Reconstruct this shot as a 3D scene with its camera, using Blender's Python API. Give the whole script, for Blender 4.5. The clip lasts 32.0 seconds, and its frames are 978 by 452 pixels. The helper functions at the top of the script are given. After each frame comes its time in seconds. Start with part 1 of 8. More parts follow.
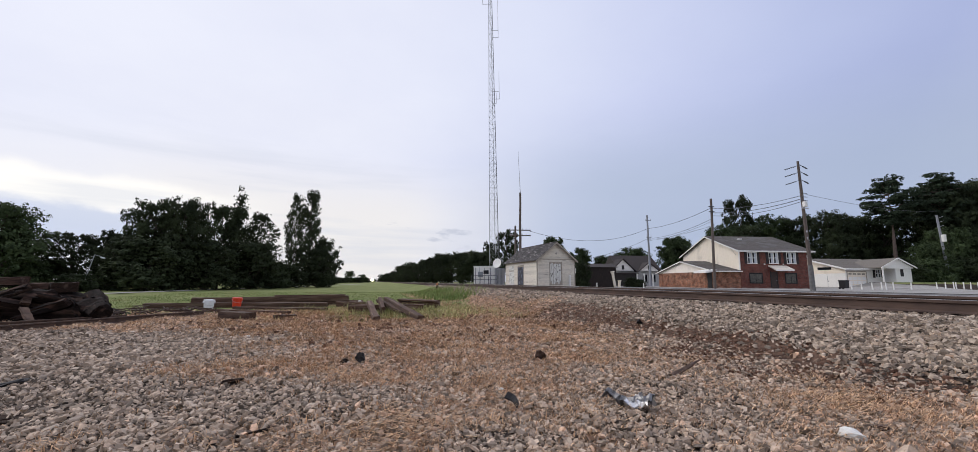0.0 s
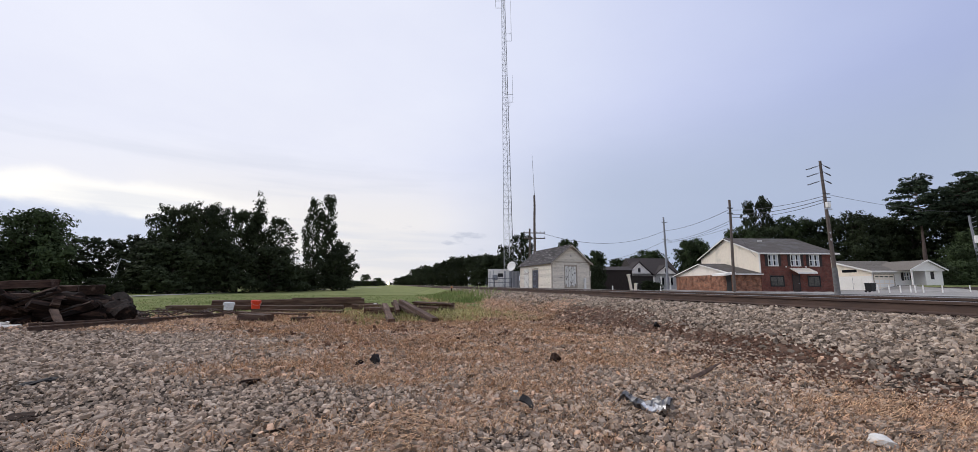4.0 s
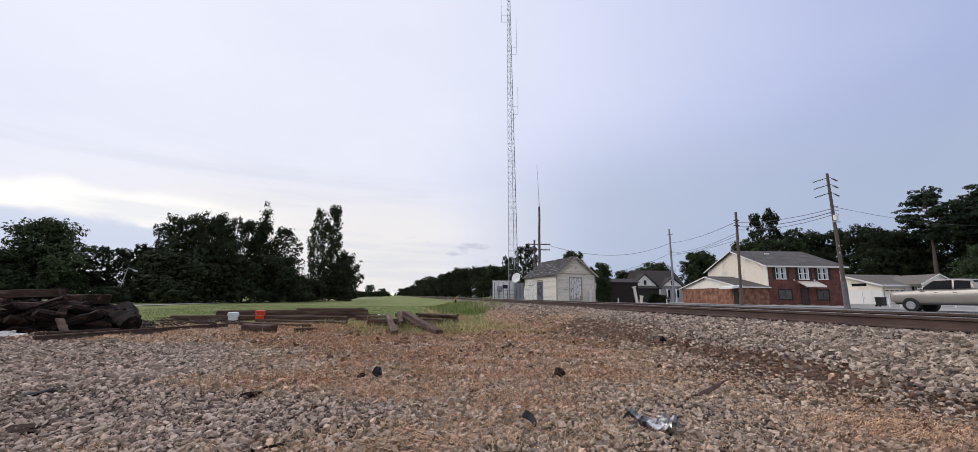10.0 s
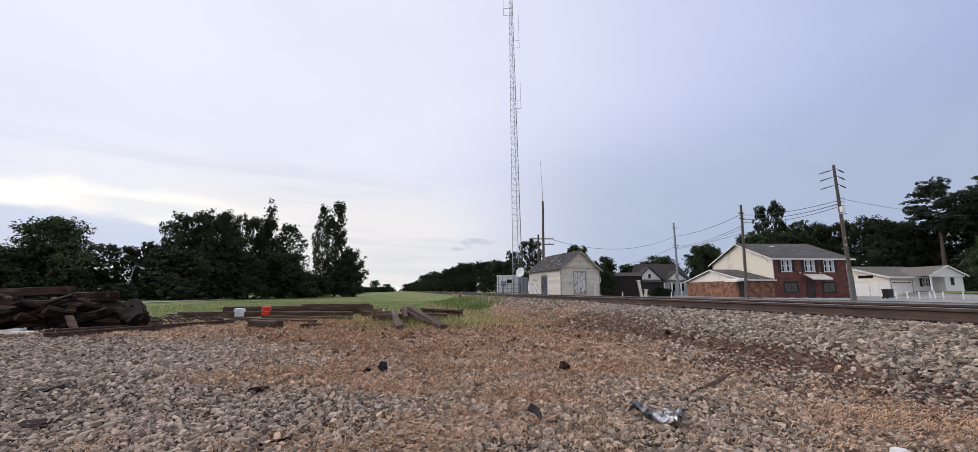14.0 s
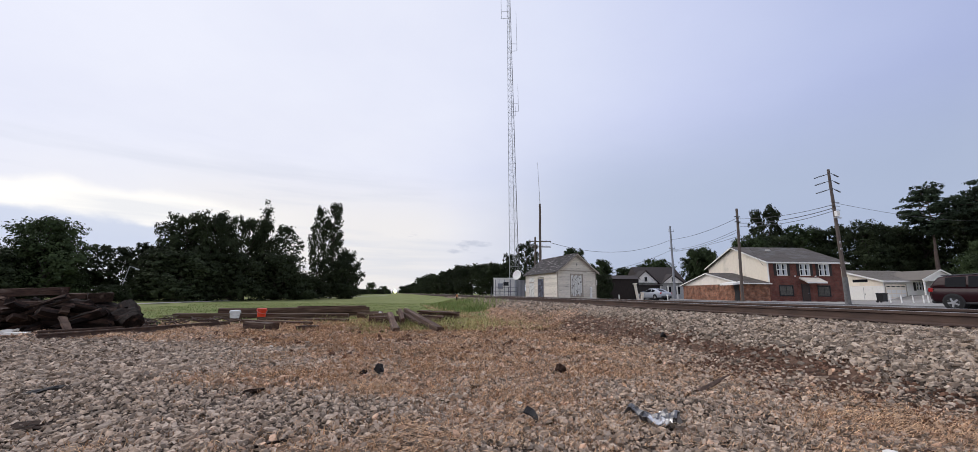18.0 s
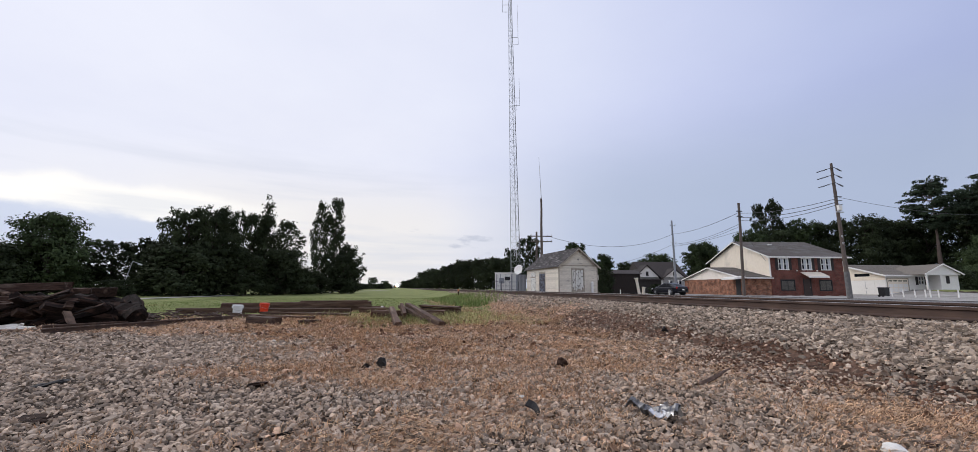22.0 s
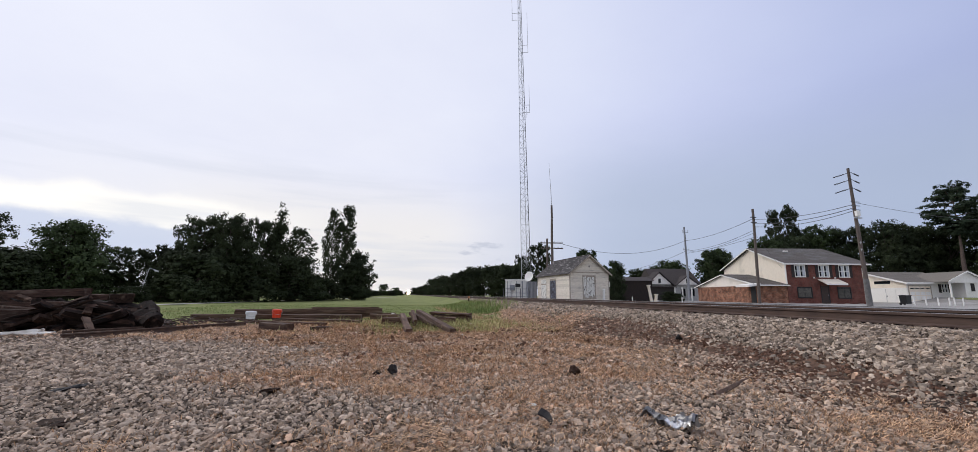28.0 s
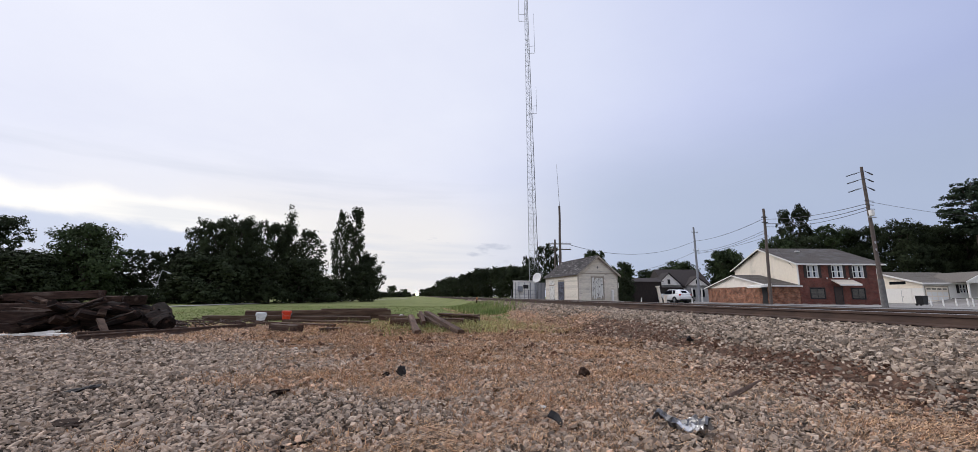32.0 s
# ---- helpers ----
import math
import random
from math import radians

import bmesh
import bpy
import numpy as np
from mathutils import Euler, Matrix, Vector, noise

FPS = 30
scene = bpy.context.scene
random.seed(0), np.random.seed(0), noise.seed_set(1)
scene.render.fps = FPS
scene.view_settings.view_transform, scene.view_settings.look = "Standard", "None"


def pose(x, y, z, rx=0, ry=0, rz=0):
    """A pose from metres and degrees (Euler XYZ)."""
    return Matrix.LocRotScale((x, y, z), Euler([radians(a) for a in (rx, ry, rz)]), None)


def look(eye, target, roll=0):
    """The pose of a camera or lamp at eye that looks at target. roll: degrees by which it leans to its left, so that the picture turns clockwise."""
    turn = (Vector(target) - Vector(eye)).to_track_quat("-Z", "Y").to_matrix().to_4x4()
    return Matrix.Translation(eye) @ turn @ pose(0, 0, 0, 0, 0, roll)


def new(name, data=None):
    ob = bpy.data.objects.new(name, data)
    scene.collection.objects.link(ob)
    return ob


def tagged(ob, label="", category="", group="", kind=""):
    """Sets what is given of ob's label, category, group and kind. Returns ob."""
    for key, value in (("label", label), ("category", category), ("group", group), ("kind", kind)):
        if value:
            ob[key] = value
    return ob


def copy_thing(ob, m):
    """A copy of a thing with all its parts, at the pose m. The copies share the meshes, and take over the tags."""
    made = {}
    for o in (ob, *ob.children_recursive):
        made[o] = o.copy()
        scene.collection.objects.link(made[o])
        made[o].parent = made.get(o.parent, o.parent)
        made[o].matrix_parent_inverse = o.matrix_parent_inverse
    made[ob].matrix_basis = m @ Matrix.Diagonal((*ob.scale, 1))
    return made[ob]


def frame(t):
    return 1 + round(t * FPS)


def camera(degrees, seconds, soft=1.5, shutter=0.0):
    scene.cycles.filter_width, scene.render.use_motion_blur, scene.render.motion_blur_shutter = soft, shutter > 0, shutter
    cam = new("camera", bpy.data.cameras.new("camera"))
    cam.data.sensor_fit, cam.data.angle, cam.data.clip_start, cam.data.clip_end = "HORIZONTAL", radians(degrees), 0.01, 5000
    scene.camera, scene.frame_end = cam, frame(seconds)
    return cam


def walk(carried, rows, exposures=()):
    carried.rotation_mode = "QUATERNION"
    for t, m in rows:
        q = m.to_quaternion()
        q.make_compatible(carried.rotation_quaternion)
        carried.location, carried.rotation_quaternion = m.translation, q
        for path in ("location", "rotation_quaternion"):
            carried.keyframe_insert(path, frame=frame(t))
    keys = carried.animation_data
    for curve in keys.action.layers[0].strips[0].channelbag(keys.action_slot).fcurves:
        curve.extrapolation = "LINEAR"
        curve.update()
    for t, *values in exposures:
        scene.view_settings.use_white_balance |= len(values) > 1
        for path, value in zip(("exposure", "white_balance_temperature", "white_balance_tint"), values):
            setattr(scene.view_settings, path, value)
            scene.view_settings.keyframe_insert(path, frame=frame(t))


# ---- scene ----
# ---- camera and its walk ----
cam = camera(99.83, 32.0, soft=0.7)
PATH = [
    (0, (-0.029, -0.028, 1.007), (0.5210, 1.8764, 1.2763), 0.33),
    (0.5, (-0.023, -0.028, 1.003), (0.5200, 1.8801, 1.2578), -0.23),
    (1, (-0.037, -0.026, 1.003), (0.4961, 1.8861, 1.2496), 0.11),
    (1.5, (-0.018, -0.021, 0.999), (0.4894, 1.8974, 1.2454), -0.26),
    (2, (-0.019, -0.018, 0.999), (0.4848, 1.9007, 1.2535), -0.23),
    (2.5, (-0.013, -0.015, 0.994), (0.4733, 1.9091, 1.2455), -0.31),
    (3, (-0.013, -0.014, 0.993), (0.4701, 1.9089, 1.2570), 0.19),
    (3.5, (-0.018, -0.011, 0.988), (0.4590, 1.9101, 1.2768), 0.29),
    (5.5, (-0.012, -0.011, 0.995), (0.4969, 1.9076, 1.2414), 0.38),
    (6, (-0.018, -0.016, 0.992), (0.4779, 1.9073, 1.2281), 0.51),
    (6.5, (-0.009, -0.022, 0.994), (0.5089, 1.8967, 1.2152), -0.07),
    (7, (-0.011, -0.017, 0.992), (0.5030, 1.9026, 1.2215), 0.22),
    (7.5, (-0.009, -0.016, 0.993), (0.5210, 1.8962, 1.2413), 0.25),
    (8, (-0.013, -0.016, 1.003), (0.5029, 1.8942, 1.2936), 0.76),
    (8.5, (-0.008, -0.015, 1.008), (0.4970, 1.8944, 1.3259), 0.88),
    (9, (-0.001, -0.004, 1.004), (0.4836, 1.9070, 1.3430), 0.76),
    (9.5, (-0.005, -0.009, 1.010), (0.4658, 1.9044, 1.3542), 0.94),
    (10, (-0.002, -0.003, 1.007), (0.4550, 1.9144, 1.3440), 0.70),
    (10.5, (-0.000, 0.003, 1.004), (0.4485, 1.9238, 1.3316), 0.64),
    (10.6, (-0.000, 0.002, 1.004), (0.4482, 1.9239, 1.3314), 0.63),
    (11, (-0.001, -0.005, 1.006), (0.4478, 1.9171, 1.3268), 0.52),
    (11.5, (-0.001, -0.001, 1.006), (0.4451, 1.9229, 1.3191), 0.36),
    (12, (-0.002, -0.000, 1.004), (0.4444, 1.9235, 1.3205), 0.44),
    (12.5, (-0.001, -0.004, 1.001), (0.4404, 1.9214, 1.3159), 0.47),
    (13, (-0.000, 0.000, 1.000), (0.4443, 1.9248, 1.3128), 0.30),
    (13.5, (-0.001, -0.002, 0.999), (0.4431, 1.9232, 1.3109), 0.34),
    (14, (-0.002, 0.003, 1.003), (0.4387, 1.9285, 1.3155), 0.30),
    (14.5, (-0.002, 0.002, 1.001), (0.4350, 1.9273, 1.3204), 0.28),
    (16.5, (-0.009, -0.003, 1.001), (0.4583, 1.9184, 1.2972), 0.70),
    (17, (-0.006, -0.006, 0.999), (0.4628, 1.9150, 1.2963), 0.30),
    (17.4, (-0.006, -0.006, 0.999), (0.4568, 1.9149, 1.3061), 0.44),
    (17.5, (-0.006, -0.010, 1.003), (0.4582, 1.9098, 1.3190), 0.27),
    (18, (-0.005, -0.009, 1.002), (0.4495, 1.9117, 1.3262), 0.51),
    (18.5, (-0.007, -0.001, 1.004), (0.4354, 1.9222, 1.3276), 0.62),
    (19, (-0.005, -0.003, 1.003), (0.4385, 1.9197, 1.3277), 0.73),
    (19.5, (-0.008, 0.003, 1.001), (0.4296, 1.9298, 1.3118), 0.61),
    (20, (-0.008, 0.003, 0.999), (0.4255, 1.9303, 1.3099), 0.62),
    (20.5, (-0.009, 0.004, 1.001), (0.4187, 1.9334, 1.3068), 0.60),
    (21, (-0.003, 0.008, 0.997), (0.4257, 1.9389, 1.2933), 0.37),
    (21.5, (-0.006, 0.006, 1.000), (0.4269, 1.9358, 1.2975), 0.37),
    (22, (-0.009, -0.011, 0.998), (0.4404, 1.9150, 1.2972), 0.46),
    (22.5, (-0.013, -0.015, 0.993), (0.4558, 1.9051, 1.3002), 0.70),
    (23, (-0.032, -0.027, 0.999), (0.4815, 1.8783, 1.3224), 1.49),
    (23.5, (-0.014, -0.010, 0.996), (0.4415, 1.9151, 1.2896), 1.13),
    (24, (-0.014, 0.001, 0.998), (0.4093, 1.9355, 1.2795), 1.16),
    (24.5, (-0.017, 0.007, 0.994), (0.3758, 1.9524, 1.2460), 0.98),
    (25, (-0.006, 0.019, 0.992), (0.3810, 1.9624, 1.2642), 0.39),
    (25.5, (-0.017, 0.013, 0.991), (0.3680, 1.9509, 1.3009), 0.72),
    (27.5, (-0.009, 0.008, 0.991), (0.3895, 1.9402, 1.3208), 0.97),
    (28, (-0.016, 0.008, 0.995), (0.3836, 1.9397, 1.3265), 0.58),
    (28.5, (-0.011, 0.012, 0.996), (0.3587, 1.9462, 1.3477), 0.62),
    (28.6, (-0.016, 0.022, 0.997), (0.3432, 1.9545, 1.3647), 0.55),
    (29, (-0.016, 0.022, 0.997), (0.3143, 1.9587, 1.3695), 0.68),
    (29.2, (-0.016, 0.022, 0.997), (0.3209, 1.9592, 1.3610), 0.60),
    (29.5, (-0.016, 0.026, 0.997), (0.3172, 1.9652, 1.3537), 0.86),
    (30, (-0.023, 0.023, 0.991), (0.3032, 1.9632, 1.3528), 0.51),
    (30.5, (-0.019, 0.022, 0.991), (0.3264, 1.9602, 1.3427), 0.17),
    (31, (-0.014, 0.023, 0.990), (0.3324, 1.9641, 1.3265), 0.61),
    (31.5, (-0.017, 0.022, 0.997), (0.3559, 1.9589, 1.3277), 0.66),
    (32, (-0.019, 0.027, 0.994), (0.3443, 1.9650, 1.3312), 0.49),
]
walk(cam, [(t, look(eye, target, roll)) for t, eye, target, roll in PATH])

# ---- world and sun ----
SUN_AZ, SUN_EL = -58.0, 42.0
# behind the cloud
GLOW_AZ, GLOW_EL = -26.0, 30.0    # the thinnest cloud, over the field


def make_world():
    w = bpy.data.worlds.new("sky")
    scene.world = w
    w.use_nodes = True
    nt = w.node_tree
    nt.nodes.clear()
    N, L = nt.nodes.new, nt.links.new
    out, bg = N("ShaderNodeOutputWorld"), N("ShaderNodeBackground")
    sky = N("ShaderNodeTexSky")
    sky.sky_type, sky.sun_disc = "NISHITA", False
    sky.sun_elevation, sky.sun_rotation = radians(SUN_EL), radians(SUN_AZ)
    sky.air_density, sky.dust_density, sky.ozone_density = 1.0, 2.0, 2.0
    dim = N("ShaderNodeVectorMath")
    dim.operation = "SCALE"
    dim.inputs["Scale"].default_value = 0.07
    L(sky.outputs[0], dim.inputs[0])
    tc = N("ShaderNodeTexCoord")
    # glow: how near a direction is to the hidden sun
    s = Vector((math.sin(radians(GLOW_AZ)) * math.cos(radians(GLOW_EL)), math.cos(radians(GLOW_AZ)) * math.cos(radians(GLOW_EL)), math.sin(radians(GLOW_EL))))
    dot = N("ShaderNodeVectorMath")
    dot.operation = "DOT_PRODUCT"
    dot.inputs[1].default_value = s
    L(tc.outputs["Generated"], dot.inputs[0])
    half = N("ShaderNodeMath")
    half.operation = "MULTIPLY_ADD"
    half.inputs[1].default_value, half.inputs[2].default_value = 0.5, 0.5
    L(dot.outputs["Value"], half.inputs[0])
    glow = N("ShaderNodeValToRGB")
    e = glow.color_ramp.elements
    e[0].position, e[0].color = 0.0, (0.92, 0.93, 1.0, 1)
    e[1].position, e[1].color = 1.0, (0.86, 0.88, 1.0, 1)
    for p, c in ((0.34, (0.84, 0.86, 0.96, 1)), (0.48, (0.50, 0.55, 0.77, 1)), (0.58, (0.435, 0.495, 0.755, 1)), (0.67, (0.50, 0.56, 0.815, 1)), (0.775, (0.63, 0.68, 0.91, 1)), (0.875, (0.745, 0.785, 0.965, 1)), (0.95, (0.82, 0.845, 0.985, 1))):
        k = e.new(p)
        k.color = c
    L(half.outputs[0], glow.inputs[0])
    # broad soft cloud streaks, flattened towards the horizon
    sep = N("ShaderNodeSeparateXYZ")
    L(tc.outputs["Generated"], sep.inputs[0])
    up = N("ShaderNodeMath")
    up.operation = "ADD"
    up.inputs[1].default_value = 0.16
    L(sep.outputs["Z"], up.inputs[0])
    comb = N("ShaderNodeCombineXYZ")
    for a in ("X", "Y"):
        d = N("ShaderNodeMath")
        d.operation = "DIVIDE"
        L(sep.outputs[a], d.inputs[0])
        L(up.outputs[0], d.inputs[1])
        L(d.outputs[0], comb.inputs[a])
    n1 = N("ShaderNodeTexNoise")
    n1.inputs["Scale"].default_value, n1.inputs["Detail"].default_value, n1.inputs["Roughness"].default_value = 0.9, 6, 0.55
    L(comb.outputs[0], n1.inputs["Vector"])
    r1 = N("ShaderNodeValToRGB")
    r1.color_ramp.elements[0].position, r1.color_ramp.elements[0].color = 0.32, (0.94, 0.945, 0.97, 1)
    r1.color_ramp.elements[1].position, r1.color_ramp.elements[1].color = 0.66, (1.03, 1.03, 1.015, 1)
    L(n1.outputs["Fac"], r1.inputs[0])
    mul = N("ShaderNodeMixRGB")
    mul.blend_type, mul.inputs[0].default_value = "MULTIPLY", 1.0
    L(glow.outputs[0], mul.inputs[1])
    L(r1.outputs[0], mul.inputs[2])
    def math2(op, a, b):
        m = N("ShaderNodeMath")
        m.operation = op
        for i, v in enumerate((a, b)):
            if isinstance(v, (int, float)):
                m.inputs[i].default_value = v
            else:
                L(v, m.inputs[i])
        return m.outputs[0]

    def stops(value, pairs):
        r = N("ShaderNodeValToRGB")
        r.color_ramp.interpolation = "EASE"
        el = r.color_ramp.elements
        el[0].position, el[0].color = pairs[0][0], (pairs[0][1],) * 3 + (1,)
        el[1].position, el[1].color = pairs[-1][0], (pairs[-1][1],) * 3 + (1,)
        for p, v in pairs[1:-1]:
            el.new(p).color = (v, v, v, 1)
        L(value, r.inputs[0])
        return r.outputs[0]

    def mixed(fac, a, colour):
        m = N("ShaderNodeMixRGB")
        m.inputs[2].default_value = (*colour, 1)
        L(fac, m.inputs[0])
        L(a, m.inputs[1])
        return m.outputs[0]

    def across(lo, hi):
        r = N("ShaderNodeMapRange")
        r.interpolation_type = "SMOOTHSTEP"
        r.inputs["From Min"].default_value, r.inputs["From Max"].default_value = lo, hi
        L(sep.outputs["X"], r.inputs["Value"])
        return r.outputs[0]

    def clouds(scale, shift, detail, rough):
        st = N("ShaderNodeVectorMath")
        st.operation = "MULTIPLY_ADD"
        st.inputs[1].default_value, st.inputs[2].default_value = scale, shift
        L(tc.outputs["Generated"], st.inputs[0])
        n = N("ShaderNodeTexNoise")
        n.inputs["Scale"].default_value, n.inputs["Detail"].default_value, n.inputs["Roughness"].default_value = 1.0, detail, rough
        L(st.outputs[0], n.inputs["Vector"])
        return n.outputs["Fac"]

    # cream light low over the end of the line
    wd = Vector((math.sin(radians(-9)) * math.cos(radians(8)), math.cos(radians(-9)) * math.cos(radians(8)), math.sin(radians(8))))
    dw = N("ShaderNodeVectorMath")
    dw.operation = "DOT_PRODUCT"
    dw.inputs[1].default_value = wd
    L(tc.outputs["Generated"], dw.inputs[0])
    cream = stops(dw.outputs["Value"], ((0.80, 0.0), (0.93, 0.45), (0.985, 0.8)))
    cream = math2("MULTIPLY", cream, stops(sep.outputs["Z"], ((0.0, 1.0), (0.14, 0.9), (0.30, 0.12), (0.5, 0.0))))
    sky_c = mixed(cream, mul.outputs[0], (0.93, 0.885, 0.83))
    # blue-grey bank on the left with a bright ragged crest, thin bars over it
    ragged = clouds((8.0, 8.0, 14.0), (4.1, 3.1, 0.3), 6, 0.5)
    h = math2("ADD", sep.outputs["Z"], math2("MULTIPLY", math2("SUBTRACT", ragged, 0.5), 0.06))
    bank = math2("MULTIPLY", stops(h, ((0.03, 0.35), (0.09, 1.0), (0.125, 0.9), (0.145, 0.0))), across(-0.2, -0.45))
    sky_c = mixed(math2("MULTIPLY", bank, 0.85), sky_c, (0.58, 0.65, 0.83))
    crest = math2("MULTIPLY", stops(h, ((0.12, 0.0), (0.14, 1.0), (0.165, 0.9), (0.19, 0.0))), across(-0.16, -0.44))
    sky_c = mixed(crest, sky_c, (1.08, 1.05, 1.0))
    bars = clouds((2.2, 2.2, 26.0), (5.3, 0.4, 1.2), 6, 0.5)
    low = math2("MULTIPLY", stops(sep.outputs["Z"], ((0.0, 0.6), (0.1, 1.0), (0.22, 0.7), (0.34, 0.0))), across(0.35, 0.0))
    r4 = N("ShaderNodeMapRange")
    r4.inputs["From Min"].default_value, r4.inputs["From Max"].default_value, r4.inputs["To Max"].default_value = 0.52, 0.68, 0.5
    L(bars, r4.inputs["Value"])
    sky_c = mixed(math2("MULTIPLY", r4.outputs[0], low), sky_c, (0.64, 0.68, 0.79))
    # two small dark scraps of cloud low beside the mast
    scrap = clouds((9.0, 9.0, 30.0), (2.1, 7.7, 0.9), 4, 0.5)
    sm = math2("MULTIPLY", stops(sep.outputs["Z"], ((0.07, 0.0), (0.10, 1.0), (0.125, 1.0), (0.15, 0.0))), math2("MULTIPLY", across(-0.02, 0.04), across(0.3, 0.2)))
    r5 = N("ShaderNodeMapRange")
    r5.inputs["From Min"].default_value, r5.inputs["From Max"].default_value, r5.inputs["To Max"].default_value = 0.60, 0.66, 0.6
    L(scrap, r5.inputs["Value"])
    sky_c = mixed(math2("MULTIPLY", r5.outputs[0], sm), sky_c, (0.52, 0.55, 0.66))
    # greyer air low on the right
    haze = math2("MULTIPLY", stops(sep.outputs["Z"], ((0.0, 0.75), (0.20, 0.68), (0.42, 0.0))), across(0.1, 0.55))
    sky_c = mixed(haze, sky_c, (0.425, 0.50, 0.635))
    fin = N("ShaderNodeMixRGB")
    fin.inputs[0].default_value = 0.93
    L(dim.outputs[0], fin.inputs[1])
    L(sky_c, fin.inputs[2])
    L(fin.outputs[0], bg.inputs["Color"])
    bg.inputs["Strength"].default_value = 1.03
    L(bg.outputs[0], out.inputs[0])


make_world()
sun = new("sun", bpy.data.lights.new("sun", "SUN"))
sun.data.energy, sun.data.angle, sun.data.color = 1.5, radians(50), (1.0, 0.95, 0.89)
sun.matrix_world = look((0, 0, 0), (-math.sin(radians(SUN_AZ)) * math.cos(radians(SUN_EL)), -math.cos(radians(SUN_AZ)) * math.cos(radians(SUN_EL)), -math.sin(radians(SUN_EL))))


# ---- materials ----
def mat(name, c1, c2=None, rough=0.8, scale=8.0, detail=5.0, bump=0.0, bscale=None, metal=0.0, island=0.0, obj=0.0,
        stretch=(1, 1, 1), tint=None, c3=None, c3_scale=0.7, c3_at=(0.5, 0.65), spec=0.4, emit=0.0):
    """Noise between two colours, a second larger stain colour, relief, and piece-by-piece change of value."""
    m = bpy.data.materials.new(name)
    m.use_nodes = True
    nt = m.node_tree
    N, L = nt.nodes.new, nt.links.new
    bs = nt.nodes["Principled BSDF"]
    bs.inputs["Roughness"].default_value, bs.inputs["Metallic"].default_value = rough, metal
    bs.inputs["Specular IOR Level"].default_value = spec
    tc = N("ShaderNodeTexCoord")
    mp = N("ShaderNodeMapping")
    mp.inputs["Scale"].default_value = stretch
    L(tc.outputs["Object"], mp.inputs[0])
    no = N("ShaderNodeTexNoise")
    no.inputs["Scale"].default_value, no.inputs["Detail"].default_value = scale, detail
    L(mp.outputs[0], no.inputs["Vector"])
    mx = N("ShaderNodeMixRGB")
    mx.inputs[1].default_value, mx.inputs[2].default_value = (*c1, 1), (*(c2 or c1), 1)
    rm = N("ShaderNodeMapRange")
    rm.inputs["From Min"].default_value, rm.inputs["From Max"].default_value = 0.32, 0.68
    L(no.outputs["Fac"], rm.inputs["Value"])
    L(rm.outputs[0], mx.inputs[0])
    last = mx.outputs[0]
    if c3:
        n3 = N("ShaderNodeTexNoise")
        n3.inputs["Scale"].default_value, n3.inputs["Detail"].default_value = c3_scale, 6
        L(mp.outputs[0], n3.inputs["Vector"])
        r3 = N("ShaderNodeMapRange")
        r3.inputs["From Min"].default_value, r3.inputs["From Max"].default_value = c3_at
        L(n3.outputs["Fac"], r3.inputs["Value"])
        m3 = N("ShaderNodeMixRGB")
        m3.inputs[2].default_value = (*c3, 1)
        L(r3.outputs[0], m3.inputs[0])
        L(last, m3.inputs[1])
        last = m3.outputs[0]
    if tint:
        g = N("ShaderNodeNewGeometry")
        fr = N("ShaderNodeMath")
        fr.operation = "MULTIPLY"
        fr.inputs[1].default_value = 37.3
        L(g.outputs["Random Per Island"], fr.inputs[0])
        fc = N("ShaderNodeMath")
        fc.operation = "FRACT"
        L(fr.outputs[0], fc.inputs[0])
        mt = N("ShaderNodeMixRGB")
        mt.inputs[2].default_value = (*tint, 1)
        L(fc.outputs[0], mt.inputs[0])
        L(last, mt.inputs[1])
        last = mt.outputs[0]
    for amount, node, out in ((island, "ShaderNodeNewGeometry", "Random Per Island"), (obj, "ShaderNodeObjectInfo", "Random")):
        if amount:
            g = N(node)
            vr = N("ShaderNodeMapRange")
            vr.inputs["To Min"].default_value, vr.inputs["To Max"].default_value = 1 - amount, 1 + amount
            L(g.outputs[out], vr.inputs["Value"])
            hs = N("ShaderNodeHueSaturation")
            L(vr.outputs[0], hs.inputs["Value"])
            L(last, hs.inputs["Color"])
            last = hs.outputs[0]
    L(last, bs.inputs["Base Color"])
    if bump:
        nb = N("ShaderNodeTexNoise")
        nb.inputs["Scale"].default_value, nb.inputs["Detail"].default_value = bscale or scale * 3, 4
        L(mp.outputs[0], nb.inputs["Vector"])
        bp = N("ShaderNodeBump")
        bp.inputs["Strength"].default_value, bp.inputs["Distance"].default_value = bump, 0.02
        L(nb.outputs["Fac"], bp.inputs["Height"])
        L(bp.outputs[0], bs.inputs["Normal"])
    if emit:
        bs.inputs["Emission Color"].default_value, bs.inputs["Emission Strength"].default_value = (*c1, 1), emit
    return m


def glass_mat(name, tint, rough=0.05):
    m = bpy.data.materials.new(name)
    m.use_nodes = True
    bs = m.node_tree.nodes["Principled BSDF"]
    bs.inputs["Base Color"].default_value, bs.inputs["Roughness"].default_value = (*tint, 1), rough
    bs.inputs["Specular IOR Level"].default_value = 0.14
    return m


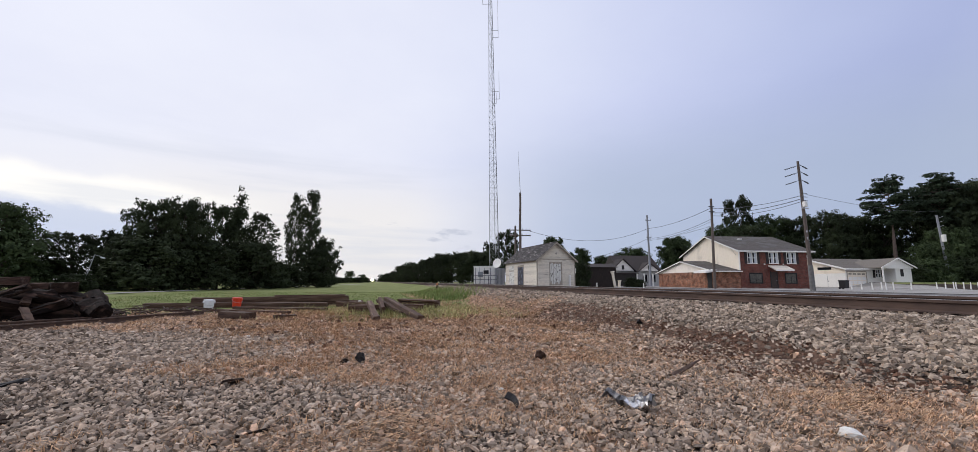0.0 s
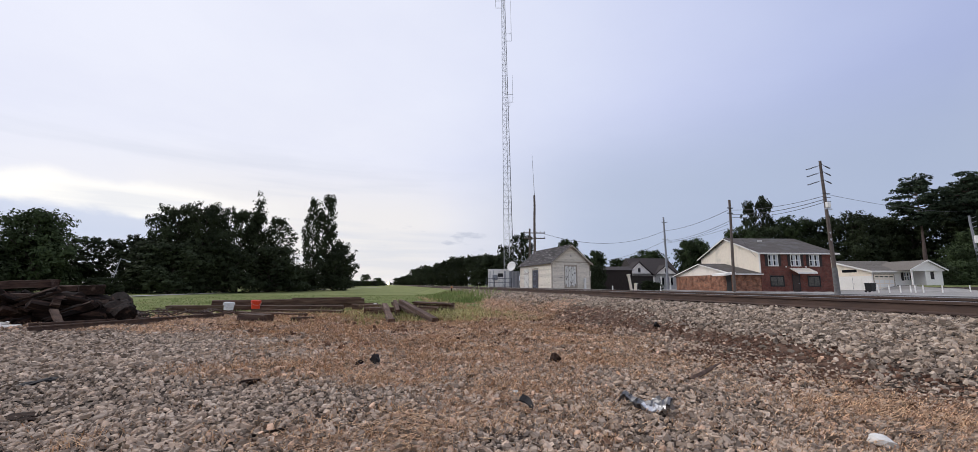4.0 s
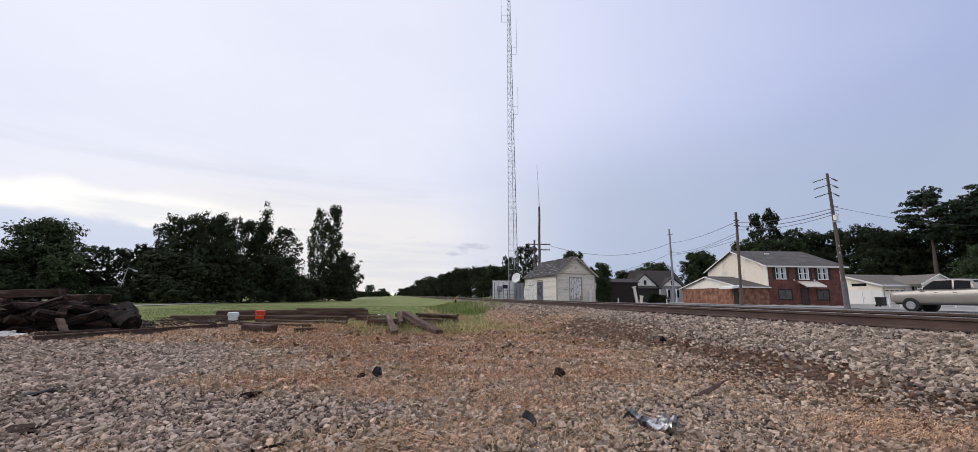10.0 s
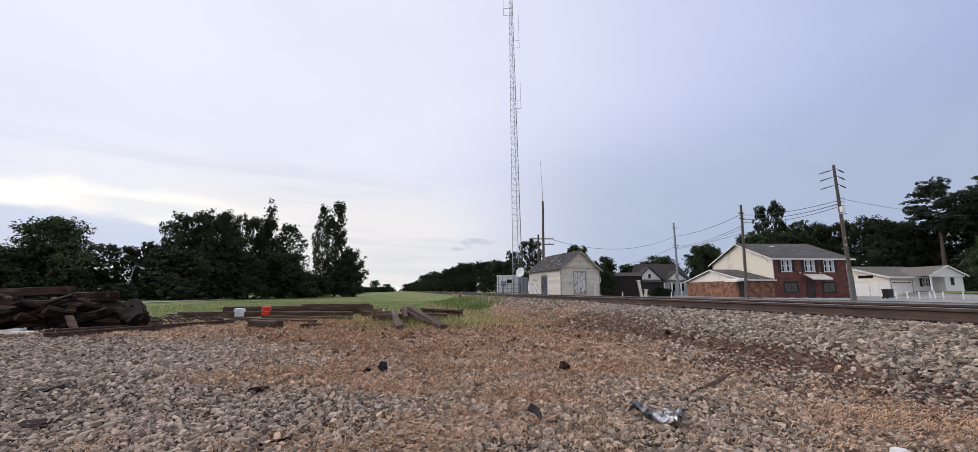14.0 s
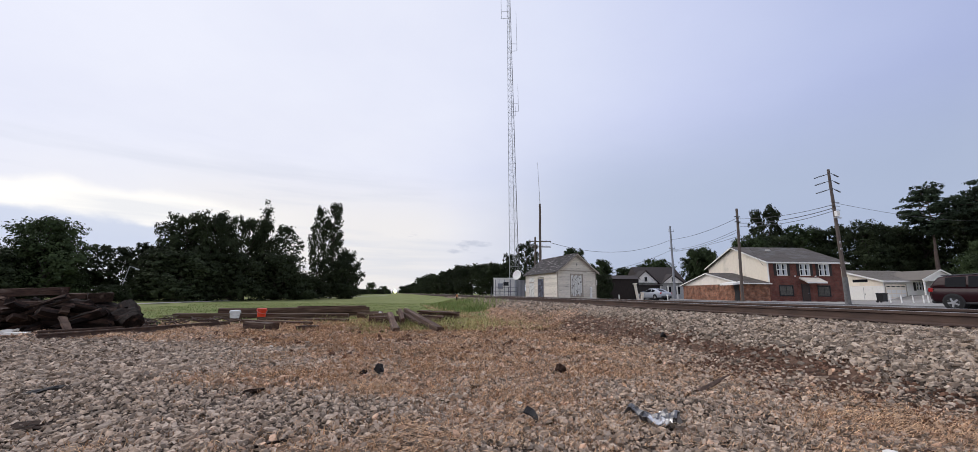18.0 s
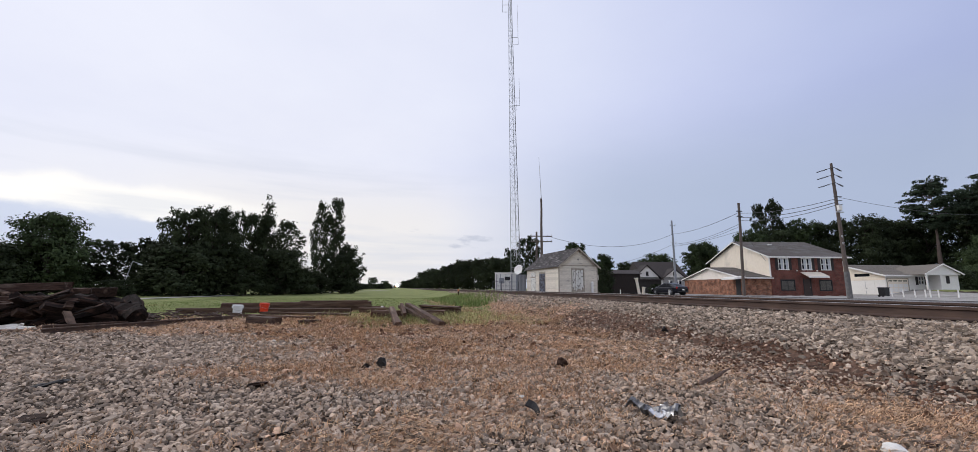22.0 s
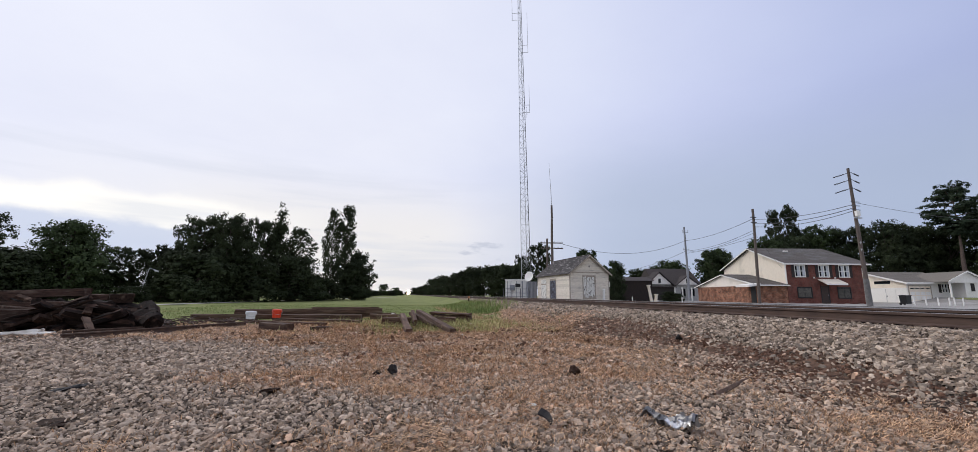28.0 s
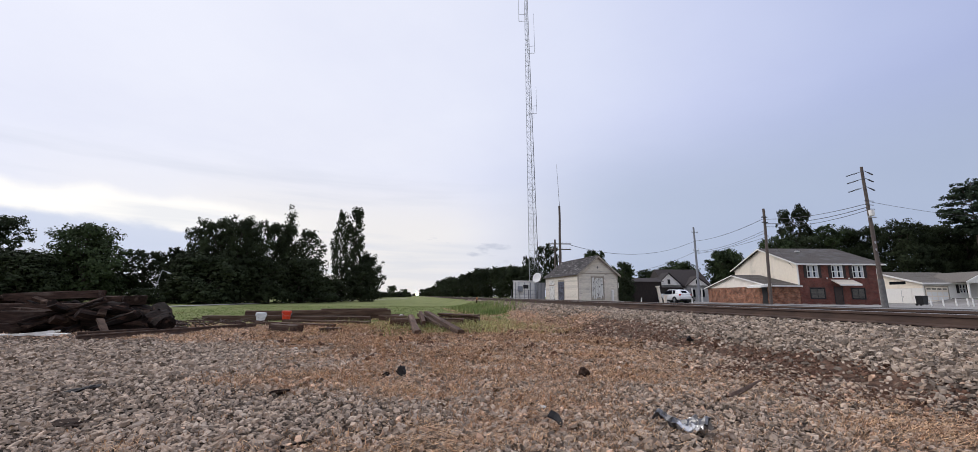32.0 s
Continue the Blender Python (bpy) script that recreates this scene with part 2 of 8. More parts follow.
M = {}
M["white"] = mat("white_paint", (0.87, 0.85, 0.80), (0.80, 0.78, 0.73), 0.6, 6, bump=0.05)
M["cream"] = mat("cream_siding", (0.88, 0.79, 0.65), (0.82, 0.73, 0.60), 0.65, 3, c3=(0.52, 0.48, 0.38), c3_scale=0.5, c3_at=(0.55, 0.8))
M["shed_board"] = mat("weathered_board", (0.80, 0.75, 0.65), (0.64, 0.58, 0.49), 0.85, 4, stretch=(1, 1, 6), bump=0.25, obj=0.10, c3=(0.25, 0.22, 0.18), c3_scale=1.6, c3_at=(0.58, 0.78))
M["shed_trim"] = mat("weathered_trim", (0.50, 0.45, 0.37), (0.30, 0.26, 0.21), 0.85, 7, bump=0.2)
M["shingle"] = mat("grey_shingle", (0.135, 0.118, 0.102), (0.088, 0.076, 0.068), 0.92, 12, bump=0.2, island=0.3, c3=(0.145, 0.138, 0.13), c3_scale=0.8)
M["old_roof"] = mat("old_tin_roof", (0.06, 0.052, 0.05), (0.022, 0.019, 0.019), 0.9, 5, stretch=(3, 0.6, 0.6), bump=0.2, obj=0.25, c3=(0.24, 0.225, 0.215), c3_scale=2.4, c3_at=(0.55, 0.66))
M["brick"] = mat("red_brick", (0.30, 0.105, 0.075), (0.20, 0.07, 0.055), 0.88, 9, bump=0.3, island=0.35)
M["brick2"] = mat("mottled_brick", (0.36, 0.16, 0.10), (0.24, 0.10, 0.07), 0.9, 9, bump=0.3, island=0.45)
M["mortar"] = mat("mortar", (0.33, 0.24, 0.20), (0.25, 0.19, 0.16), 0.95, 14)
M["dark_glass"] = glass_mat("dark_glass", (0.012, 0.014, 0.016), 0.12)
M["tinted_glass"] = glass_mat("tinted_glass", (0.008, 0.009, 0.012), 0.12)
M["tinted_glass"].node_tree.nodes["Principled BSDF"].inputs["Specular IOR Level"].default_value = 0.04
M["dim_blind"] = mat("dim_blind", (0.135, 0.125, 0.105), (0.07, 0.066, 0.058), 0.6, 3)
M["curtain"] = mat("pale_blind", (0.55, 0.58, 0.60), (0.45, 0.48, 0.52), 0.7, 9, stretch=(1, 1, 4))
M["black"] = mat("black_paint", (0.02, 0.02, 0.022), (0.012, 0.012, 0.013), 0.55, 8)
M["shutter"] = mat("dark_shutter", (0.028, 0.02, 0.02), (0.018, 0.014, 0.014), 0.6, 8)
M["pole"] = mat("pole_wood", (0.155, 0.125, 0.105), (0.09, 0.07, 0.06), 0.9, 6, stretch=(6, 6, 0.6), bump=0.4)
M["pole_grey"] = mat("grey_pole", (0.30, 0.31, 0.33), (0.22, 0.23, 0.25), 0.7, 6, stretch=(6, 6, 0.6), bump=0.2)
M["mortar_grey"] = mat("dull_sleeve", (0.17, 0.165, 0.16), (0.11, 0.105, 0.10), 0.8, 4, bump=0.2)
M["steel"] = mat("galvanised", (0.52, 0.53, 0.55), (0.40, 0.41, 0.43), 0.5, 12, metal=0.5)
M["peeling"] = mat("peeling_paint", (0.80, 0.79, 0.74), (0.70, 0.69, 0.64), 0.8, 6, stretch=(2.5, 2.5, 1), bump=0.4, c3=(0.10, 0.09, 0.08), c3_scale=4.5, c3_at=(0.58, 0.64))
M["dark_steel"] = mat("dark_steel", (0.10, 0.10, 0.11), (0.06, 0.06, 0.065), 0.6, 9)
M["rail"] = mat("rusty_rail", (0.10, 0.062, 0.045), (0.055, 0.035, 0.028), 0.8, 9, bump=0.2, stretch=(1, 0.3, 1))
M["rail_top"] = mat("worn_rail_top", (0.45, 0.44, 0.43), (0.34, 0.33, 0.32), 0.35, 20, metal=0.8)
M["tie"] = mat("creosoted_timber", (0.052, 0.030, 0.021), (0.019, 0.012, 0.009), 0.92, 5, stretch=(5, 0.7, 5), bump=0.5, obj=0.4, c3=(0.115, 0.078, 0.058), c3_scale=1.2, c3_at=(0.58, 0.72), spec=0.15)
M["timber"] = mat("weathered_timber", (0.105, 0.058, 0.038), (0.040, 0.022, 0.015), 0.9, 4, stretch=(0.5, 6, 6), bump=0.5, obj=0.3, c3=(0.16, 0.11, 0.08), c3_scale=1.5, c3_at=(0.54, 0.7))
M["bark_brown"] = mat("brown_tie", (0.080, 0.046, 0.034), (0.028, 0.017, 0.013), 0.92, 5, stretch=(0.7, 5, 5), bump=0.5, obj=0.4, c3=(0.15, 0.11, 0.088), c3_scale=1.6, c3_at=(0.58, 0.72), spec=0.15)
M["log"] = mat("charred_wood", (0.022, 0.014, 0.012), (0.007, 0.006, 0.005), 0.95, 5, stretch=(0.8, 5, 5), bump=0.6, obj=0.6, c3=(0.075, 0.045, 0.034), c3_scale=1.4, c3_at=(0.56, 0.7), spec=0.12)
M["log_end"] = mat("split_wood", (0.17, 0.11, 0.08), (0.08, 0.052, 0.038), 0.9, 7, bump=0.4)
M["stone"] = mat("gravel_stone", (0.53, 0.405, 0.30), (0.27, 0.20, 0.146), 0.9, 18, bump=0.25, island=0.6, tint=(0.365, 0.295, 0.232), spec=0.2)
M["ballast"] = mat("ballast_stone", (0.50, 0.415, 0.33), (0.22, 0.18, 0.14), 0.9, 14, bump=0.25, island=0.66, tint=(0.30, 0.23, 0.172), spec=0.2)
M["brownstone"] = mat("brown_stone", (0.64, 0.42, 0.278), (0.35, 0.222, 0.146), 0.9, 14, island=0.55, tint=(0.42, 0.30, 0.215))
M["earth"] = mat("turned_earth", (0.20, 0.115, 0.078), (0.085, 0.048, 0.034), 0.95, 12, bump=0.4, island=0.4, spec=0.1)
M["straw"] = mat("dry_straw", (0.66, 0.435, 0.25), (0.36, 0.215, 0.122), 0.85, 9, island=0.5)
M["thatch"] = mat("brown_thatch", (0.68, 0.45, 0.28), (0.39, 0.238, 0.145), 0.9, 9, island=0.55)
M["leaf"] = mat("leaf", (0.045, 0.067, 0.021), (0.019, 0.031, 0.011), 0.75, 0.45, island=0.28, obj=0.2, spec=0.2)
M["leaf_far"] = mat("dark_leaf", (0.042, 0.054, 0.025), (0.020, 0.028, 0.014), 0.8, 0.4, island=0.25, obj=0.25, spec=0.1)
M["leaf_light"] = mat("grey_green_leaf", (0.068, 0.094, 0.040), (0.034, 0.050, 0.021), 0.8, 0.4, island=0.25, obj=0.15, spec=0.12)
M["needle"] = mat("pine_needle", (0.042, 0.058, 0.034), (0.022, 0.034, 0.019), 0.8, 0.6, island=0.25, spec=0.12)
M["bark"] = mat("bark", (0.075, 0.058, 0.047), (0.035, 0.028, 0.024), 0.95, 5, stretch=(4, 4, 0.7), bump=0.6)
M["pine_bark"] = mat("pine_bark", (0.16, 0.12, 0.10), (0.09, 0.065, 0.055), 0.95, 5, stretch=(4, 4, 0.7), bump=0.5)
M["grass"] = mat("grass_blade", (0.23, 0.285, 0.095), (0.14, 0.19, 0.058), 0.8, 0.25, island=0.3, c3=(0.27, 0.25, 0.11), c3_scale=0.35, spec=0.2)
M["tuft"] = mat("yellowing_grass", (0.46, 0.42, 0.19), (0.26, 0.27, 0.10), 0.85, 0.6, island=0.4, spec=0.2)
M["tyre"] = mat("tyre_rubber", (0.018, 0.018, 0.019), (0.012, 0.012, 0.012), 0.85, 20)
M["wheel"] = mat("alloy", (0.48, 0.48, 0.50), (0.38, 0.38, 0.40), 0.35, 9, metal=0.7)
M["trim_dark"] = mat("dark_plastic", (0.03, 0.03, 0.032), (0.02, 0.02, 0.021), 0.6, 9)
M["lamp_red"] = mat("red_lens", (0.42, 0.02, 0.02), (0.3, 0.015, 0.015), 0.2, 9)
M["lamp_clear"] = mat("clear_lens", (0.75, 0.77, 0.8), (0.6, 0.62, 0.65), 0.15, 9)
M["concrete"] = mat("concrete", (0.40, 0.38, 0.35), (0.31, 0.295, 0.27), 0.95, 3, bump=0.15, c3=(0.25, 0.235, 0.215), c3_scale=0.4, spec=0.1)
M["asphalt"] = mat("asphalt", (0.19, 0.185, 0.175), (0.14, 0.136, 0.13), 0.97, 30, bump=0.2, c3=(0.23, 0.222, 0.21), c3_scale=0.25, spec=0.1)


# ---- shape helpers ----
def part(name, bm, material, parent=None, label="", smooth=False):
    me = bpy.data.meshes.new(name)
    bm.to_mesh(me)
    bm.free()
    me.materials.append(material)
    if smooth:
        me.shade_smooth()
    ob = new(name, me)
    if parent is not None:
        ob.parent = parent
    return tagged(ob, label)


def share(name, me, parent=None, m=None):
    ob = new(name, me)
    if parent is not None:
        ob.parent = parent
    if m is not None:
        ob.matrix_basis = m
    return ob


def empty(name, m, label, category, group="", kind=""):
    e = new(name)
    e.empty_display_size = 0.3
    e.matrix_basis = m
    return tagged(e, label, category, group, kind)


def box(bm, x0, y0, z0, x1, y1, z1, m=None, bevel=0.0):
    vs = [bm.verts.new((x, y, z)) for z in (z0, z1) for x, y in ((x0, y0), (x1, y0), (x1, y1), (x0, y1))]
    fs = [(3, 2, 1, 0), (4, 5, 6, 7), (0, 1, 5, 4), (1, 2, 6, 5), (2, 3, 7, 6), (3, 0, 4, 7)]
    faces = [bm.faces.new([vs[i] for i in f]) for f in fs]
    if bevel:
        ed = list({e for f in faces for e in f.edges})
        r = bmesh.ops.bevel(bm, geom=ed, offset=bevel, segments=1, affect="EDGES", profile=0.5)
        vs = list({v for f in r["faces"] for v in f.verts} | {v for v in vs if v.is_valid})
    if m is not None:
        for v in vs:
            v.co = m @ v.co
    return vs


def boxbm(*a, bevel=0.0, m=None):
    bm = bmesh.new()
    box(bm, *a, bevel=bevel, m=m)
    return bm


def tube(bm, p0, p1, r0, r1=None, n=10, cap=True):
    p0, p1 = Vector(p0), Vector(p1)
    r1 = r0 if r1 is None else r1
    ax = (p1 - p0).normalized()
    u = ax.orthogonal().normalized()
    v = ax.cross(u)
    rings = []
    for p, r in ((p0, r0), (p1, r1)):
        rings.append([bm.verts.new(p + (u * math.cos(k * math.tau / n) + v * math.sin(k * math.tau / n)) * r) for k in range(n)])
    for k in range(n):
        bm.faces.new((rings[0][k], rings[0][(k + 1) % n], rings[1][(k + 1) % n], rings[1][k]))
    if cap:
        bm.faces.new(rings[0][::-1])
        bm.faces.new(rings[1])
    return rings


def polytube(bm, pts, radii, n=10):
    """One tapering skin through several points."""
    pts = [Vector(p) for p in pts]
    rings = []
    ax = (pts[-1] - pts[0]).normalized()
    u = ax.orthogonal().normalized()
    v = ax.cross(u)
    for p, r in zip(pts, radii):
        rings.append([bm.verts.new(p + (u * math.cos(k * math.tau / n) + v * math.sin(k * math.tau / n)) * r) for k in range(n)])
    for a, b in zip(rings, rings[1:]):
        for k in range(n):
            bm.faces.new((a[k], a[(k + 1) % n], b[(k + 1) % n], b[k]))
    bm.faces.new(rings[0][::-1])
    bm.faces.new(rings[-1])
    return bm


def tubebm(*a, **k):
    bm = bmesh.new()
    tube(bm, *a, **k)
    return bm


def prism(bm, pts, d0, d1, plane="xz"):
    """An outline drawn out between two planes: plane 'xz' is drawn out along y, 'yz' along x, 'xy' along z."""
    def at(a, b, d):
        return {"xz": (a, d, b), "yz": (d, a, b), "xy": (a, b, d)}[plane]
    lo = [bm.verts.new(at(a, b, d0)) for a, b in pts]
    hi = [bm.verts.new(at(a, b, d1)) for a, b in pts]
    n = len(pts)
    f = [bm.faces.new(lo), bm.faces.new(hi[::-1])]
    for k in range(n):
        f.append(bm.faces.new((lo[(k + 1) % n], lo[k], hi[k], hi[(k + 1) % n])))
    bmesh.ops.recalc_face_normals(bm, faces=f)
    return f


def prismbm(*a, **k):
    bm = bmesh.new()
    prism(bm, *a, **k)
    return bm


def raw(name, verts, faces, material, parent=None, smooth=False):
    """A mesh from arrays of points and of triangles or quads."""
    verts, faces = np.asarray(verts, np.float32), np.asarray(faces, np.int32)
    k = faces.shape[1]
    me = bpy.data.meshes.new(name)
    me.vertices.add(len(verts))
    me.vertices.foreach_set("co", verts.ravel())
    me.loops.add(faces.size)
    me.loops.foreach_set("vertex_index", faces.ravel())
    me.polygons.add(len(faces))
    me.polygons.foreach_set("loop_start", np.arange(0, faces.size, k, dtype=np.int32))
    me.update(calc_edges=True)
    me.materials.append(material)
    if smooth:
        me.shade_smooth()
    else:
        me.shade_flat()
    ob = new(name, me)
    if parent is not None:
        ob.parent = parent
    return ob


FWD = Vector((math.sin(radians(13)), math.cos(radians(13)), 0))
RGT = Vector((FWD.y, -FWD.x, 0))


def town(a, d, z=0.0, turn=0.0):
    """A pose in the grid of the houses: a metres to the side and d metres ahead, turned with it."""
    p = RGT * a + FWD * d
    return pose(p.x, p.y, z, 0, 0, -13 + turn)


# ---- the ground ----
def smooth01(v):
    v = np.clip(v, 0, 1)
    return v * v * (3 - 2 * v)


def ground_z(x, y):
    """Height of the land: gravel yard at 0, the track's bed along y, the street and lots beyond it, the lawn rising far to the side."""
    x, y = np.asarray(x, float), np.asarray(y, float)
    toe = 4.5 - 0.5 * smooth01((y - 8) / 12)
    bed = 0.565 * smooth01((x - toe) / (6.7 - toe))
    fall = 0.565 - 0.055 * smooth01((x - 10.2) / 2.5) - 0.165 * smooth01((x - 21.8) / 3.5)
    z = np.where(x < 8, bed, fall)
    a = x * RGT.x + y * RGT.y
    d = x * FWD.x + y * FWD.y
    z = z + 0.95 * smooth01((a - 52) / 7) * smooth01((d - 46) / 8)
    bumps = 0.025 * np.sin(x * 1.7 + 0.6 * np.sin(y * 1.1)) * np.sin(y * 1.3 + 0.8) + 0.015 * np.sin(x * 4.1 + y * 2.3)
    z = z + np.where(x < 6, bumps * np.clip((6 - x) / 2, 0, 1), 0)
    return z


def ground_material():
    m = bpy.data.materials.new("land")
    m.use_nodes = True
    nt = m.node_tree
    N, L = nt.nodes.new, nt.links.new
    bs = nt.nodes["Principled BSDF"]
    bs.inputs["Roughness"].default_value, bs.inputs["Specular IOR Level"].default_value = 0.95, 0.15
    tc = N("ShaderNodeTexCoord")

    def noise_at(scale, detail=6, rough=0.6):
        n = N("ShaderNodeTexNoise")
        n.inputs["Scale"].default_value, n.inputs["Detail"].default_value, n.inputs["Roughness"].default_value = scale, detail, rough
        L(tc.outputs["Object"], n.inputs["Vector"])
        return n.outputs["Fac"]

    def ramp(fac, lo, hi, c0, c1):
        r = N("ShaderNodeMapRange")
        r.inputs["From Min"].default_value, r.inputs["From Max"].default_value = lo, hi
        L(fac, r.inputs["Value"])
        x = N("ShaderNodeMixRGB")
        x.inputs[1].default_value, x.inputs[2].default_value = (*c0, 1), (*c1, 1)
        L(r.outputs[0], x.inputs[0])
        return x.outputs[0]

    # base grit taken near black to paint the shade between the stones
    shaded_grit = ramp(noise_at(28), 0.35, 0.65, (0.018, 0.013, 0.010), (0.085, 0.063, 0.048))
    straw = ramp(noise_at(17, 8, 0.7), 0.35, 0.65, (0.14, 0.086, 0.056), (0.54, 0.35, 0.22))
    dirt = ramp(noise_at(9, 8, 0.65), 0.35, 0.65, (0.046, 0.028, 0.020), (0.18, 0.108, 0.073))
    grass = ramp(noise_at(0.22, 8, 0.7), 0.35, 0.65, (0.148, 0.174, 0.058), (0.238, 0.252, 0.096))
    at = N("ShaderNodeAttribute")
    at.attribute_name = "zone"
    sep = N("ShaderNodeSeparateColor")
    L(at.outputs["Color"], sep.inputs[0])
    fine, broad = noise_at(3.2, 8, 0.75), noise_at(0.55, 5, 0.6)
    last = shaded_grit
    for chan, col in (("Red", straw), ("Blue", dirt), ("Green", grass)):
        s1, s2 = N("ShaderNodeMath"), N("ShaderNodeMath")
        s1.operation, s2.operation = "MULTIPLY_ADD", "MULTIPLY_ADD"
        s1.inputs[1].default_value = 0.9
        L(fine, s1.inputs[0])
        L(sep.outputs[chan], s1.inputs[2])
        s2.inputs[1].default_value = 0.7
        L(broad, s2.inputs[0])
        L(s1.outputs[0], s2.inputs[2])
        r = N("ShaderNodeMapRange")
        r.inputs["From Min"].default_value, r.inputs["From Max"].default_value = 1.12, 1.45
        L(s2.outputs[0], r.inputs["Value"])
        x = N("ShaderNodeMixRGB")
        L(r.outputs[0], x.inputs[0])
        L(last, x.inputs[1])
        L(col, x.inputs[2])
        last = x.outputs[0]
    L(last, bs.inputs["Base Color"])
    bp = N("ShaderNodeBump")
    bp.inputs["Strength"].default_value, bp.inputs["Distance"].default_value = 0.6, 0.04
    L(noise_at(22, 6, 0.7), bp.inputs["Height"])
    L(bp.outputs[0], bs.inputs["Normal"])
    return m


def patchy(x, y, cell, seed):
    """Smooth random patches from 0 to 1, about one cell in size."""
    t = np.random.default_rng(seed).random((64, 64))
    u, v = np.asarray(x, float) / cell, np.asarray(y, float) / cell
    i, j = np.floor(u).astype(int), np.floor(v).astype(int)
    fu, fv = smooth01(u - i), smooth01(v - j)
    a = t[i % 64, j % 64] * (1 - fu) + t[(i + 1) % 64, j % 64] * fu
    b = t[i % 64, (j + 1) % 64] * (1 - fu) + t[(i + 1) % 64, (j + 1) % 64] * fu
    return a * (1 - fv) + b * fv


def spot(x, y, cx, cy, r):
    return np.exp(-((x - cx) ** 2 + (y - cy) ** 2) / (r * r))


BED_Y, BED_X = (0, 3, 3.6, 4.3, 5.6, 7.5, 10, 15, 22, 30, 40), (4.9, 5.0, 5.1, 5.35, 5.6, 5.8, 5.8, 5.45, 5.3, 5.7, 6.2)


def bed_edge(y):
    """Where the ballast of the bed begins."""
    return np.interp(y, BED_Y, BED_X)


def straw_amount(x, y):
    """Where dead grass covers the yard: a tongue from the old timbers to the foot of the track's bed."""
    x, y = np.asarray(x, float), np.asarray(y, float)
    left = np.interp(y, (0, 3, 4.3, 6, 8.2, 9.6, 11.5), (-0.5, -0.7, -0.9, -1.5, -2.4, -4.0, -9.5))
    right = np.interp(y, (0, 4, 7, 11, 16, 30, 60), (4.8, 4.4, 4.6, 4.9, 5.3, 5.7, 6.2))
    wob = 0.5 * np.sin(y * 1.3 + 0.7) + 0.3 * np.sin(y * 2.9 + x) + 1.2 * (patchy(x, y, 0.8, 71) - 0.5)
    s = smooth01((x - left + 0.9 + wob) / 2.3) * (1 - smooth01((x - right + 0.6 + 0.5 * wob) / 1.3))
    s = s * (1 - 0.92 * spot(x, y, 2.4, 2.8, 1.0)) * (1 - 0.8 * spot(x, y, 3.2, 3.5, 0.85)) * (1 - 0.6 * spot(x, y, 0.7, 2.6, 0.5))
    return np.clip(s + 0.5 * spot(x, y, 0.15, 3.2, 0.5) + 0.5 * spot(x, y, 4.0, 2.65, 0.6) + 0.5 * spot(x, y, -1.8, 3.2, 0.22) - 0.25 * (patchy(x, y, 0.9, 3) < 0.4), 0, 1)


def grass_amount(x, y):
    x, y = np.asarray(x, float), np.asarray(y, float)
    edge = np.interp(x, (-40, -14, -8, -6.8, -5.8, -3.5, -1.3, -0.6, 0.5, 2.0, 2.8, 3.6, 6.2, 7.0), (15.2, 15.2, 15.0, 14.2, 14.6, 14.9, 14.6, 12.2, 11.3, 11.3, 12.2, 15, 26, 45))
    g = smooth01((y - edge + 0.4) / 0.8) * (x < 6.9)
    far_side = (x > 11) & (y > 50)
    a = x * RGT.x + y * RGT.y
    d = x * FWD.x + y * FWD.y
    g = np.maximum(g, far_side * 1.0)
    g = np.maximum(g, ((a > 57.0) & (d > 51.5)) * 1.0)
    g = np.maximum(g, ((x < -30) | (np.hypot(x, y) > 130)) * 1.0)
    return g


def make_ground():
    xs = np.unique(np.r_[np.linspace(-2600, -200, 13), np.linspace(-200, -30, 18), np.linspace(-30, -8, 45), np.linspace(-8, 13, 127),
                         np.linspace(13, 40, 55), np.linspace(40, 130, 61), np.linspace(130, 2600, 15)])
    ys = np.unique(np.r_[np.linspace(-800, -20, 14), np.linspace(-20, 0, 41), np.linspace(0, 30, 181), np.linspace(30, 80, 101), np.linspace(80, 200, 31), np.linspace(200, 3200, 17)])
    X, Y = np.meshgrid(xs, ys)
    Z = ground_z(X, Y)
    v = np.stack([X, Y, Z], -1).reshape(-1, 3)
    n, k = len(ys), len(xs)
    i = (np.arange(n - 1)[:, None] * k + np.arange(k - 1)[None]).ravel()
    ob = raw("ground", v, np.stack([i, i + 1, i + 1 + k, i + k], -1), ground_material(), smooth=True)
    col = ob.data.color_attributes.new("zone", "FLOAT_COLOR", "POINT")
    x, y = v[:, 0], v[:, 1]
    dirt = 0.95 * smooth01((x - 3.5) / 0.9) * (1 - smooth01((x - bed_edge(y) - 0.1) / 0.5)) * smooth01((y - 2.6) / 1.2) * (1 - 0.8 * smooth01((y - 12) / 5)) * (1 - 0.7 * spot(x, y, 3.2, 7.2, 0.8))
    dirt = np.maximum(dirt, 0.5 * smooth01((y - 8.2) / 1.5) * (1 - smooth01((y - 15.0) / 1.5)) * (x < 5))
    dirt = np.maximum(dirt, 0.5 * (x > 10) * (x < 26))
    c = np.stack([straw_amount(x, y) * 0.85, grass_amount(x, y), dirt, np.ones(len(v))], -1).astype(np.float32)
    col.data.foreach_set("color", c.ravel())
    tagged(ob, "gravel yard, dead grass and mown field beside a railway", "ground", kind="structure")


make_ground()

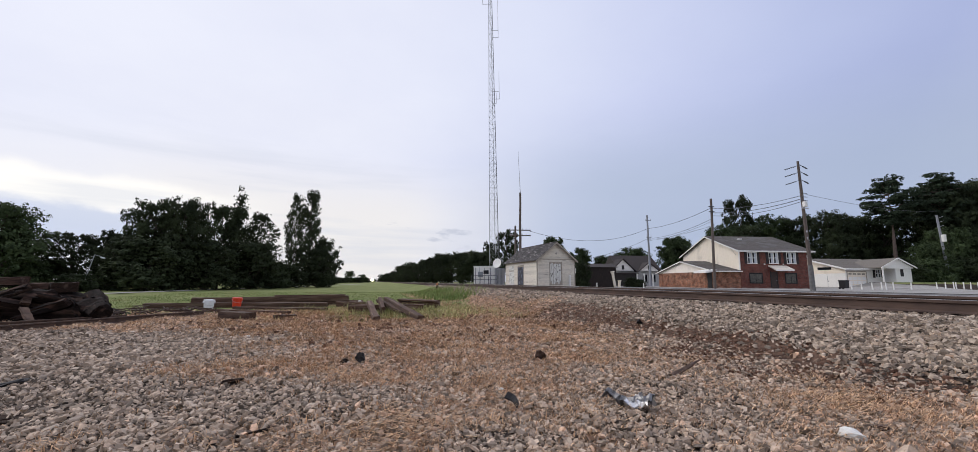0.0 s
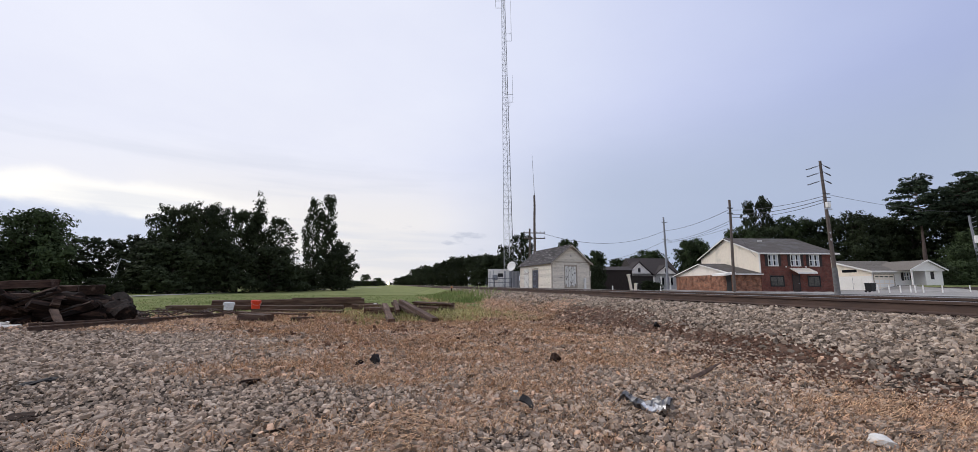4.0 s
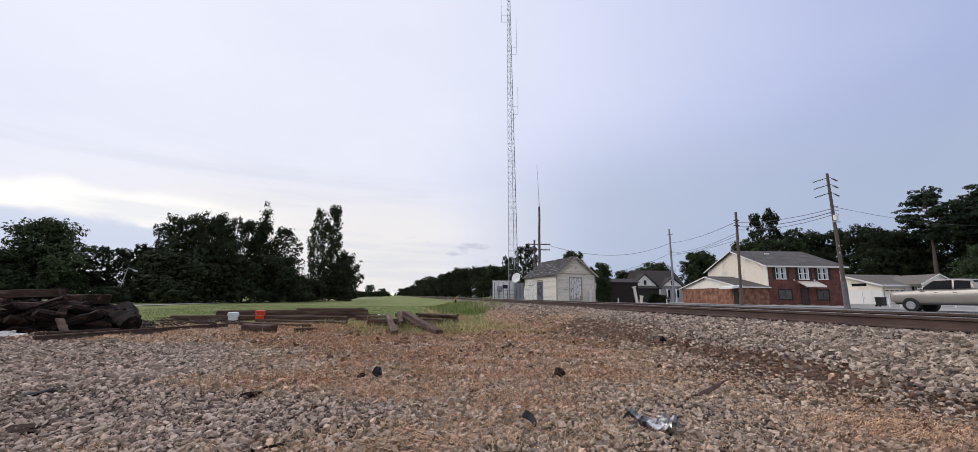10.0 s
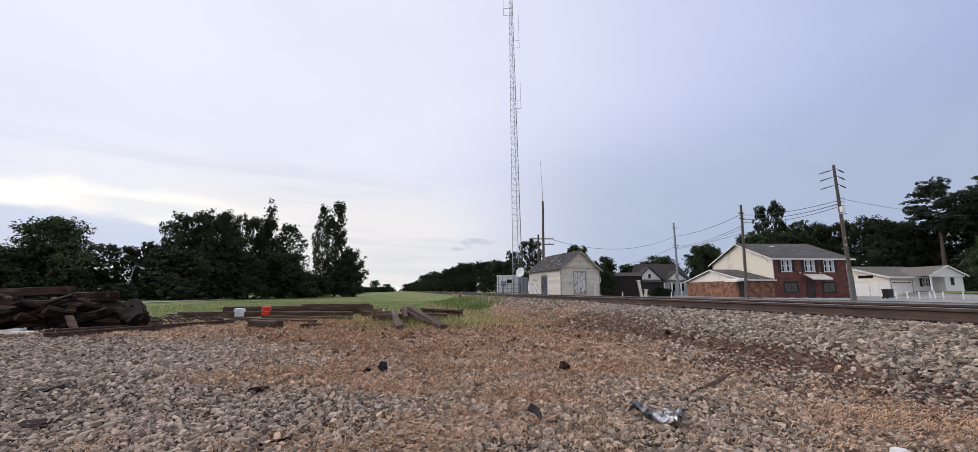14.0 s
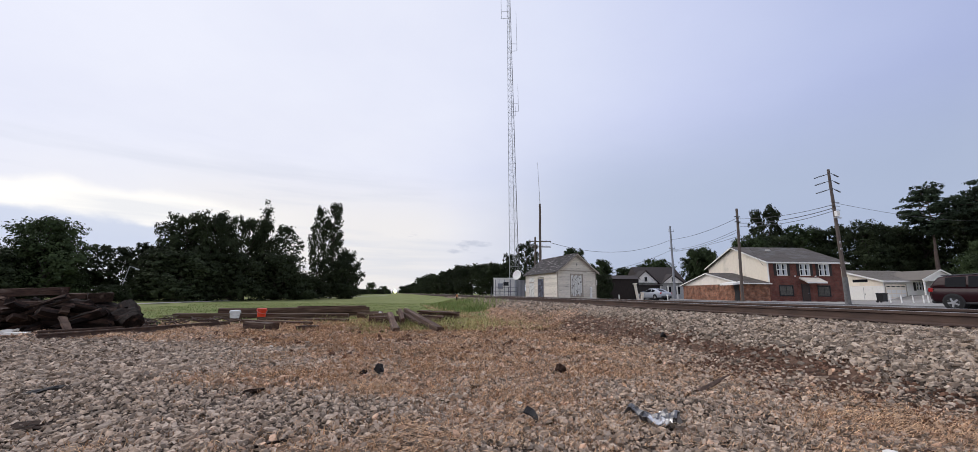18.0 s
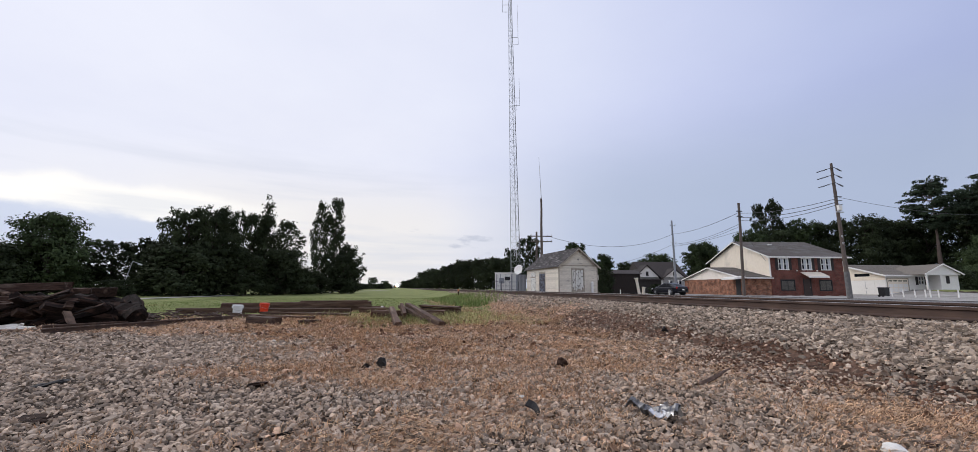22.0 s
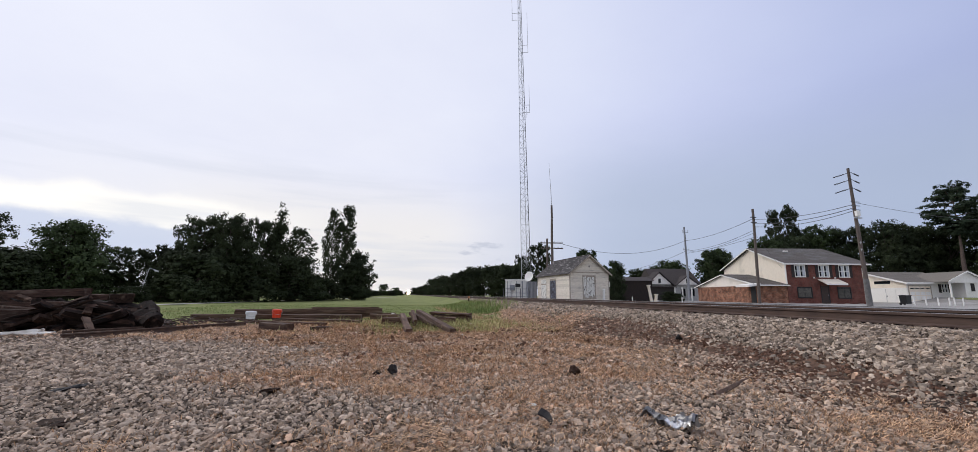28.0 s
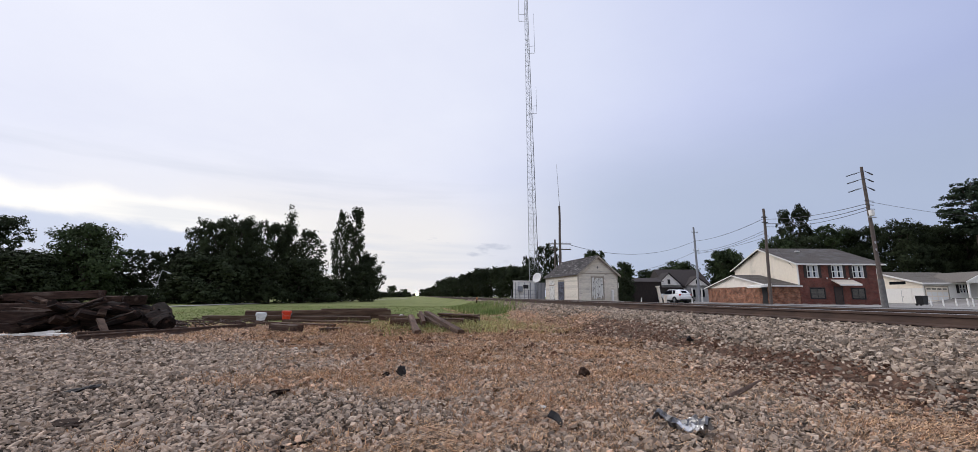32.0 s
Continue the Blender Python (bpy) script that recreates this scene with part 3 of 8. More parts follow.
# street that runs slantwise beyond the track, and the paved lot before the houses
TH = radians(-1.47)


def street(off, s, z):
    return Vector((math.cos(TH) * off + math.sin(TH) * s, -math.sin(TH) * off + math.cos(TH) * s, z))


def strip(name, rows, material, label, category, lift=0.006):
    """A paved sheet laid over the land between two lines of points."""
    v, f = [], []
    n = len(rows[0])
    for r in rows:
        for p in r:
            v.append((p[0], p[1], p[2] + lift))
    for j in range(len(rows) - 1):
        for i in range(n - 1):
            f.append((j * n + i, j * n + i + 1, (j + 1) * n + i + 1, (j + 1) * n + i))
    ob = raw(name, v, f, material, smooth=True)
    return tagged(ob, label, category, kind="structure")


def road_z(p):
    return float(ground_z(p[0], p[1]))


rows = []
for off in (25.6, 28.5, 31.4, 34.3, 37.4):
    r = []
    for s in list(np.linspace(-260, 0, 13)) + list(np.linspace(3, 38, 16)) + list(np.linspace(41, 260, 40)):
        p = street(off, s, 0)
        p.z = 0.362 + 0.02 * math.cos((off - 31.4) / 5.8 * 1.3)
        r.append(p)
    rows.append(r)
strip("road", rows, M["asphalt"], "worn grey asphalt street beyond the railway", "road")
rows = []
for k in range(35):
    r = []
    for j in range(79):
        off = 37.42 + k * 0.95
        s = -60 + j * 1.8
        p = street(off, s, 0)
        if p.dot(RGT) > 57 and p.dot(FWD) > 51:
            p = p + RGT * (57 - p.dot(RGT))
        p.z = road_z(p)
        r.append(p)
    rows.append(r)
strip("pavement", rows, M["concrete"], "pale concrete lot in front of the brick building", "pavement", lift=0.06)


rows = []
for w in (0.0, 0.8, 1.5):
    rows.append([(-17.9 + (y - 33.0) * 0.149 - w, y, 0.0) for y in np.linspace(10, 150, 60)])
strip("field_lane", rows, mat("pale_lane", (0.42, 0.40, 0.36), (0.32, 0.30, 0.26), 0.95, 4), "pale gravel lane along the far edge of the field", "lane", lift=0.045)


# ---- railway track ----
def make_track():
    root = empty("railway_track", pose(0, 0, 0), "single railway track with rusty rails on timber ties in grey ballast", "railway track", kind="structure")
    prof = [(-0.07, 0), (0.07, 0), (0.07, 0.012), (0.012, 0.035), (0.010, 0.125), (0.036, 0.138), (0.036, 0.172), (0.028, 0.178), (-0.028, 0.178), (-0.036, 0.172), (-0.036, 0.138), (-0.010, 0.125), (-0.012, 0.035), (-0.07, 0.012)]
    for x, z in ((7.5, 0.622), (9.0, 0.645)):
        bm = bmesh.new()
        prism(bm, [(x + a, z + b) for a, b in prof], -150, 900)
        part("rail", bm, M["rail"], root, "rust-brown steel rail")
        bm = bmesh.new()
        prism(bm, [(x - 0.027, z + 0.1785), (x + 0.027, z + 0.1785), (x + 0.024, z + 0.1815), (x - 0.024, z + 0.1815)], -150, 900)
        part("rail_head", bm, M["rail_top"], root, "bright worn running surface")
    bm = boxbm(-1.3, -0.115, -0.17, 1.3, 0.115, 0.0, bevel=0.012)
    tie = part("tie", bm, M["tie"], root)
    plate = None
    rnd = random.Random(3)
    for k in range(200):
        y = -6 + k * 0.51
        o = tie if k == 0 else share("tie", tie.data, root)
        o.matrix_basis = pose(8.25 + rnd.uniform(-0.04, 0.04), y, 0.615, 0, -0.9, rnd.uniform(-1, 1))
        for x, z in ((7.5, 0.612), (9.0, 0.635)):
            if k > 75:
                continue
            if plate is None:
                plate = part("tie_plate", boxbm(-0.16, -0.09, 0, 0.16, 0.09, 0.014, bevel=0.004), M["rail"], root)
                q = plate
            else:
                q = share("tie_plate", plate.data, root)
            q.matrix_basis = pose(x, y, z)


make_track()


# ---- stones, straw and grass ----
def turns(rng, n):
    q = rng.normal(size=(n, 4))
    q /= np.linalg.norm(q, axis=1, keepdims=True)
    w, x, y, z = q.T
    return np.stack([np.stack([1 - 2 * (y * y + z * z), 2 * (x * y - z * w), 2 * (x * z + y * w)], -1),
                     np.stack([2 * (x * y + z * w), 1 - 2 * (x * x + z * z), 2 * (y * z - x * w)], -1),
                     np.stack([2 * (x * z - y * w), 2 * (y * z + x * w), 1 - 2 * (x * x + y * y)], -1)], 1)


def stones(name, rng, x, y, size, material, label, sink=0.25, flat=0.52):
    """Crushed stones: uneven five-sided chips with a smaller, tilted top."""
    n = len(x)
    ang = np.arange(5) * math.tau / 5 + rng.uniform(-0.42, 0.42, (n, 5))
    wide = rng.uniform(0.72, 1.22, (n, 5))
    top = wide * rng.uniform(0.42, 0.92, (n, 5))
    slip = rng.normal(0, 0.16, (n, 1, 2))
    lo = np.stack([np.cos(ang) * wide, np.sin(ang) * wide, rng.uniform(-0.95, -0.55, (n, 5))], -1)
    hi = np.stack([np.cos(ang) * top, np.sin(ang) * top, rng.uniform(0.35, 0.85, (n, 5))], -1)
    hi[..., :2] += slip
    v = np.concatenate([lo, hi], 1)
    f0 = np.array([(5, 6, 7), (5, 7, 8), (5, 8, 9)] + [q for k in range(5) for q in ((k, (k + 1) % 5, 5 + (k + 1) % 5), (k, 5 + (k + 1) % 5, 5 + k))])
    v = v * (size[:, None] * rng.uniform(0.7, 1.2, (n, 3)) * np.array([1.18, 0.86, flat]))[:, None]
    tilt = turns(rng, n)
    yaw = rng.uniform(0, math.tau, n)
    lean = rng.normal(0, 0.26, (n, 2))
    c, s = np.cos(yaw)[:, None], np.sin(yaw)[:, None]
    vx, vy, vz = v[..., 0], v[..., 1], v[..., 2]
    v = np.stack([vx * c - vy * s, vx * s + vy * c, vz], -1)
    v[..., 2] += v[..., 0] * lean[:, :1] + v[..., 1] * lean[:, 1:]
    some = rng.random(n) < 0.14
    v[some] = np.einsum("nij,nkj->nki", tilt[some], v[some])
    z = ground_z(x, y) + size * (0.50 - sink) + rng.uniform(-0.1, 0.35, n) * size
    v += np.stack([x, y, z], -1)[:, None]
    f = f0[None] + (np.arange(n) * 10)[:, None, None]
    ob = raw(name, v.reshape(-1, 3), f.reshape(-1, 3), material)
    return tagged(ob, label, "gravel", kind="stuff")


def grades(rng, n, mid, spread=0.36, lo=0.45, hi=2.3):
    """Sizes of crushed stone: many small, a few large."""
    return mid * np.clip(np.exp(rng.normal(0, spread, n)), lo, hi)


def in_view(x, y):
    a = x * RGT.x + y * RGT.y
    d = x * FWD.x + y * FWD.y
    return (d > 1.85) & (np.abs(a) < 1.36 * d + 0.8)


def scatter(rng, n, x0, x1, y0, y1, power=1.0):
    u = rng.random(n) ** power
    return rng.uniform(x0, x1, n), y0 + (y1 - y0) * u


def make_stones():
    rng = np.random.default_rng(5)
    # yard gravel, thinning out into the dead grass
    x, y = scatter(rng, 172000, -10, 5.0, 1.8, 11.5, 1.55)
    k = in_view(x, y) & (rng.random(len(x)) > np.where(y < 4.5, 0.42, 0.6) * straw_amount(x, y)) & (rng.random(len(x)) > 0.55 * smooth01((x - 4.0) / 0.6) * (y > 3.0)) & (rng.random(len(x)) > 0.75 * smooth01((y - 8.6 + 0.1 * (x + 4)) / 1.6))
    x, y = x[k], y[k]
    far = y > 5.5
    stones("gravel", rng, x[~far], y[~far], grades(rng, (~far).sum(), 0.0155, 0.42), M["stone"], "angular grey crushed stone covering the yard")
    stones("gravel", rng, x[far], y[far], grades(rng, far.sum(), 0.023), M["stone"], "angular grey crushed stone further off in the yard")
    x, y = scatter(rng, 62000, -9.5, 5.6, 1.8, 16, 1.5)
    k = in_view(x, y) & (rng.random(len(x)) < 0.9 * straw_amount(x, y) * np.clip(1.6 * patchy(x, y, 0.6, 61), 0.4, 1))
    stones("gravel", rng, x[k], y[k], grades(rng, k.sum(), 0.0155, 0.42) * np.where(y[k] > 5, 1.45, 1.0), M["brownstone"], "brown dusty stones among the dead grass")
    x, y = scatter(rng, 6000, -6.5, 6.0, -5, 1.9)
    stones("gravel", rng, x, y, grades(rng, len(x), 0.03), M["stone"], "grey crushed stone further back in the yard")
    x, y = scatter(rng, 20000, 3.0, 5.8, 1.2, 16, 1.4)
    k = in_view(x, y) & (rng.random(len(x)) < 0.06 + 0.26 * np.clip(1.8 * patchy(x, y, 0.45, 51) - 0.5, 0, 1) * (1 - 0.4 * (y > 4.5)))
    stones("gravel", rng, x[k], y[k], grades(rng, k.sum(), 0.018), M["brownstone"], "loose stones in the brown earth below the ballast")
    x, y = scatter(rng, 12000, 2.6, 6.2, 12, 34, 1.4)
    k = rng.random(len(x)) < (0.35 + 0.65 * smooth01((x - 3.6) / 0.8)) * (1 - 0.8 * grass_amount(x, y))
    stones("gravel", rng, x[k], y[k], grades(rng, k.sum(), 0.03), M["brownstone"], "brown stones strewn at the foot of the bed")
    x, y = scatter(rng, 16000, 3.9, 6.0, 2.4, 13, 1.2)
    k = in_view(x, y) & (x < bed_edge(y) + 0.2) & (rng.random(len(x)) < np.clip(1.7 * patchy(x, y, 0.35, 55) - 0.3, 0.1, 1))
    stones("clods", rng, x[k], y[k], grades(rng, k.sum(), 0.013, 0.5), M["earth"], "crumbs of dark earth below the ballast", flat=0.7)
    # ballast of the track's shoulder
    x, y = scatter(rng, 72000, 4.6, 7.35, 1.5, 14, 1.3)
    k = in_view(x, y) & (rng.random(len(x)) < smooth01((x - bed_edge(y) - 0.35 * rng.random(len(x)) - 0.5 * (patchy(x, y, 0.7, 9) - 0.5) + 0.2) / 0.6) + 0.05 * (x > 4.9))
    x, y = x[k], y[k]
    stones("ballast", rng, x, y, grades(rng, len(x), 0.0205, 0.4), M["ballast"], "coarse grey ballast on the shoulder of the track", flat=0.62)
    x, y = scatter(rng, 36000, 5.3, 7.35, 1.5, 8, 1.2)
    k = in_view(x, y) & (rng.random(len(x)) < smooth01((x - 5.3) / 0.7))
    stones("ballast", rng, x[k], y[k], grades(rng, k.sum(), 0.0215, 0.45), M["ballast"], "coarse grey ballast heaped by the rail", flat=0.62)
    x, y = scatter(rng, 26000, 4.8, 7.35, 14, 48, 1.35)
    k = rng.random(len(x)) < smooth01((x - bed_edge(y) + 0.2) / 0.6)
    x, y = x[k], y[k]
    stones("ballast", rng, x, y, grades(rng, len(x), 0.036), M["ballast"], "grey ballast along the track", flat=0.62)
    x, y = scatter(rng, 9000, 7.6, 10.4, 2, 30, 1.2)
    k = (np.abs(x - 7.5) > 0.08) & (np.abs(x - 9.0) > 0.08) & ((y + 6.0) % 0.51 > 0.13) & ((y + 6.0) % 0.51 < 0.38)
    stones("ballast", rng, x[k], y[k], grades(rng, k.sum(), 0.033), M["ballast"], "grey ballast between the ties", flat=0.62)


make_stones()


def blades(name, rng, x, y, height, lean, width, material, label, category, lie=False, z=None):
    """Thin bent strips of two quads each."""
    n = len(x)
    yaw = rng.uniform(0, math.tau, n)
    dx, dy = np.cos(yaw), np.sin(yaw)
    z0 = (ground_z(x, y) if z is None else z)
    P = []
    for u in (0.0, 0.5, 1.0):
        out = height * lean * (u ** 1.6 if not lie else u)
        up = height * (u if not lie else 0.0) + (0.018 + 0.02 * np.sin(u * 3 + yaw) if lie else 0)
        w = width * (1 - 0.75 * u if not lie else 1)
        cx, cy = x + dx * out, y + dy * out
        for s in (-1, 1):
            P.append(np.stack([cx - s * dy * w, cy + s * dx * w, z0 + up], -1))
    v = np.stack(P, 1)
    f = np.array([(0, 1, 3, 2), (2, 3, 5, 4)])[None] + (np.arange(n) * 6)[:, None, None]
    ob = raw(name, v.reshape(-1, 3), f.reshape(-1, 4), material)
    return tagged(ob, label, category, kind="stuff")


def make_plants():
    rng = np.random.default_rng(8)
    x, y = scatter(rng, 150000, -3.5, 6.0, 1.4, 16, 1.7)
    clump = np.clip(2.6 * (0.6 * patchy(x, y, 0.55, 21) + 0.4 * patchy(x, y, 0.17, 22)) - 0.95 + 0.45 * spot(x, y, 0.15, 3.2, 0.42) + 0.45 * spot(x, y, 4.0, 2.65, 0.5), 0.03, 1)
    k = in_view(x, y) & (rng.random(len(x)) < straw_amount(x, y) * clump * np.where(y < 5, 0.42 + 0.5 * spot(x, y, 0.15, 3.2, 0.5) + 0.4 * spot(x, y, 4.0, 2.65, 0.5), 1))
    x, y = x[k], y[k]
    blades("straw", rng, x, y, rng.uniform(0.03, 0.12, len(x)) * (1 + 0.9 * spot(x, y, 0.15, 3.2, 0.5) + 0.6 * spot(x, y, 4.0, 2.65, 0.5)), rng.uniform(0.7, 1.4, len(x)), rng.uniform(0.0011, 0.0024, len(x)) * (1 + 0.12 * y), M["straw"], "dead yellow grass lying over the stones", "straw", lie=True, z=ground_z(x, y) + rng.uniform(0.004, 0.035, len(x)))
    x, y = scatter(rng, 110000, -3.5, 6.2, 1.4, 18, 1.7)
    k = in_view(x, y) & (rng.random(len(x)) < (0.1 + straw_amount(x, y)) * np.clip(2.2 * patchy(x, y, 0.45, 23) - 0.6, 0.06, 1) * (1 - 0.8 * smooth01((x - 3.3) / 0.5) * (y > 3.2) * (1 - spot(x, y, 3.2, 7.2, 0.9))) * (x > -2.5))
    x, y = x[k], y[k]
    blades("straw", rng, x, y, rng.uniform(0.015, 0.055, len(x)), rng.uniform(0.6, 1.4, len(x)), rng.uniform(0.001, 0.0026, len(x)) * (1 + 0.14 * y), M["thatch"], "brown bits of dead thatch between the stones", "straw", lie=True, z=ground_z(x, y) + rng.uniform(0.0, 0.025, len(x)))
    # clods of turned earth between gravel and timbers
    x, y = scatter(rng, 6500, -4.0, 5.3, 6.5, 14.5, 1.0)
    k = rng.random(len(x)) < 0.75 * straw_amount(x - 0.5, y) * np.clip(2.2 * patchy(x, y, 0.8, 91) - 0.7, 0.05, 1)
    stones("clods", rng, x[k], y[k], grades(rng, k.sum(), 0.027, 0.5), M["earth"], "clods of turned brown earth", flat=0.7)
    # matted clumps of dead grass, standing a little
    cx, cy = scatter(rng, 640, -7.0, 5.2, 2.6, 15, 1.2)
    keep = rng.random(640) < straw_amount(cx, cy)
    cx, cy = cx[keep], cy[keep]
    own = rng.integers(0, len(cx), 26000)
    spread = rng.uniform(0.05, 0.16, len(cx))
    x, y = cx[own] + rng.normal(0, 1, len(own)) * spread[own] * 1.4, cy[own] + rng.normal(0, 1, len(own)) * spread[own]
    blades("straw", rng, x, y, rng.uniform(0.02, 0.065, len(x)), rng.uniform(0.6, 2.2, len(x)), rng.uniform(0.0012, 0.0024, len(x)) * (1 + 0.16 * y), M["straw"], "matted clumps of dead grass on the yard", "straw", z=ground_z(x, y) + 0.005)
    x, y = scatter(rng, 17000, -10, 4.8, 8.5, 16, 1.0)
    k = rng.random(len(x)) < straw_amount(x, y) * np.clip(1.7 * patchy(x, y, 0.5, 81) - 0.3, 0.05, 0.9)
    x, y = x[k], y[k]
    blades("straw", rng, x, y, rng.uniform(0.03, 0.10, len(x)), rng.uniform(0.6, 2.0, len(x)), rng.uniform(0.003, 0.006, len(x)), M["straw"], "dead grass round the old timbers", "straw")
    x, y = scatter(rng, 12000, 2.4, 6.2, 13, 32, 1.3)
    k = rng.random(len(x)) < np.clip(1.8 * patchy(x, y, 0.8, 85) - 0.35, 0.1, 0.9) * (1 - 0.7 * smooth01((x - bed_edge(y)) / 0.5))
    x, y = x[k], y[k]
    blades("straw", rng, x, y, rng.uniform(0.03, 0.12, len(x)), rng.uniform(0.5, 1.8, len(x)), rng.uniform(0.005, 0.010, len(x)), M["straw"], "dead grass at the foot of the bed", "straw")
    x, y = scatter(rng, 42000, -14, 6.6, 10.8, 40, 1.6)
    k = rng.random(len(x)) < grass_amount(x, y)
    x, y = x[k], y[k]
    blades("grass", rng, x, y, rng.uniform(0.03, 0.085, len(x)), rng.uniform(0.2, 1.0, len(x)), rng.uniform(0.006, 0.014, len(x)), M["grass"], "short green grass of the mown field", "grass")
    x, y = rng.normal(1.4, 1.4, 9000), rng.uniform(10.9, 17, 9000)
    k = np.clip(2.4 * patchy(x, y, 0.6, 41) - 0.7, 0.05, 1) > rng.random(9000)
    x, y = x[k], y[k]
    blades("grass", rng, x, y, rng.uniform(0.06, 0.24, len(x)), rng.uniform(0.2, 1.0, len(x)), rng.uniform(0.004, 0.009, len(x)), M["tuft"], "yellowing tufts of grass among the old ties", "grass")
    # tall weeds at the foot of the bed
    x = rng.normal(4.6, 0.7, 3600)
    y = rng.uniform(21, 40, 3600)
    tall = 0.26 * np.exp(-((y - 27) / 7) ** 2) + 0.10
    blades("weeds", rng, x, y, tall * rng.uniform(0.5, 1.15, 3600), rng.uniform(0.1, 0.6, 3600), rng.uniform(0.012, 0.03, 3600), M["grass"], "tall green weeds at the edge of the ballast", "weeds")


make_plants()


# ---- weathered wooden shed ----
def lap_boards(root, mat_, width, z0, z1, step, top=None, skin=0.03, name="board", holes=(), length_split=None):
    """Lapped boards on a wall in the plane y = 0, facing -y, from x = 0 to width. top(x) cuts them to a gable. holes: (x0, z0, x1, z1)."""
    made = []
    z = z0
    while z < z1 - 0.02:
        zt = min(z + step, z1)
        x0, x1 = 0.0, width
        if top:
            mid = (z + zt) / 2
            xs = [x for x in np.linspace(0, width, 200) if top(x) > mid]
            if not xs:
                break
            x0, x1 = xs[0], xs[-1]
        runs = [(x0, x1)]
        for hx0, hz0, hx1, hz1 in holes:
            if z < hz1 - 0.01 and zt > hz0 + 0.01:
                runs = [q for a, b in runs for q in ((a, min(b, hx0)), (max(a, hx1), b)) if q[1] - q[0] > 0.02]
        for a, b in runs:
            bm = bmesh.new()
            prism(bm, [(-skin, z), (-skin * 0.35, zt + 0.012), (0, zt + 0.012), (0, z)], a, b, plane="yz")
            made.append(part(name, bm, mat_, root))
        z = zt
    return made


def make_shed():
    p = RGT * 6.53 + FWD * 38
    root = empty("shed", pose(p.x, p.y, 0.42, 0, 0, 2), "small weathered white clapboard shed with a gable roof beside the track", "shed")
    W, LEN, EAVE, APEX = 3.92, 8.3, 2.72, 4.32

    def top(x):
        return EAVE + (APEX - EAVE) * (1 - abs(x - W / 2) / (W / 2))

    body = bmesh.new()
    prism(body, [(0.02, -0.3), (W - 0.02, -0.3), (W - 0.02, EAVE), (W / 2, APEX - 0.02), (0.02, EAVE)], 0.02, LEN - 0.02)
    part("wall", body, M["shed_trim"], root, "weathered board wall")
    win = (1.33, 0.42, 2.50, 2.38)
    lap_boards(root, M["shed_board"], W, -0.2, APEX, 0.145, top, holes=(win,))
    # side towards the track: boards, a door and a boarded panel
    side = new("side_wall")
    side.parent = root
    side.matrix_basis = pose(0, LEN, 0, 0, 0, -90)
    door, panel = (3.6, 0.0, 5.2, 2.15), (1.2, 0.28, 2.6, 2.25)
    lap_boards(side, M["shed_board"], LEN, -0.2, EAVE, 0.145, holes=(door, panel))
    far = new("back_side_wall")
    far.parent = root
    far.matrix_basis = pose(W, 0, 0, 0, 0, 90)
    lap_boards(far, M["shed_board"], LEN, -0.2, EAVE, 0.29)
    rnd = random.Random(11)
    d = part("door", boxbm(door[0] + 0.07, -0.03, 0, door[2] - 0.07, -0.005, 2.08, bevel=0.006), mat("blue_grey_door", (0.045, 0.04, 0.05), (0.018, 0.016, 0.02), 0.8, 3, stretch=(8, 1, 1), bump=0.4, c3=(0.24, 0.27, 0.36), c3_scale=2.8, c3_at=(0.52, 0.6)), side, "dark peeling panelled door")
    for z0 in (0.2, 1.15):
        part("door_panel", boxbm(door[0] + 0.2, -0.042, z0, door[2] - 0.2, -0.03, z0 + 0.75, bevel=0.01), d.data.materials[0], d)
    part("knob", tubebm((door[0] + 0.16, -0.03, 1.0), (door[0] + 0.16, -0.08, 1.0), 0.03, n=8), M["dark_steel"], d)
    for nm, b in (("door_frame", (door[0] - 0.03, 0, door[0] + 0.07, 2.15)), ("door_frame", (door[2] - 0.07, 0, door[2] + 0.03, 2.15)), ("door_frame", (door[0] - 0.03, 2.08, door[2] + 0.03, 2.19))):
        part(nm, boxbm(b[0], -0.05, b[1], b[2], -0.002, b[3], bevel=0.006), M["shed_trim"], side)
    for k in range(8):
        x = panel[0] + 0.02 + k * 0.171
        part("shutter_board", boxbm(x, -0.045 - rnd.uniform(0, 0.012), panel[1] + rnd.uniform(0, 0.04), x + 0.165, -0.004, panel[3], bevel=0.005), M["peeling"], side)
    part("panel_brace", boxbm(panel[0], -0.066, 1.7, panel[2], -0.05, 1.82, bevel=0.004), M["shed_trim"], side)
    # boarded front window: peeling planks over a dark opening
    wnd = part("window_1", boxbm(win[0], -0.012, win[1], win[2], 0.0, win[3]), M["shed_trim"], root, "boarded window with peeling white planks")
    for k in range(7):
        x = win[0] + 0.02 + k * 0.163
        hgt = rnd.uniform(0.0, 0.16)
        part("plank", boxbm(x, -0.034 - rnd.uniform(0, 0.01), win[1] + hgt, x + rnd.uniform(0.12, 0.155), -0.014, win[3] - rnd.uniform(0.02, 0.14), bevel=0.004, m=Matrix.Translation((0, 0, 0)) @ Matrix.Rotation(rnd.uniform(-0.03, 0.03), 4, "Y")), M["peeling"], wnd)
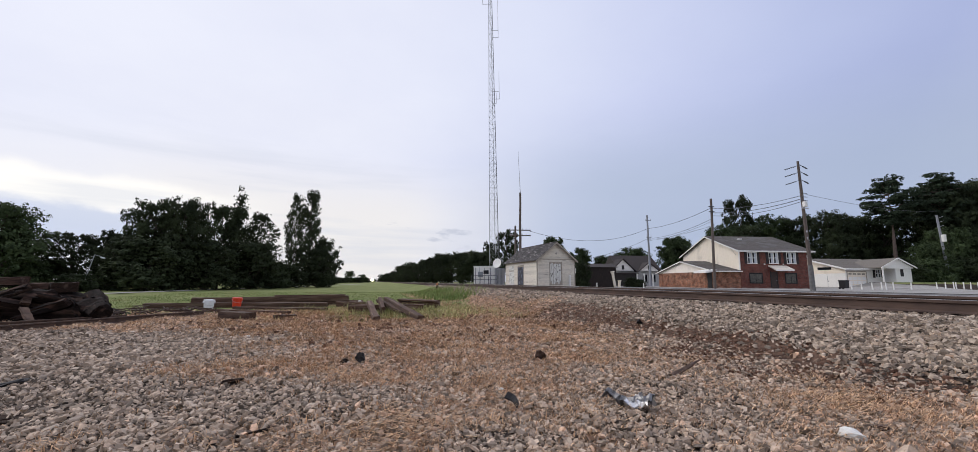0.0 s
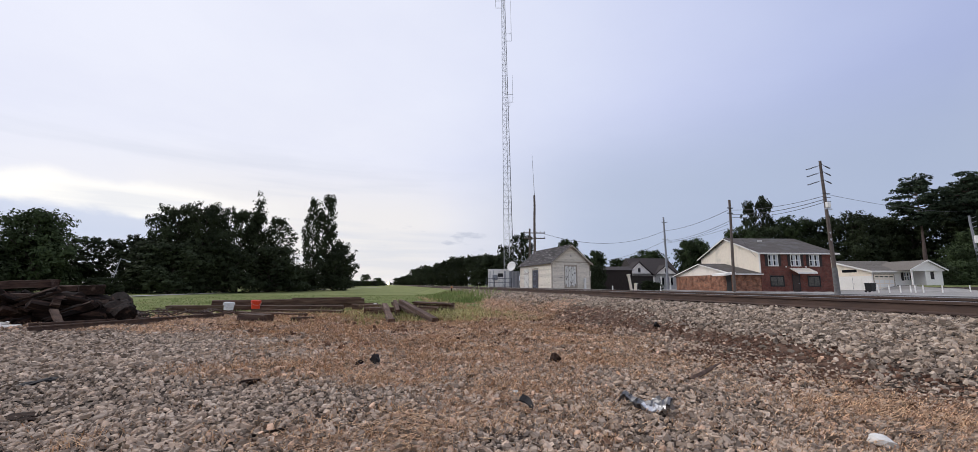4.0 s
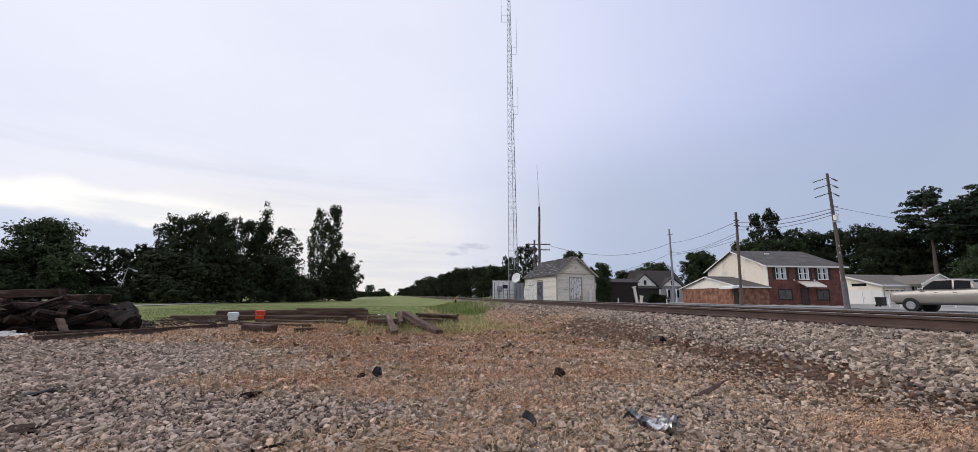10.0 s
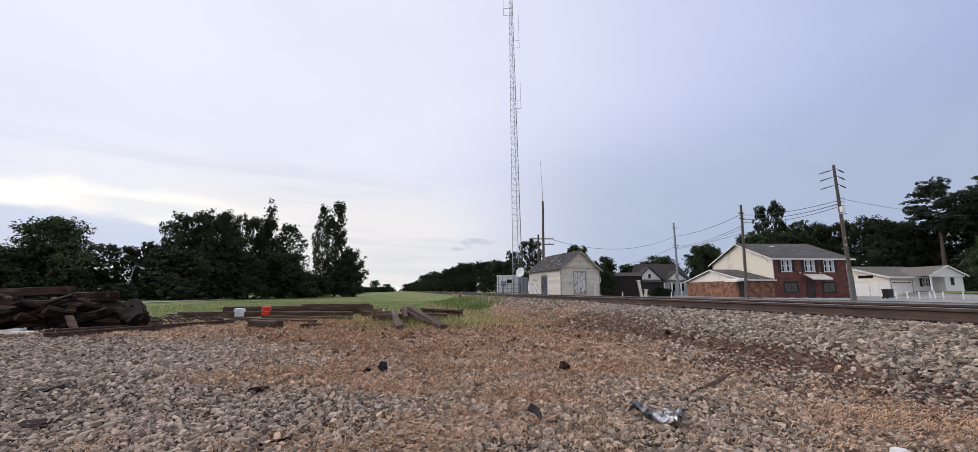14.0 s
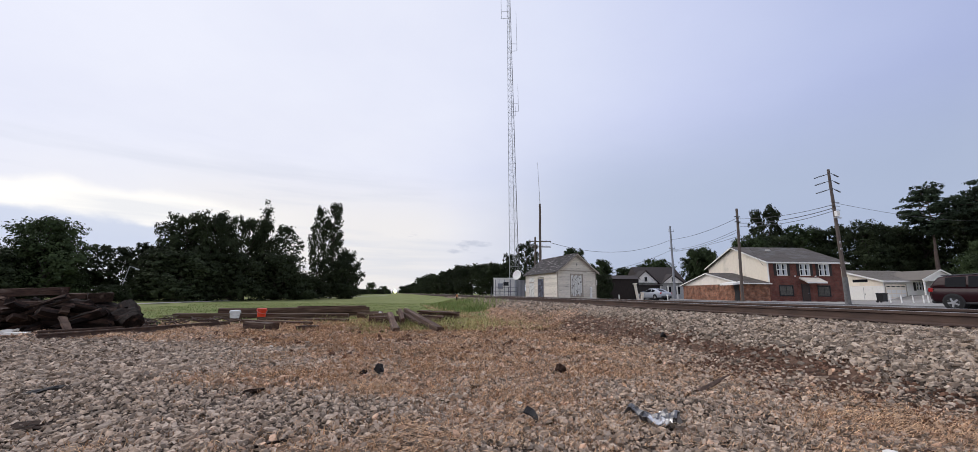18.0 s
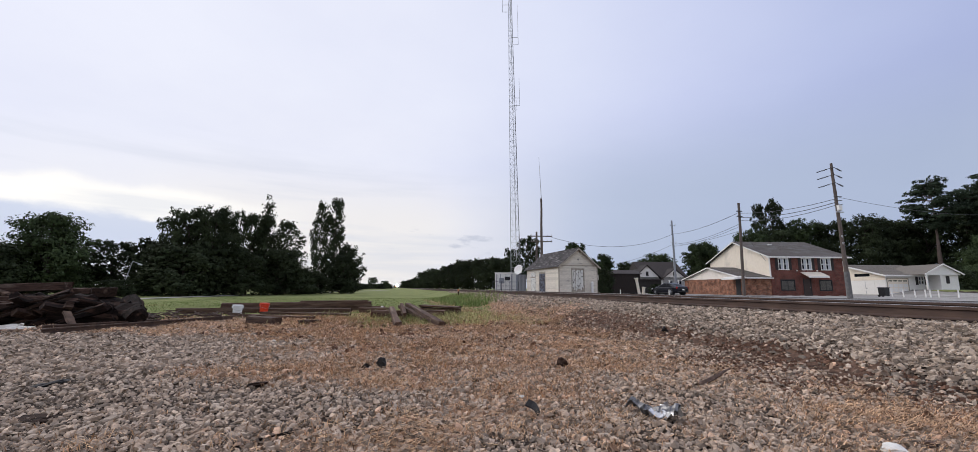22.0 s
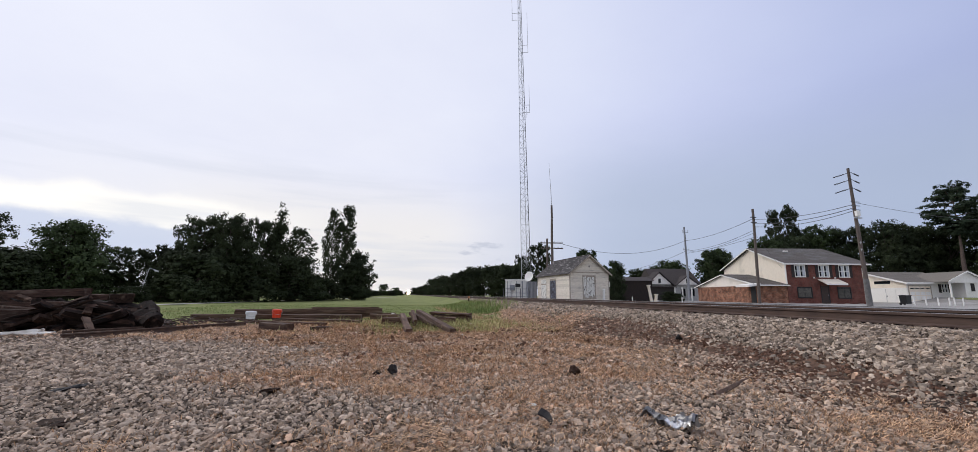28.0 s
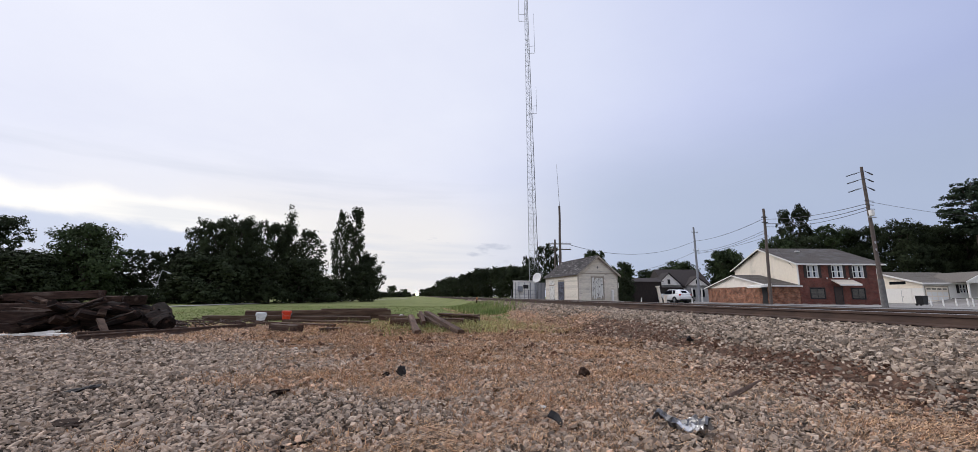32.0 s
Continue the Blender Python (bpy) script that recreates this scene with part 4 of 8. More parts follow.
    for z in (win[1] + 0.5, win[1] + 1.05, win[1] + 1.5):
        part("plank", boxbm(win[0] + 0.04, -0.048, z, win[2] - 0.04 - rnd.uniform(0, 0.3), -0.035, z + 0.07, bevel=0.004), M["peeling"], wnd)
    for b in ((win[0] - 0.08, win[1] - 0.06, win[0] + 0.01, win[3] + 0.08), (win[2] - 0.01, win[1] - 0.06, win[2] + 0.08, win[3] + 0.08), (win[0] - 0.08, win[3], win[2] + 0.08, win[3] + 0.1), (win[0] - 0.1, win[1] - 0.1, win[2] + 0.1, win[1])):
        part("window_frame", boxbm(b[0], -0.055, b[1], b[2], -0.013, b[3], bevel=0.005), M["shed_trim"], wnd)
    for x in (-0.035, W - 0.055):
        part("corner_board", boxbm(x, -0.05, -0.2, x + 0.09, 0.06, EAVE + 0.02, bevel=0.006), M["shed_trim"], root)
    part("gable_trim", boxbm(0.0, -0.045, EAVE - 0.03, W, -0.028, EAVE + 0.06, bevel=0.004), M["shed_trim"], root)
    v = bmesh.new()
    box(v, W / 2 - 0.09, -0.05, 3.28, W / 2 + 0.09, -0.028, 3.32)
    box(v, W / 2 - 0.02, -0.05, 3.18, W / 2 + 0.02, -0.028, 3.42)
    part("gable_cross", v, M["dark_steel"], root)
    # roof: deck and seamed sheets on both slopes
    ov = 0.22
    sl = math.hypot(W / 2 + ov, (APEX - EAVE) * (W / 2 + ov) / (W / 2))
    ang = math.degrees(math.atan2(APEX - EAVE, W / 2))
    for sgn, x in ((1, 0), (-1, W)):
        slope = new("roof_slope")
        slope.parent = root
        slope.matrix_basis = pose(W / 2, -0.3, APEX + 0.04, 0, 0, 0) @ Matrix.Rotation(radians(-ang if sgn > 0 else ang), 4, "Y")
        s = -sgn
        part("roof_deck", boxbm(min(0, s * sl), 0, -0.05, max(0, s * sl), LEN + 0.6, 0), M["shed_trim"], slope)
        for r in range(5):
            for k in range(9):
                x0, x1 = r * sl / 5, (r + 1) * sl / 5 + 0.03
                y0 = k * (LEN + 0.6) / 9
                lift = 0.004 + 0.012 * (rnd.random() < 0.25) + 0.004 * (r % 2)
                bm = boxbm(min(s * x0, s * x1), y0 + 0.006, 0.002, max(s * x0, s * x1), y0 + (LEN + 0.6) / 9 - 0.006, 0.012 + lift)
                part("roof_sheet", bm, M["old_roof"], slope)
    part("ridge_cap", tubebm((W / 2, -0.32, APEX + 0.05), (W / 2, LEN + 0.32, APEX + 0.05), 0.06, n=8), M["old_roof"], root)
    for sgn in (0, 1):
        x0 = W / 2
        x1 = -ov if not sgn else W + ov
        bm = bmesh.new()
        prism(bm, [(x0, APEX - 0.12), (x0, APEX + 0.02), (x1, EAVE - 0.10 - (APEX - EAVE) * ov / (W / 2) * 0.5), (x1, EAVE - 0.22 - (APEX - EAVE) * ov / (W / 2) * 0.5)], -0.31, -0.27)
        part("bargeboard", bm, M["shed_trim"], root)
    # meter pipe on the front, and a small white notice on a post beside
    e = empty("vent_pipe", root.matrix_basis @ pose(3.25, -0.25, 0.0), "white capped standpipe in front of the shed", "pipe")
    part("pipe", tubebm((0, 0, -0.3), (0, 0, 1.15), 0.11, n=14), M["white"], e)
    part("cap", tubebm((0, 0, 1.15), (0, 0, 1.28), 0.14, 0.05, n=14), M["white"], e)
    e = empty("sign_post", root.matrix_basis @ pose(4.2, 0.6, 0.0), "small white notice on a thin post by the shed", "sign")
    part("post", tubebm((0, 0, -0.3), (0, 0, 1.95), 0.03, n=8), M["steel"], e)
    s = part("plate", boxbm(-0.17, -0.05, 1.45, 0.17, -0.032, 1.95, bevel=0.004), M["white"], e)
    for k in range(3):
        part("text_bar", boxbm(-0.11, -0.055, 1.58 + k * 0.11, 0.11, -0.051, 1.62 + k * 0.11), M["dark_steel"], s)


make_shed()


def make_cabinet():
    """The equipment box and the dish behind the shed."""
    root = empty("equipment_shelter", town(0.85, 48.2, 0.42, -8), "white equipment shelter with dark openings behind the shed", "shelter")
    part("body", boxbm(0, 0, 0, 2.45, 4.2, 2.30, bevel=0.03), M["white"], root)
    part("roof_lid", boxbm(-0.06, -0.06, 2.30, 2.51, 4.26, 2.40, bevel=0.02), M["white"], root)
    part("vent", boxbm(1.15, -0.03, 1.50, 1.75, -0.004, 1.92, bevel=0.006), M["black"], root)
    part("ac_unit", boxbm(0.55, -0.35, 1.15, 1.1, -0.005, 1.75, bevel=0.02), M["pole_grey"], root)
    for x in (0.18, 1.95):
        part("bracket", boxbm(x, -0.06, 0.1, x + 0.08, -0.004, 2.2, bevel=0.006), M["pole_grey"], root)
    for x in (0.62, 1.25, 1.88):
        part("rib", boxbm(x, -0.02, 0.06, x + 0.05, -0.003, 2.24), M["pole_grey"], root)
    f = empty("yard_fence", town(0.6, 46.6, 0.42, -4), "low grey pipe rail fence before the shelter", "fence")
    for k in range(4):
        part("post", tubebm((k * 0.95, 0, -0.2), (k * 0.95, 0, 1.35), 0.035, n=8), M["dark_steel"], f)
    for z in (0.45, 0.85, 1.3):
        part("rail", tubebm((0, 0, z), (2.85, 0, z), 0.02, n=6), M["dark_steel"], f)
    c = empty("steel_cabinet", town(3.25, 47.4, 0.42, -4), "grey corrugated steel cabinet beside the shed", "cabinet")
    part("body", boxbm(0, 0, -0.1, 1.15, 1.6, 2.15, bevel=0.02), M["pole_grey"], c)
    for k in range(7):
        part("rib", boxbm(0.05 + k * 0.155, -0.03, 0.0, 0.11 + k * 0.155, -0.003, 2.1), M["steel"], c)
    d = empty("satellite_dish", town(3.42, 46.2, 0.42, 0), "white satellite dish on a short mast", "satellite dish")
    part("mast", tubebm((0, 0.25, -0.2), (0, 0.25, 2.55), 0.05, n=10), M["pole_grey"], d)
    bm = bmesh.new()
    rings = []
    for k in range(7):
        r = 0.53 * k / 6
        rings.append([bm.verts.new((r * math.cos(a), 0.42 * r * r - 0.1, r * 1.08 * math.sin(a))) for a in np.linspace(0, math.tau, 25)[:-1]])
    for k in range(6):
        for j in range(24):
            try:
                bm.faces.new((rings[k][j], rings[k][(j + 1) % 24], rings[k + 1][(j + 1) % 24], rings[k + 1][j]))
            except ValueError:
                pass
    bmesh.ops.remove_doubles(bm, verts=bm.verts, dist=0.002)
    geom = bmesh.ops.solidify(bm, geom=bm.faces[:], thickness=0.02)
    tilt = Matrix.Translation((0, 0.1, 2.68)) @ Matrix.Rotation(radians(-24), 4, "X") @ Matrix.Rotation(radians(-34), 4, "Z") @ Matrix.Rotation(radians(180), 4, "Z")
    bmesh.ops.transform(bm, matrix=tilt, verts=bm.verts)
    dish = part("reflector", bm, M["white"], d, smooth=True)
    part("feed_arm", tubebm(tilt @ Vector((0, -0.08, -0.5)), tilt @ Vector((0, -0.65, -0.1)), 0.018, n=6), M["dark_steel"], dish)
    part("feed", tubebm(tilt @ Vector((0, -0.72, -0.06)), tilt @ Vector((0, -0.6, -0.08)), 0.05, n=8), M["white"], dish)


make_cabinet()


# ---- radio mast and poles ----
def make_mast():
    base = RGT * 4.60 + FWD * 66
    root = empty("radio_mast", pose(base.x, base.y, 0.3, 0.4, -1.22, -13), "tall tapering steel lattice radio mast with side antennas", "radio mast")
    H = 62.0

    def width(z):
        return 1.55 - (1.55 - 0.42) * min(1, max(0, z / 58.0))

    def leg(k, z):
        a = math.tau * k / 3 + radians(78)
        r = width(z) / math.sqrt(3)
        return Vector((r * math.cos(a), r * math.sin(a), z))

    for k in range(3):
        bm = polytube(bmesh.new(), [leg(k, j * H / 10) for j in range(11)], [0.055 - 0.002 * j for j in range(11)], n=6)
        part("leg", bm, M["dark_steel"] if k == 2 else M["steel"], root)
    bays = 62
    for face in range(3):
        bm = bmesh.new()
        for j in range(bays):
            z0, z1 = j * H / bays, (j + 1) * H / bays
            a0, b1 = leg(face, z0), leg((face + 1) % 3, z1)
            tube(bm, leg(face, z0), leg((face + 1) % 3, z0), 0.02, n=4, cap=False)
            if j % 2:
                tube(bm, a0, b1, 0.02, n=4, cap=False)
            else:
                tube(bm, leg((face + 1) % 3, z0), leg(face, z1), 0.02, n=4, cap=False)
        part("bracing", bm, M["steel"], root, "zigzag steel lacing")

    def side_antenna(z, side, reach, whip):
        part("antenna_arm", tubebm((0, 0, z + 1.35), (side * reach, 0, z + 1.35), 0.035, n=6), M["steel"], root)
        arm = part("antenna_arm", tubebm((0, 0, z), (side * reach, 0, z), 0.035, n=6), M["steel"], root)
        part("whip", tubebm((side * reach, 0, z), (side * reach, 0, z + 1.4 + whip), 0.045, 0.02, n=6), M["steel"], arm)

    side_antenna(31.3, 1, 1.25, 3.6)
    side_antenna(42.4, 1, 1.25, 6.2)
    side_antenna(48.6, -1, 1.35, 6.0)
    arm = part("antenna_arm", tubebm((0, 0, 30.5), (0.75, 0, 30.5), 0.025, n=5), M["steel"], root)
    part("whip", tubebm((0.75, 0, 30.5), (0.75, 0, 32.3), 0.025, n=5), M["steel"], arm)
    b = part("base_block", boxbm(-1.2, -1.2, -0.6, 1.2, 1.2, 0.15, bevel=0.05), M["concrete"], root)


make_mast()


def wood_pole(name, foot, head, r0, r1, label, grey=False):
    foot, head = Vector(foot), Vector(head)
    root = empty(name, pose(*foot), label, "utility pole", "utility poles")
    n = 8
    rnd = random.Random(int(foot.x * 10))
    pts = [(head - foot) * (j / n) + Vector((rnd.uniform(-0.02, 0.02), rnd.uniform(-0.02, 0.02), -0.5 if j == 0 else 0)) for j in range(n + 1)]
    bm = polytube(bmesh.new(), pts, [r0 + (r1 - r0) * j / n for j in range(n + 1)], n=12)
    part("shaft", bm, M["pole_grey"] if grey else M["pole"], root)
    return root, head - foot


def insulator(parent, p, h=0.22):
    bm = bmesh.new()
    p = Vector(p)
    tube(bm, p, p + Vector((0, 0, h * 0.5)), 0.02, n=6)
    for k in range(3):
        z = p + Vector((0, 0, h * (0.45 + 0.2 * k)))
        tube(bm, z, z + Vector((0, 0, h * 0.14)), 0.065 - 0.012 * k, 0.04, n=10)
    return part("insulator", bm, M["steel"], parent)


TOPS = {}


def make_poles():
    # distribution pole with three stand-off insulators a side, on the far kerb
    root, top = wood_pole("utility_pole", (38.0, 27.55, 0.36), (37.88, 27.7, 12.3), 0.175, 0.105, "tall leaning wooden utility pole with three staggered insulator arms")
    side = Vector((RGT.x, RGT.y, 0))
    for z in (11.55, 10.9, 10.15):
        for reach, drop in ((-1.55, -0.5), (0.62, -0.34)):
            tip = side * reach + Vector((-0.1, 0, z + drop))
            arm = part("arm", tubebm((-0.1, 0, z), tip, 0.024, n=6), M["dark_steel"], root)
            for j in range(5):
                q = Vector((-0.1, 0, z)).lerp(tip, 0.44 + 0.13 * j)
                part("insulator", tubebm(q - side * 0.04, q + side * 0.07, 0.048, n=8), M["dark_steel"], arm)
    part("sleeve", tubebm((0, 0, -0.2), (-0.02, 0.02, 2.3), 0.215, 0.195, n=14), M["mortar_grey"], root, "grey steel sleeve round the foot")
    part("junction_box", boxbm(-0.5, -0.4, 7.55, -0.16, -0.14, 8.05, bevel=0.03), M["white"], root, "white equipment box with cables")
    part("bracket", boxbm(-0.65, -0.3, 7.4, 0.1, -0.16, 7.48, bevel=0.01), M["steel"], root)
    for z in (8.2, 8.55, 8.9):
        part("cleat", tubebm((-0.5, 0, z), (0.42, 0, z), 0.028, n=6), M["dark_steel"], root)
    for z in (4.6, 5.2):
        insulator(root, (-0.28, -0.16, z), 0.22)
    TOPS["main"] = Vector((37.85, 27.65, 9.05))
    # shorter service pole
    root, top = wood_pole("utility_pole", (38.2, 38.64, 0.36), (38.33, 38.51, 10.88), 0.165, 0.125, "dark wooden service pole with a bare top")
    for z in (8.9, 9.5):
        part("bracket", boxbm(-0.34, -0.34, z, 0.34, -0.16, z + 0.1, bevel=0.015), M["dark_steel"], root)
    TOPS["service"] = Vector((38.3, 38.5, 9.8))
    # thin grey pole further up the street
    p = RGT * 31.8 + FWD * 70
    root, top = wood_pole("utility_pole", (p.x, p.y, 0.3), (p.x - 0.15, p.y, 12.8), 0.2, 0.14, "slender grey utility pole up the street", grey=True)
    for z in (11.6, 8.6):
        bm = bmesh.new()
        tube(bm, (-0.55, 0, z), (0.55, 0, z), 0.035, n=6)
        arm = part("crossarm", bm, M["dark_steel"], root)
        for x in (-0.5, 0.5):
            insulator(arm, (x, 0, z), 0.3)
    TOPS["grey"] = Vector((p.x - 0.1, p.y, 8.6))
    # poles with cross-arms behind the shed
    p = RGT * 7.06 + FWD * 54
    root, top = wood_pole("utility_pole", (p.x, p.y, 0.3), (p.x + 0.05, p.y, 12.95), 0.2, 0.13, "tall dark pole with a thin antenna on top behind the shed")
    part("antenna", tubebm(top, top + Vector((-0.3, 0, 5.8)), 0.05, 0.02, n=6), M["steel"], root)
    p2 = RGT * 6.45 + FWD * 54.5
    root, top = wood_pole("utility_pole", (p2.x, p2.y, 0.3), (p2.x + 0.02, p2.y, 8.5), 0.17, 0.12, "wooden pole carrying two cross-arms behind the shed")
    for z in (7.62, 6.9):
        bm = boxbm(-0.75, -0.08, z - 0.06, 2.1, 0.08, z + 0.06, bevel=0.01, m=Matrix.Rotation(radians(-13), 4, "Z"))
        arm = part("crossarm", bm, M["pole"], root)
        for x in (-0.65, -0.3, 1.0, 1.5, 2.0):
            insulator(arm, Matrix.Rotation(radians(-13), 4, "Z") @ Vector((x, 0, z + 0.06)), 0.16)
    TOPS["shedpole"] = Vector((p2.x + 2.0, p2.y - 0.4, 7.8))
    # pole beside the yard at the far side
    p = RGT * 74.5 + FWD * 60
    root, top = wood_pole("utility_pole", (p.x, p.y, 1.0), (p.x - 0.6, p.y + 0.2, 11.8), 0.2, 0.14, "wooden pole with a transformer at the edge of the yard", grey=True)
    part("transformer", tubebm(Vector((-0.6, -0.3, 6.6)), Vector((-0.6, -0.3, 7.7)), 0.28, n=12), M["white"], root)
    for z in (9.0, 9.7, 10.4):
        bm = bmesh.new()
        tube(bm, (-0.5, 0, z), (0.5, 0, z + 0.25), 0.03, n=6)
        part("arm", bm, M["steel"], root)
    TOPS["yard"] = Vector((p.x - 0.5, p.y + 0.2, 9.0))


make_poles()


def wire(p, q, sag, r=0.014, label="thin black overhead cable between poles"):
    c = bpy.data.curves.new("overhead_cable", "CURVE")
    c.dimensions, c.bevel_depth, c.bevel_resolution = "3D", r, 1
    s = c.splines.new("POLY")
    n = 24
    s.points.add(n)
    for k in range(n + 1):
        u = k / n
        v = Vector(p).lerp(Vector(q), u)
        s.points[k].co = (v.x, v.y, v.z - 4 * sag * u * (1 - u), 1)
    c.materials.append(M["dark_steel"])
    return tagged(new("overhead_cable", c), label, "cable", "overhead cables")


def make_wires():
    up = Vector((0, 0, 1))
    wire(TOPS["main"], TOPS["service"] - up * 0.1, 0.35, 0.024)
    wire(TOPS["main"] - up * 0.3, TOPS["service"] - up * 0.6, 0.4, 0.03)
    wire(TOPS["main"] - up * 0.55, TOPS["service"] - up * 0.95, 0.45, 0.024)
    wire(TOPS["service"], TOPS["grey"] + up * 1.85, 0.45, 0.026)
    wire(TOPS["service"] - up * 1.3, TOPS["grey"] + up * 0.1, 0.5, 0.022)
    wire(TOPS["service"] - up * 2.1, TOPS["grey"] - up * 0.1, 0.3, 0.018)
    wire(TOPS["service"] - up * 1.6, TOPS["grey"] - up * 0.3, 0.4, 0.018)
    wire(TOPS["grey"] + up * 1.85, TOPS["shedpole"], 1.7, 0.026)
    wire(TOPS["grey"] + up * 0.1, RGT * 13 + FWD * 62 + up * 4.0, 0.9, 0.022)
    wire(TOPS["main"] + up * 0.2, TOPS["yard"] + up * 3.4, 0.5, 0.016)
    wire(TOPS["service"] - up * 1.7, RGT * 33.8 + FWD * 50 + up * 4.6, 0.15, 0.014, "service cable to the brick building")


make_wires()


# ---- brick building, bungalow and cottage beyond the street ----
def brick_mat(name, c1, c2, mortar, mottle):
    m = bpy.data.materials.new(name)
    m.use_nodes = True
    nt = m.node_tree
    N, L = nt.nodes.new, nt.links.new
    bs = nt.nodes["Principled BSDF"]
    bs.inputs["Roughness"].default_value, bs.inputs["Specular IOR Level"].default_value = 0.9, 0.2
    tc, sep, add, comb = N("ShaderNodeTexCoord"), N("ShaderNodeSeparateXYZ"), N("ShaderNodeMath"), N("ShaderNodeCombineXYZ")
    L(tc.outputs["Object"], sep.inputs[0])
    L(sep.outputs["X"], add.inputs[0])
    L(sep.outputs["Y"], add.inputs[1])
    L(add.outputs[0], comb.inputs["X"])
    L(sep.outputs["Z"], comb.inputs["Y"])
    b = N("ShaderNodeTexBrick")
    b.inputs["Color1"].default_value, b.inputs["Color2"].default_value, b.inputs["Mortar"].default_value = (*c1, 1), (*c2, 1), (*mortar, 1)
    b.inputs["Scale"].default_value, b.inputs["Mortar Size"].default_value = 1.0, 0.012
    b.inputs["Brick Width"].default_value, b.inputs["Row Height"].default_value = 0.215, 0.075
    L(comb.outputs[0], b.inputs["Vector"])
    n = N("ShaderNodeTexNoise")
    n.inputs["Scale"].default_value, n.inputs["Detail"].default_value = 1.6, 7
    L(comb.outputs[0], n.inputs["Vector"])
    r = N("ShaderNodeMapRange")
    r.inputs["From Min"].default_value, r.inputs["From Max"].default_value = 0.35, 0.7
    r.inputs["To Min"].default_value, r.inputs["To Max"].default_value = 1 - mottle, 1 + mottle
    L(n.outputs["Fac"], r.inputs["Value"])
    h = N("ShaderNodeHueSaturation")
    L(r.outputs[0], h.inputs["Value"])
    L(b.outputs["Color"], h.inputs["Color"])
    L(h.outputs[0], bs.inputs["Base Color"])
    return m


M["brick"] = brick_mat("red_brick_wall", (0.185, 0.055, 0.040), (0.118, 0.037, 0.029), (0.155, 0.095, 0.078), 0.22)
M["brick2"] = brick_mat("mottled_brick_wall", (0.38, 0.155, 0.085), (0.145, 0.058, 0.04), (0.25, 0.165, 0.12), 0.45)


def courses(parent, mat_, x0, x1, y_eave, z_eave, y_ridge, z_ridge, n, name="shingle_course", thick=0.03):
    """A roof slope of lapped courses between the eave line and the ridge line, both along x."""
    for k in range(n):
        u0, u1 = k / n, min(1, (k + 1.25) / n)
        ya, yb = y_eave + (y_ridge - y_eave) * u0, y_eave + (y_ridge - y_eave) * u1
        za, zb = z_eave + (z_ridge - z_eave) * u0, z_eave + (z_ridge - z_eave) * u1
        bm = bmesh.new()
        prism(bm, [(ya, za), (yb, zb), (yb, zb + 0.012), (ya, za + thick)], x0, x1, plane="yz")
        part(name, bm, mat_, parent)


def sash(parent, x0, z0, x1, z1, y=0.0, shutters=True, name="window"):
    w = part(name, boxbm(x0, y - 0.03, z0, x1, y - 0.004, z1), M["curtain"], parent, "white sash window with pale blinds")
    t = 0.06
    for b in ((x0 - t, z0 - t, x0 + 0.01, z1 + t), (x1 - 0.01, z0 - t, x1 + t, z1 + t), (x0, z1 - 0.01, x1, z1 + t), (x0 - 0.1, z0 - 0.09, x1 + 0.1, z0 + 0.01)):
        part("frame", boxbm(b[0], y - 0.07, b[1], b[2], y - 0.031, b[3], bevel=0.008), M["white"], w)
    xm, zm = (x0 + x1) / 2, (z0 + z1) / 2
    part("mullion", boxbm(xm - 0.04, y - 0.06, z0, xm + 0.04, y - 0.031, z1), M["white"], w)
    part("rail", boxbm(x0, y - 0.056, zm - 0.025, x1, y - 0.031, zm + 0.025), M["white"], w)
    for a, b in ((x0, xm - 0.04), (xm + 0.04, x1)):
        for c, d in ((z0, zm - 0.025), (zm + 0.025, z1)):
            p = part("pane", boxbm(a + 0.03, y - 0.046, c + 0.03, b - 0.03, y - 0.040, d - 0.03), M["dark_glass"], w)
            p.scale = (1, 1, 1)
            part("blind", boxbm(a + 0.06 + (b - a) * 0.3, y - 0.052, c + 0.02, b - 0.02, y - 0.047, d - 0.02), M["curtain"], w)
    if shutters:
        for a, b in ((x0 - 0.42, x0 - 0.09), (x1 + 0.09, x1 + 0.42)):
            s = part("shutter", boxbm(a, y - 0.05, z0 - 0.08, b, y - 0.004, z1 + 0.05, bevel=0.008), M["shutter"], parent)
            for k in range(8):
                z = z0 + (z1 - z0) * (k + 0.3) / 8
                part("louvre", boxbm(a + 0.04, y - 0.06, z, b - 0.04, y - 0.05, z + 0.05), M["shutter"], s)
    return w


def lap_siding(parent, mat_, pts_top, y0, y1, z0, step, x, t=0.03):
    """Lap siding on a wall in the plane x, facing -x; pts_top(y) gives its upper edge."""
    z = z0
    while True:
        ys = [y for y in np.linspace(y0, y1, 160) if pts_top(y) > z + step * 0.5]
        if len(ys) < 2:
            break
        bm = bmesh.new()
        prism(bm, [(x - t, z), (x - t * 0.4, z + step + 0.01), (x, z + step + 0.01), (x, z)], ys[0], ys[-1], plane="xz")
        part("siding_board", bm, mat_, parent)
        z += step


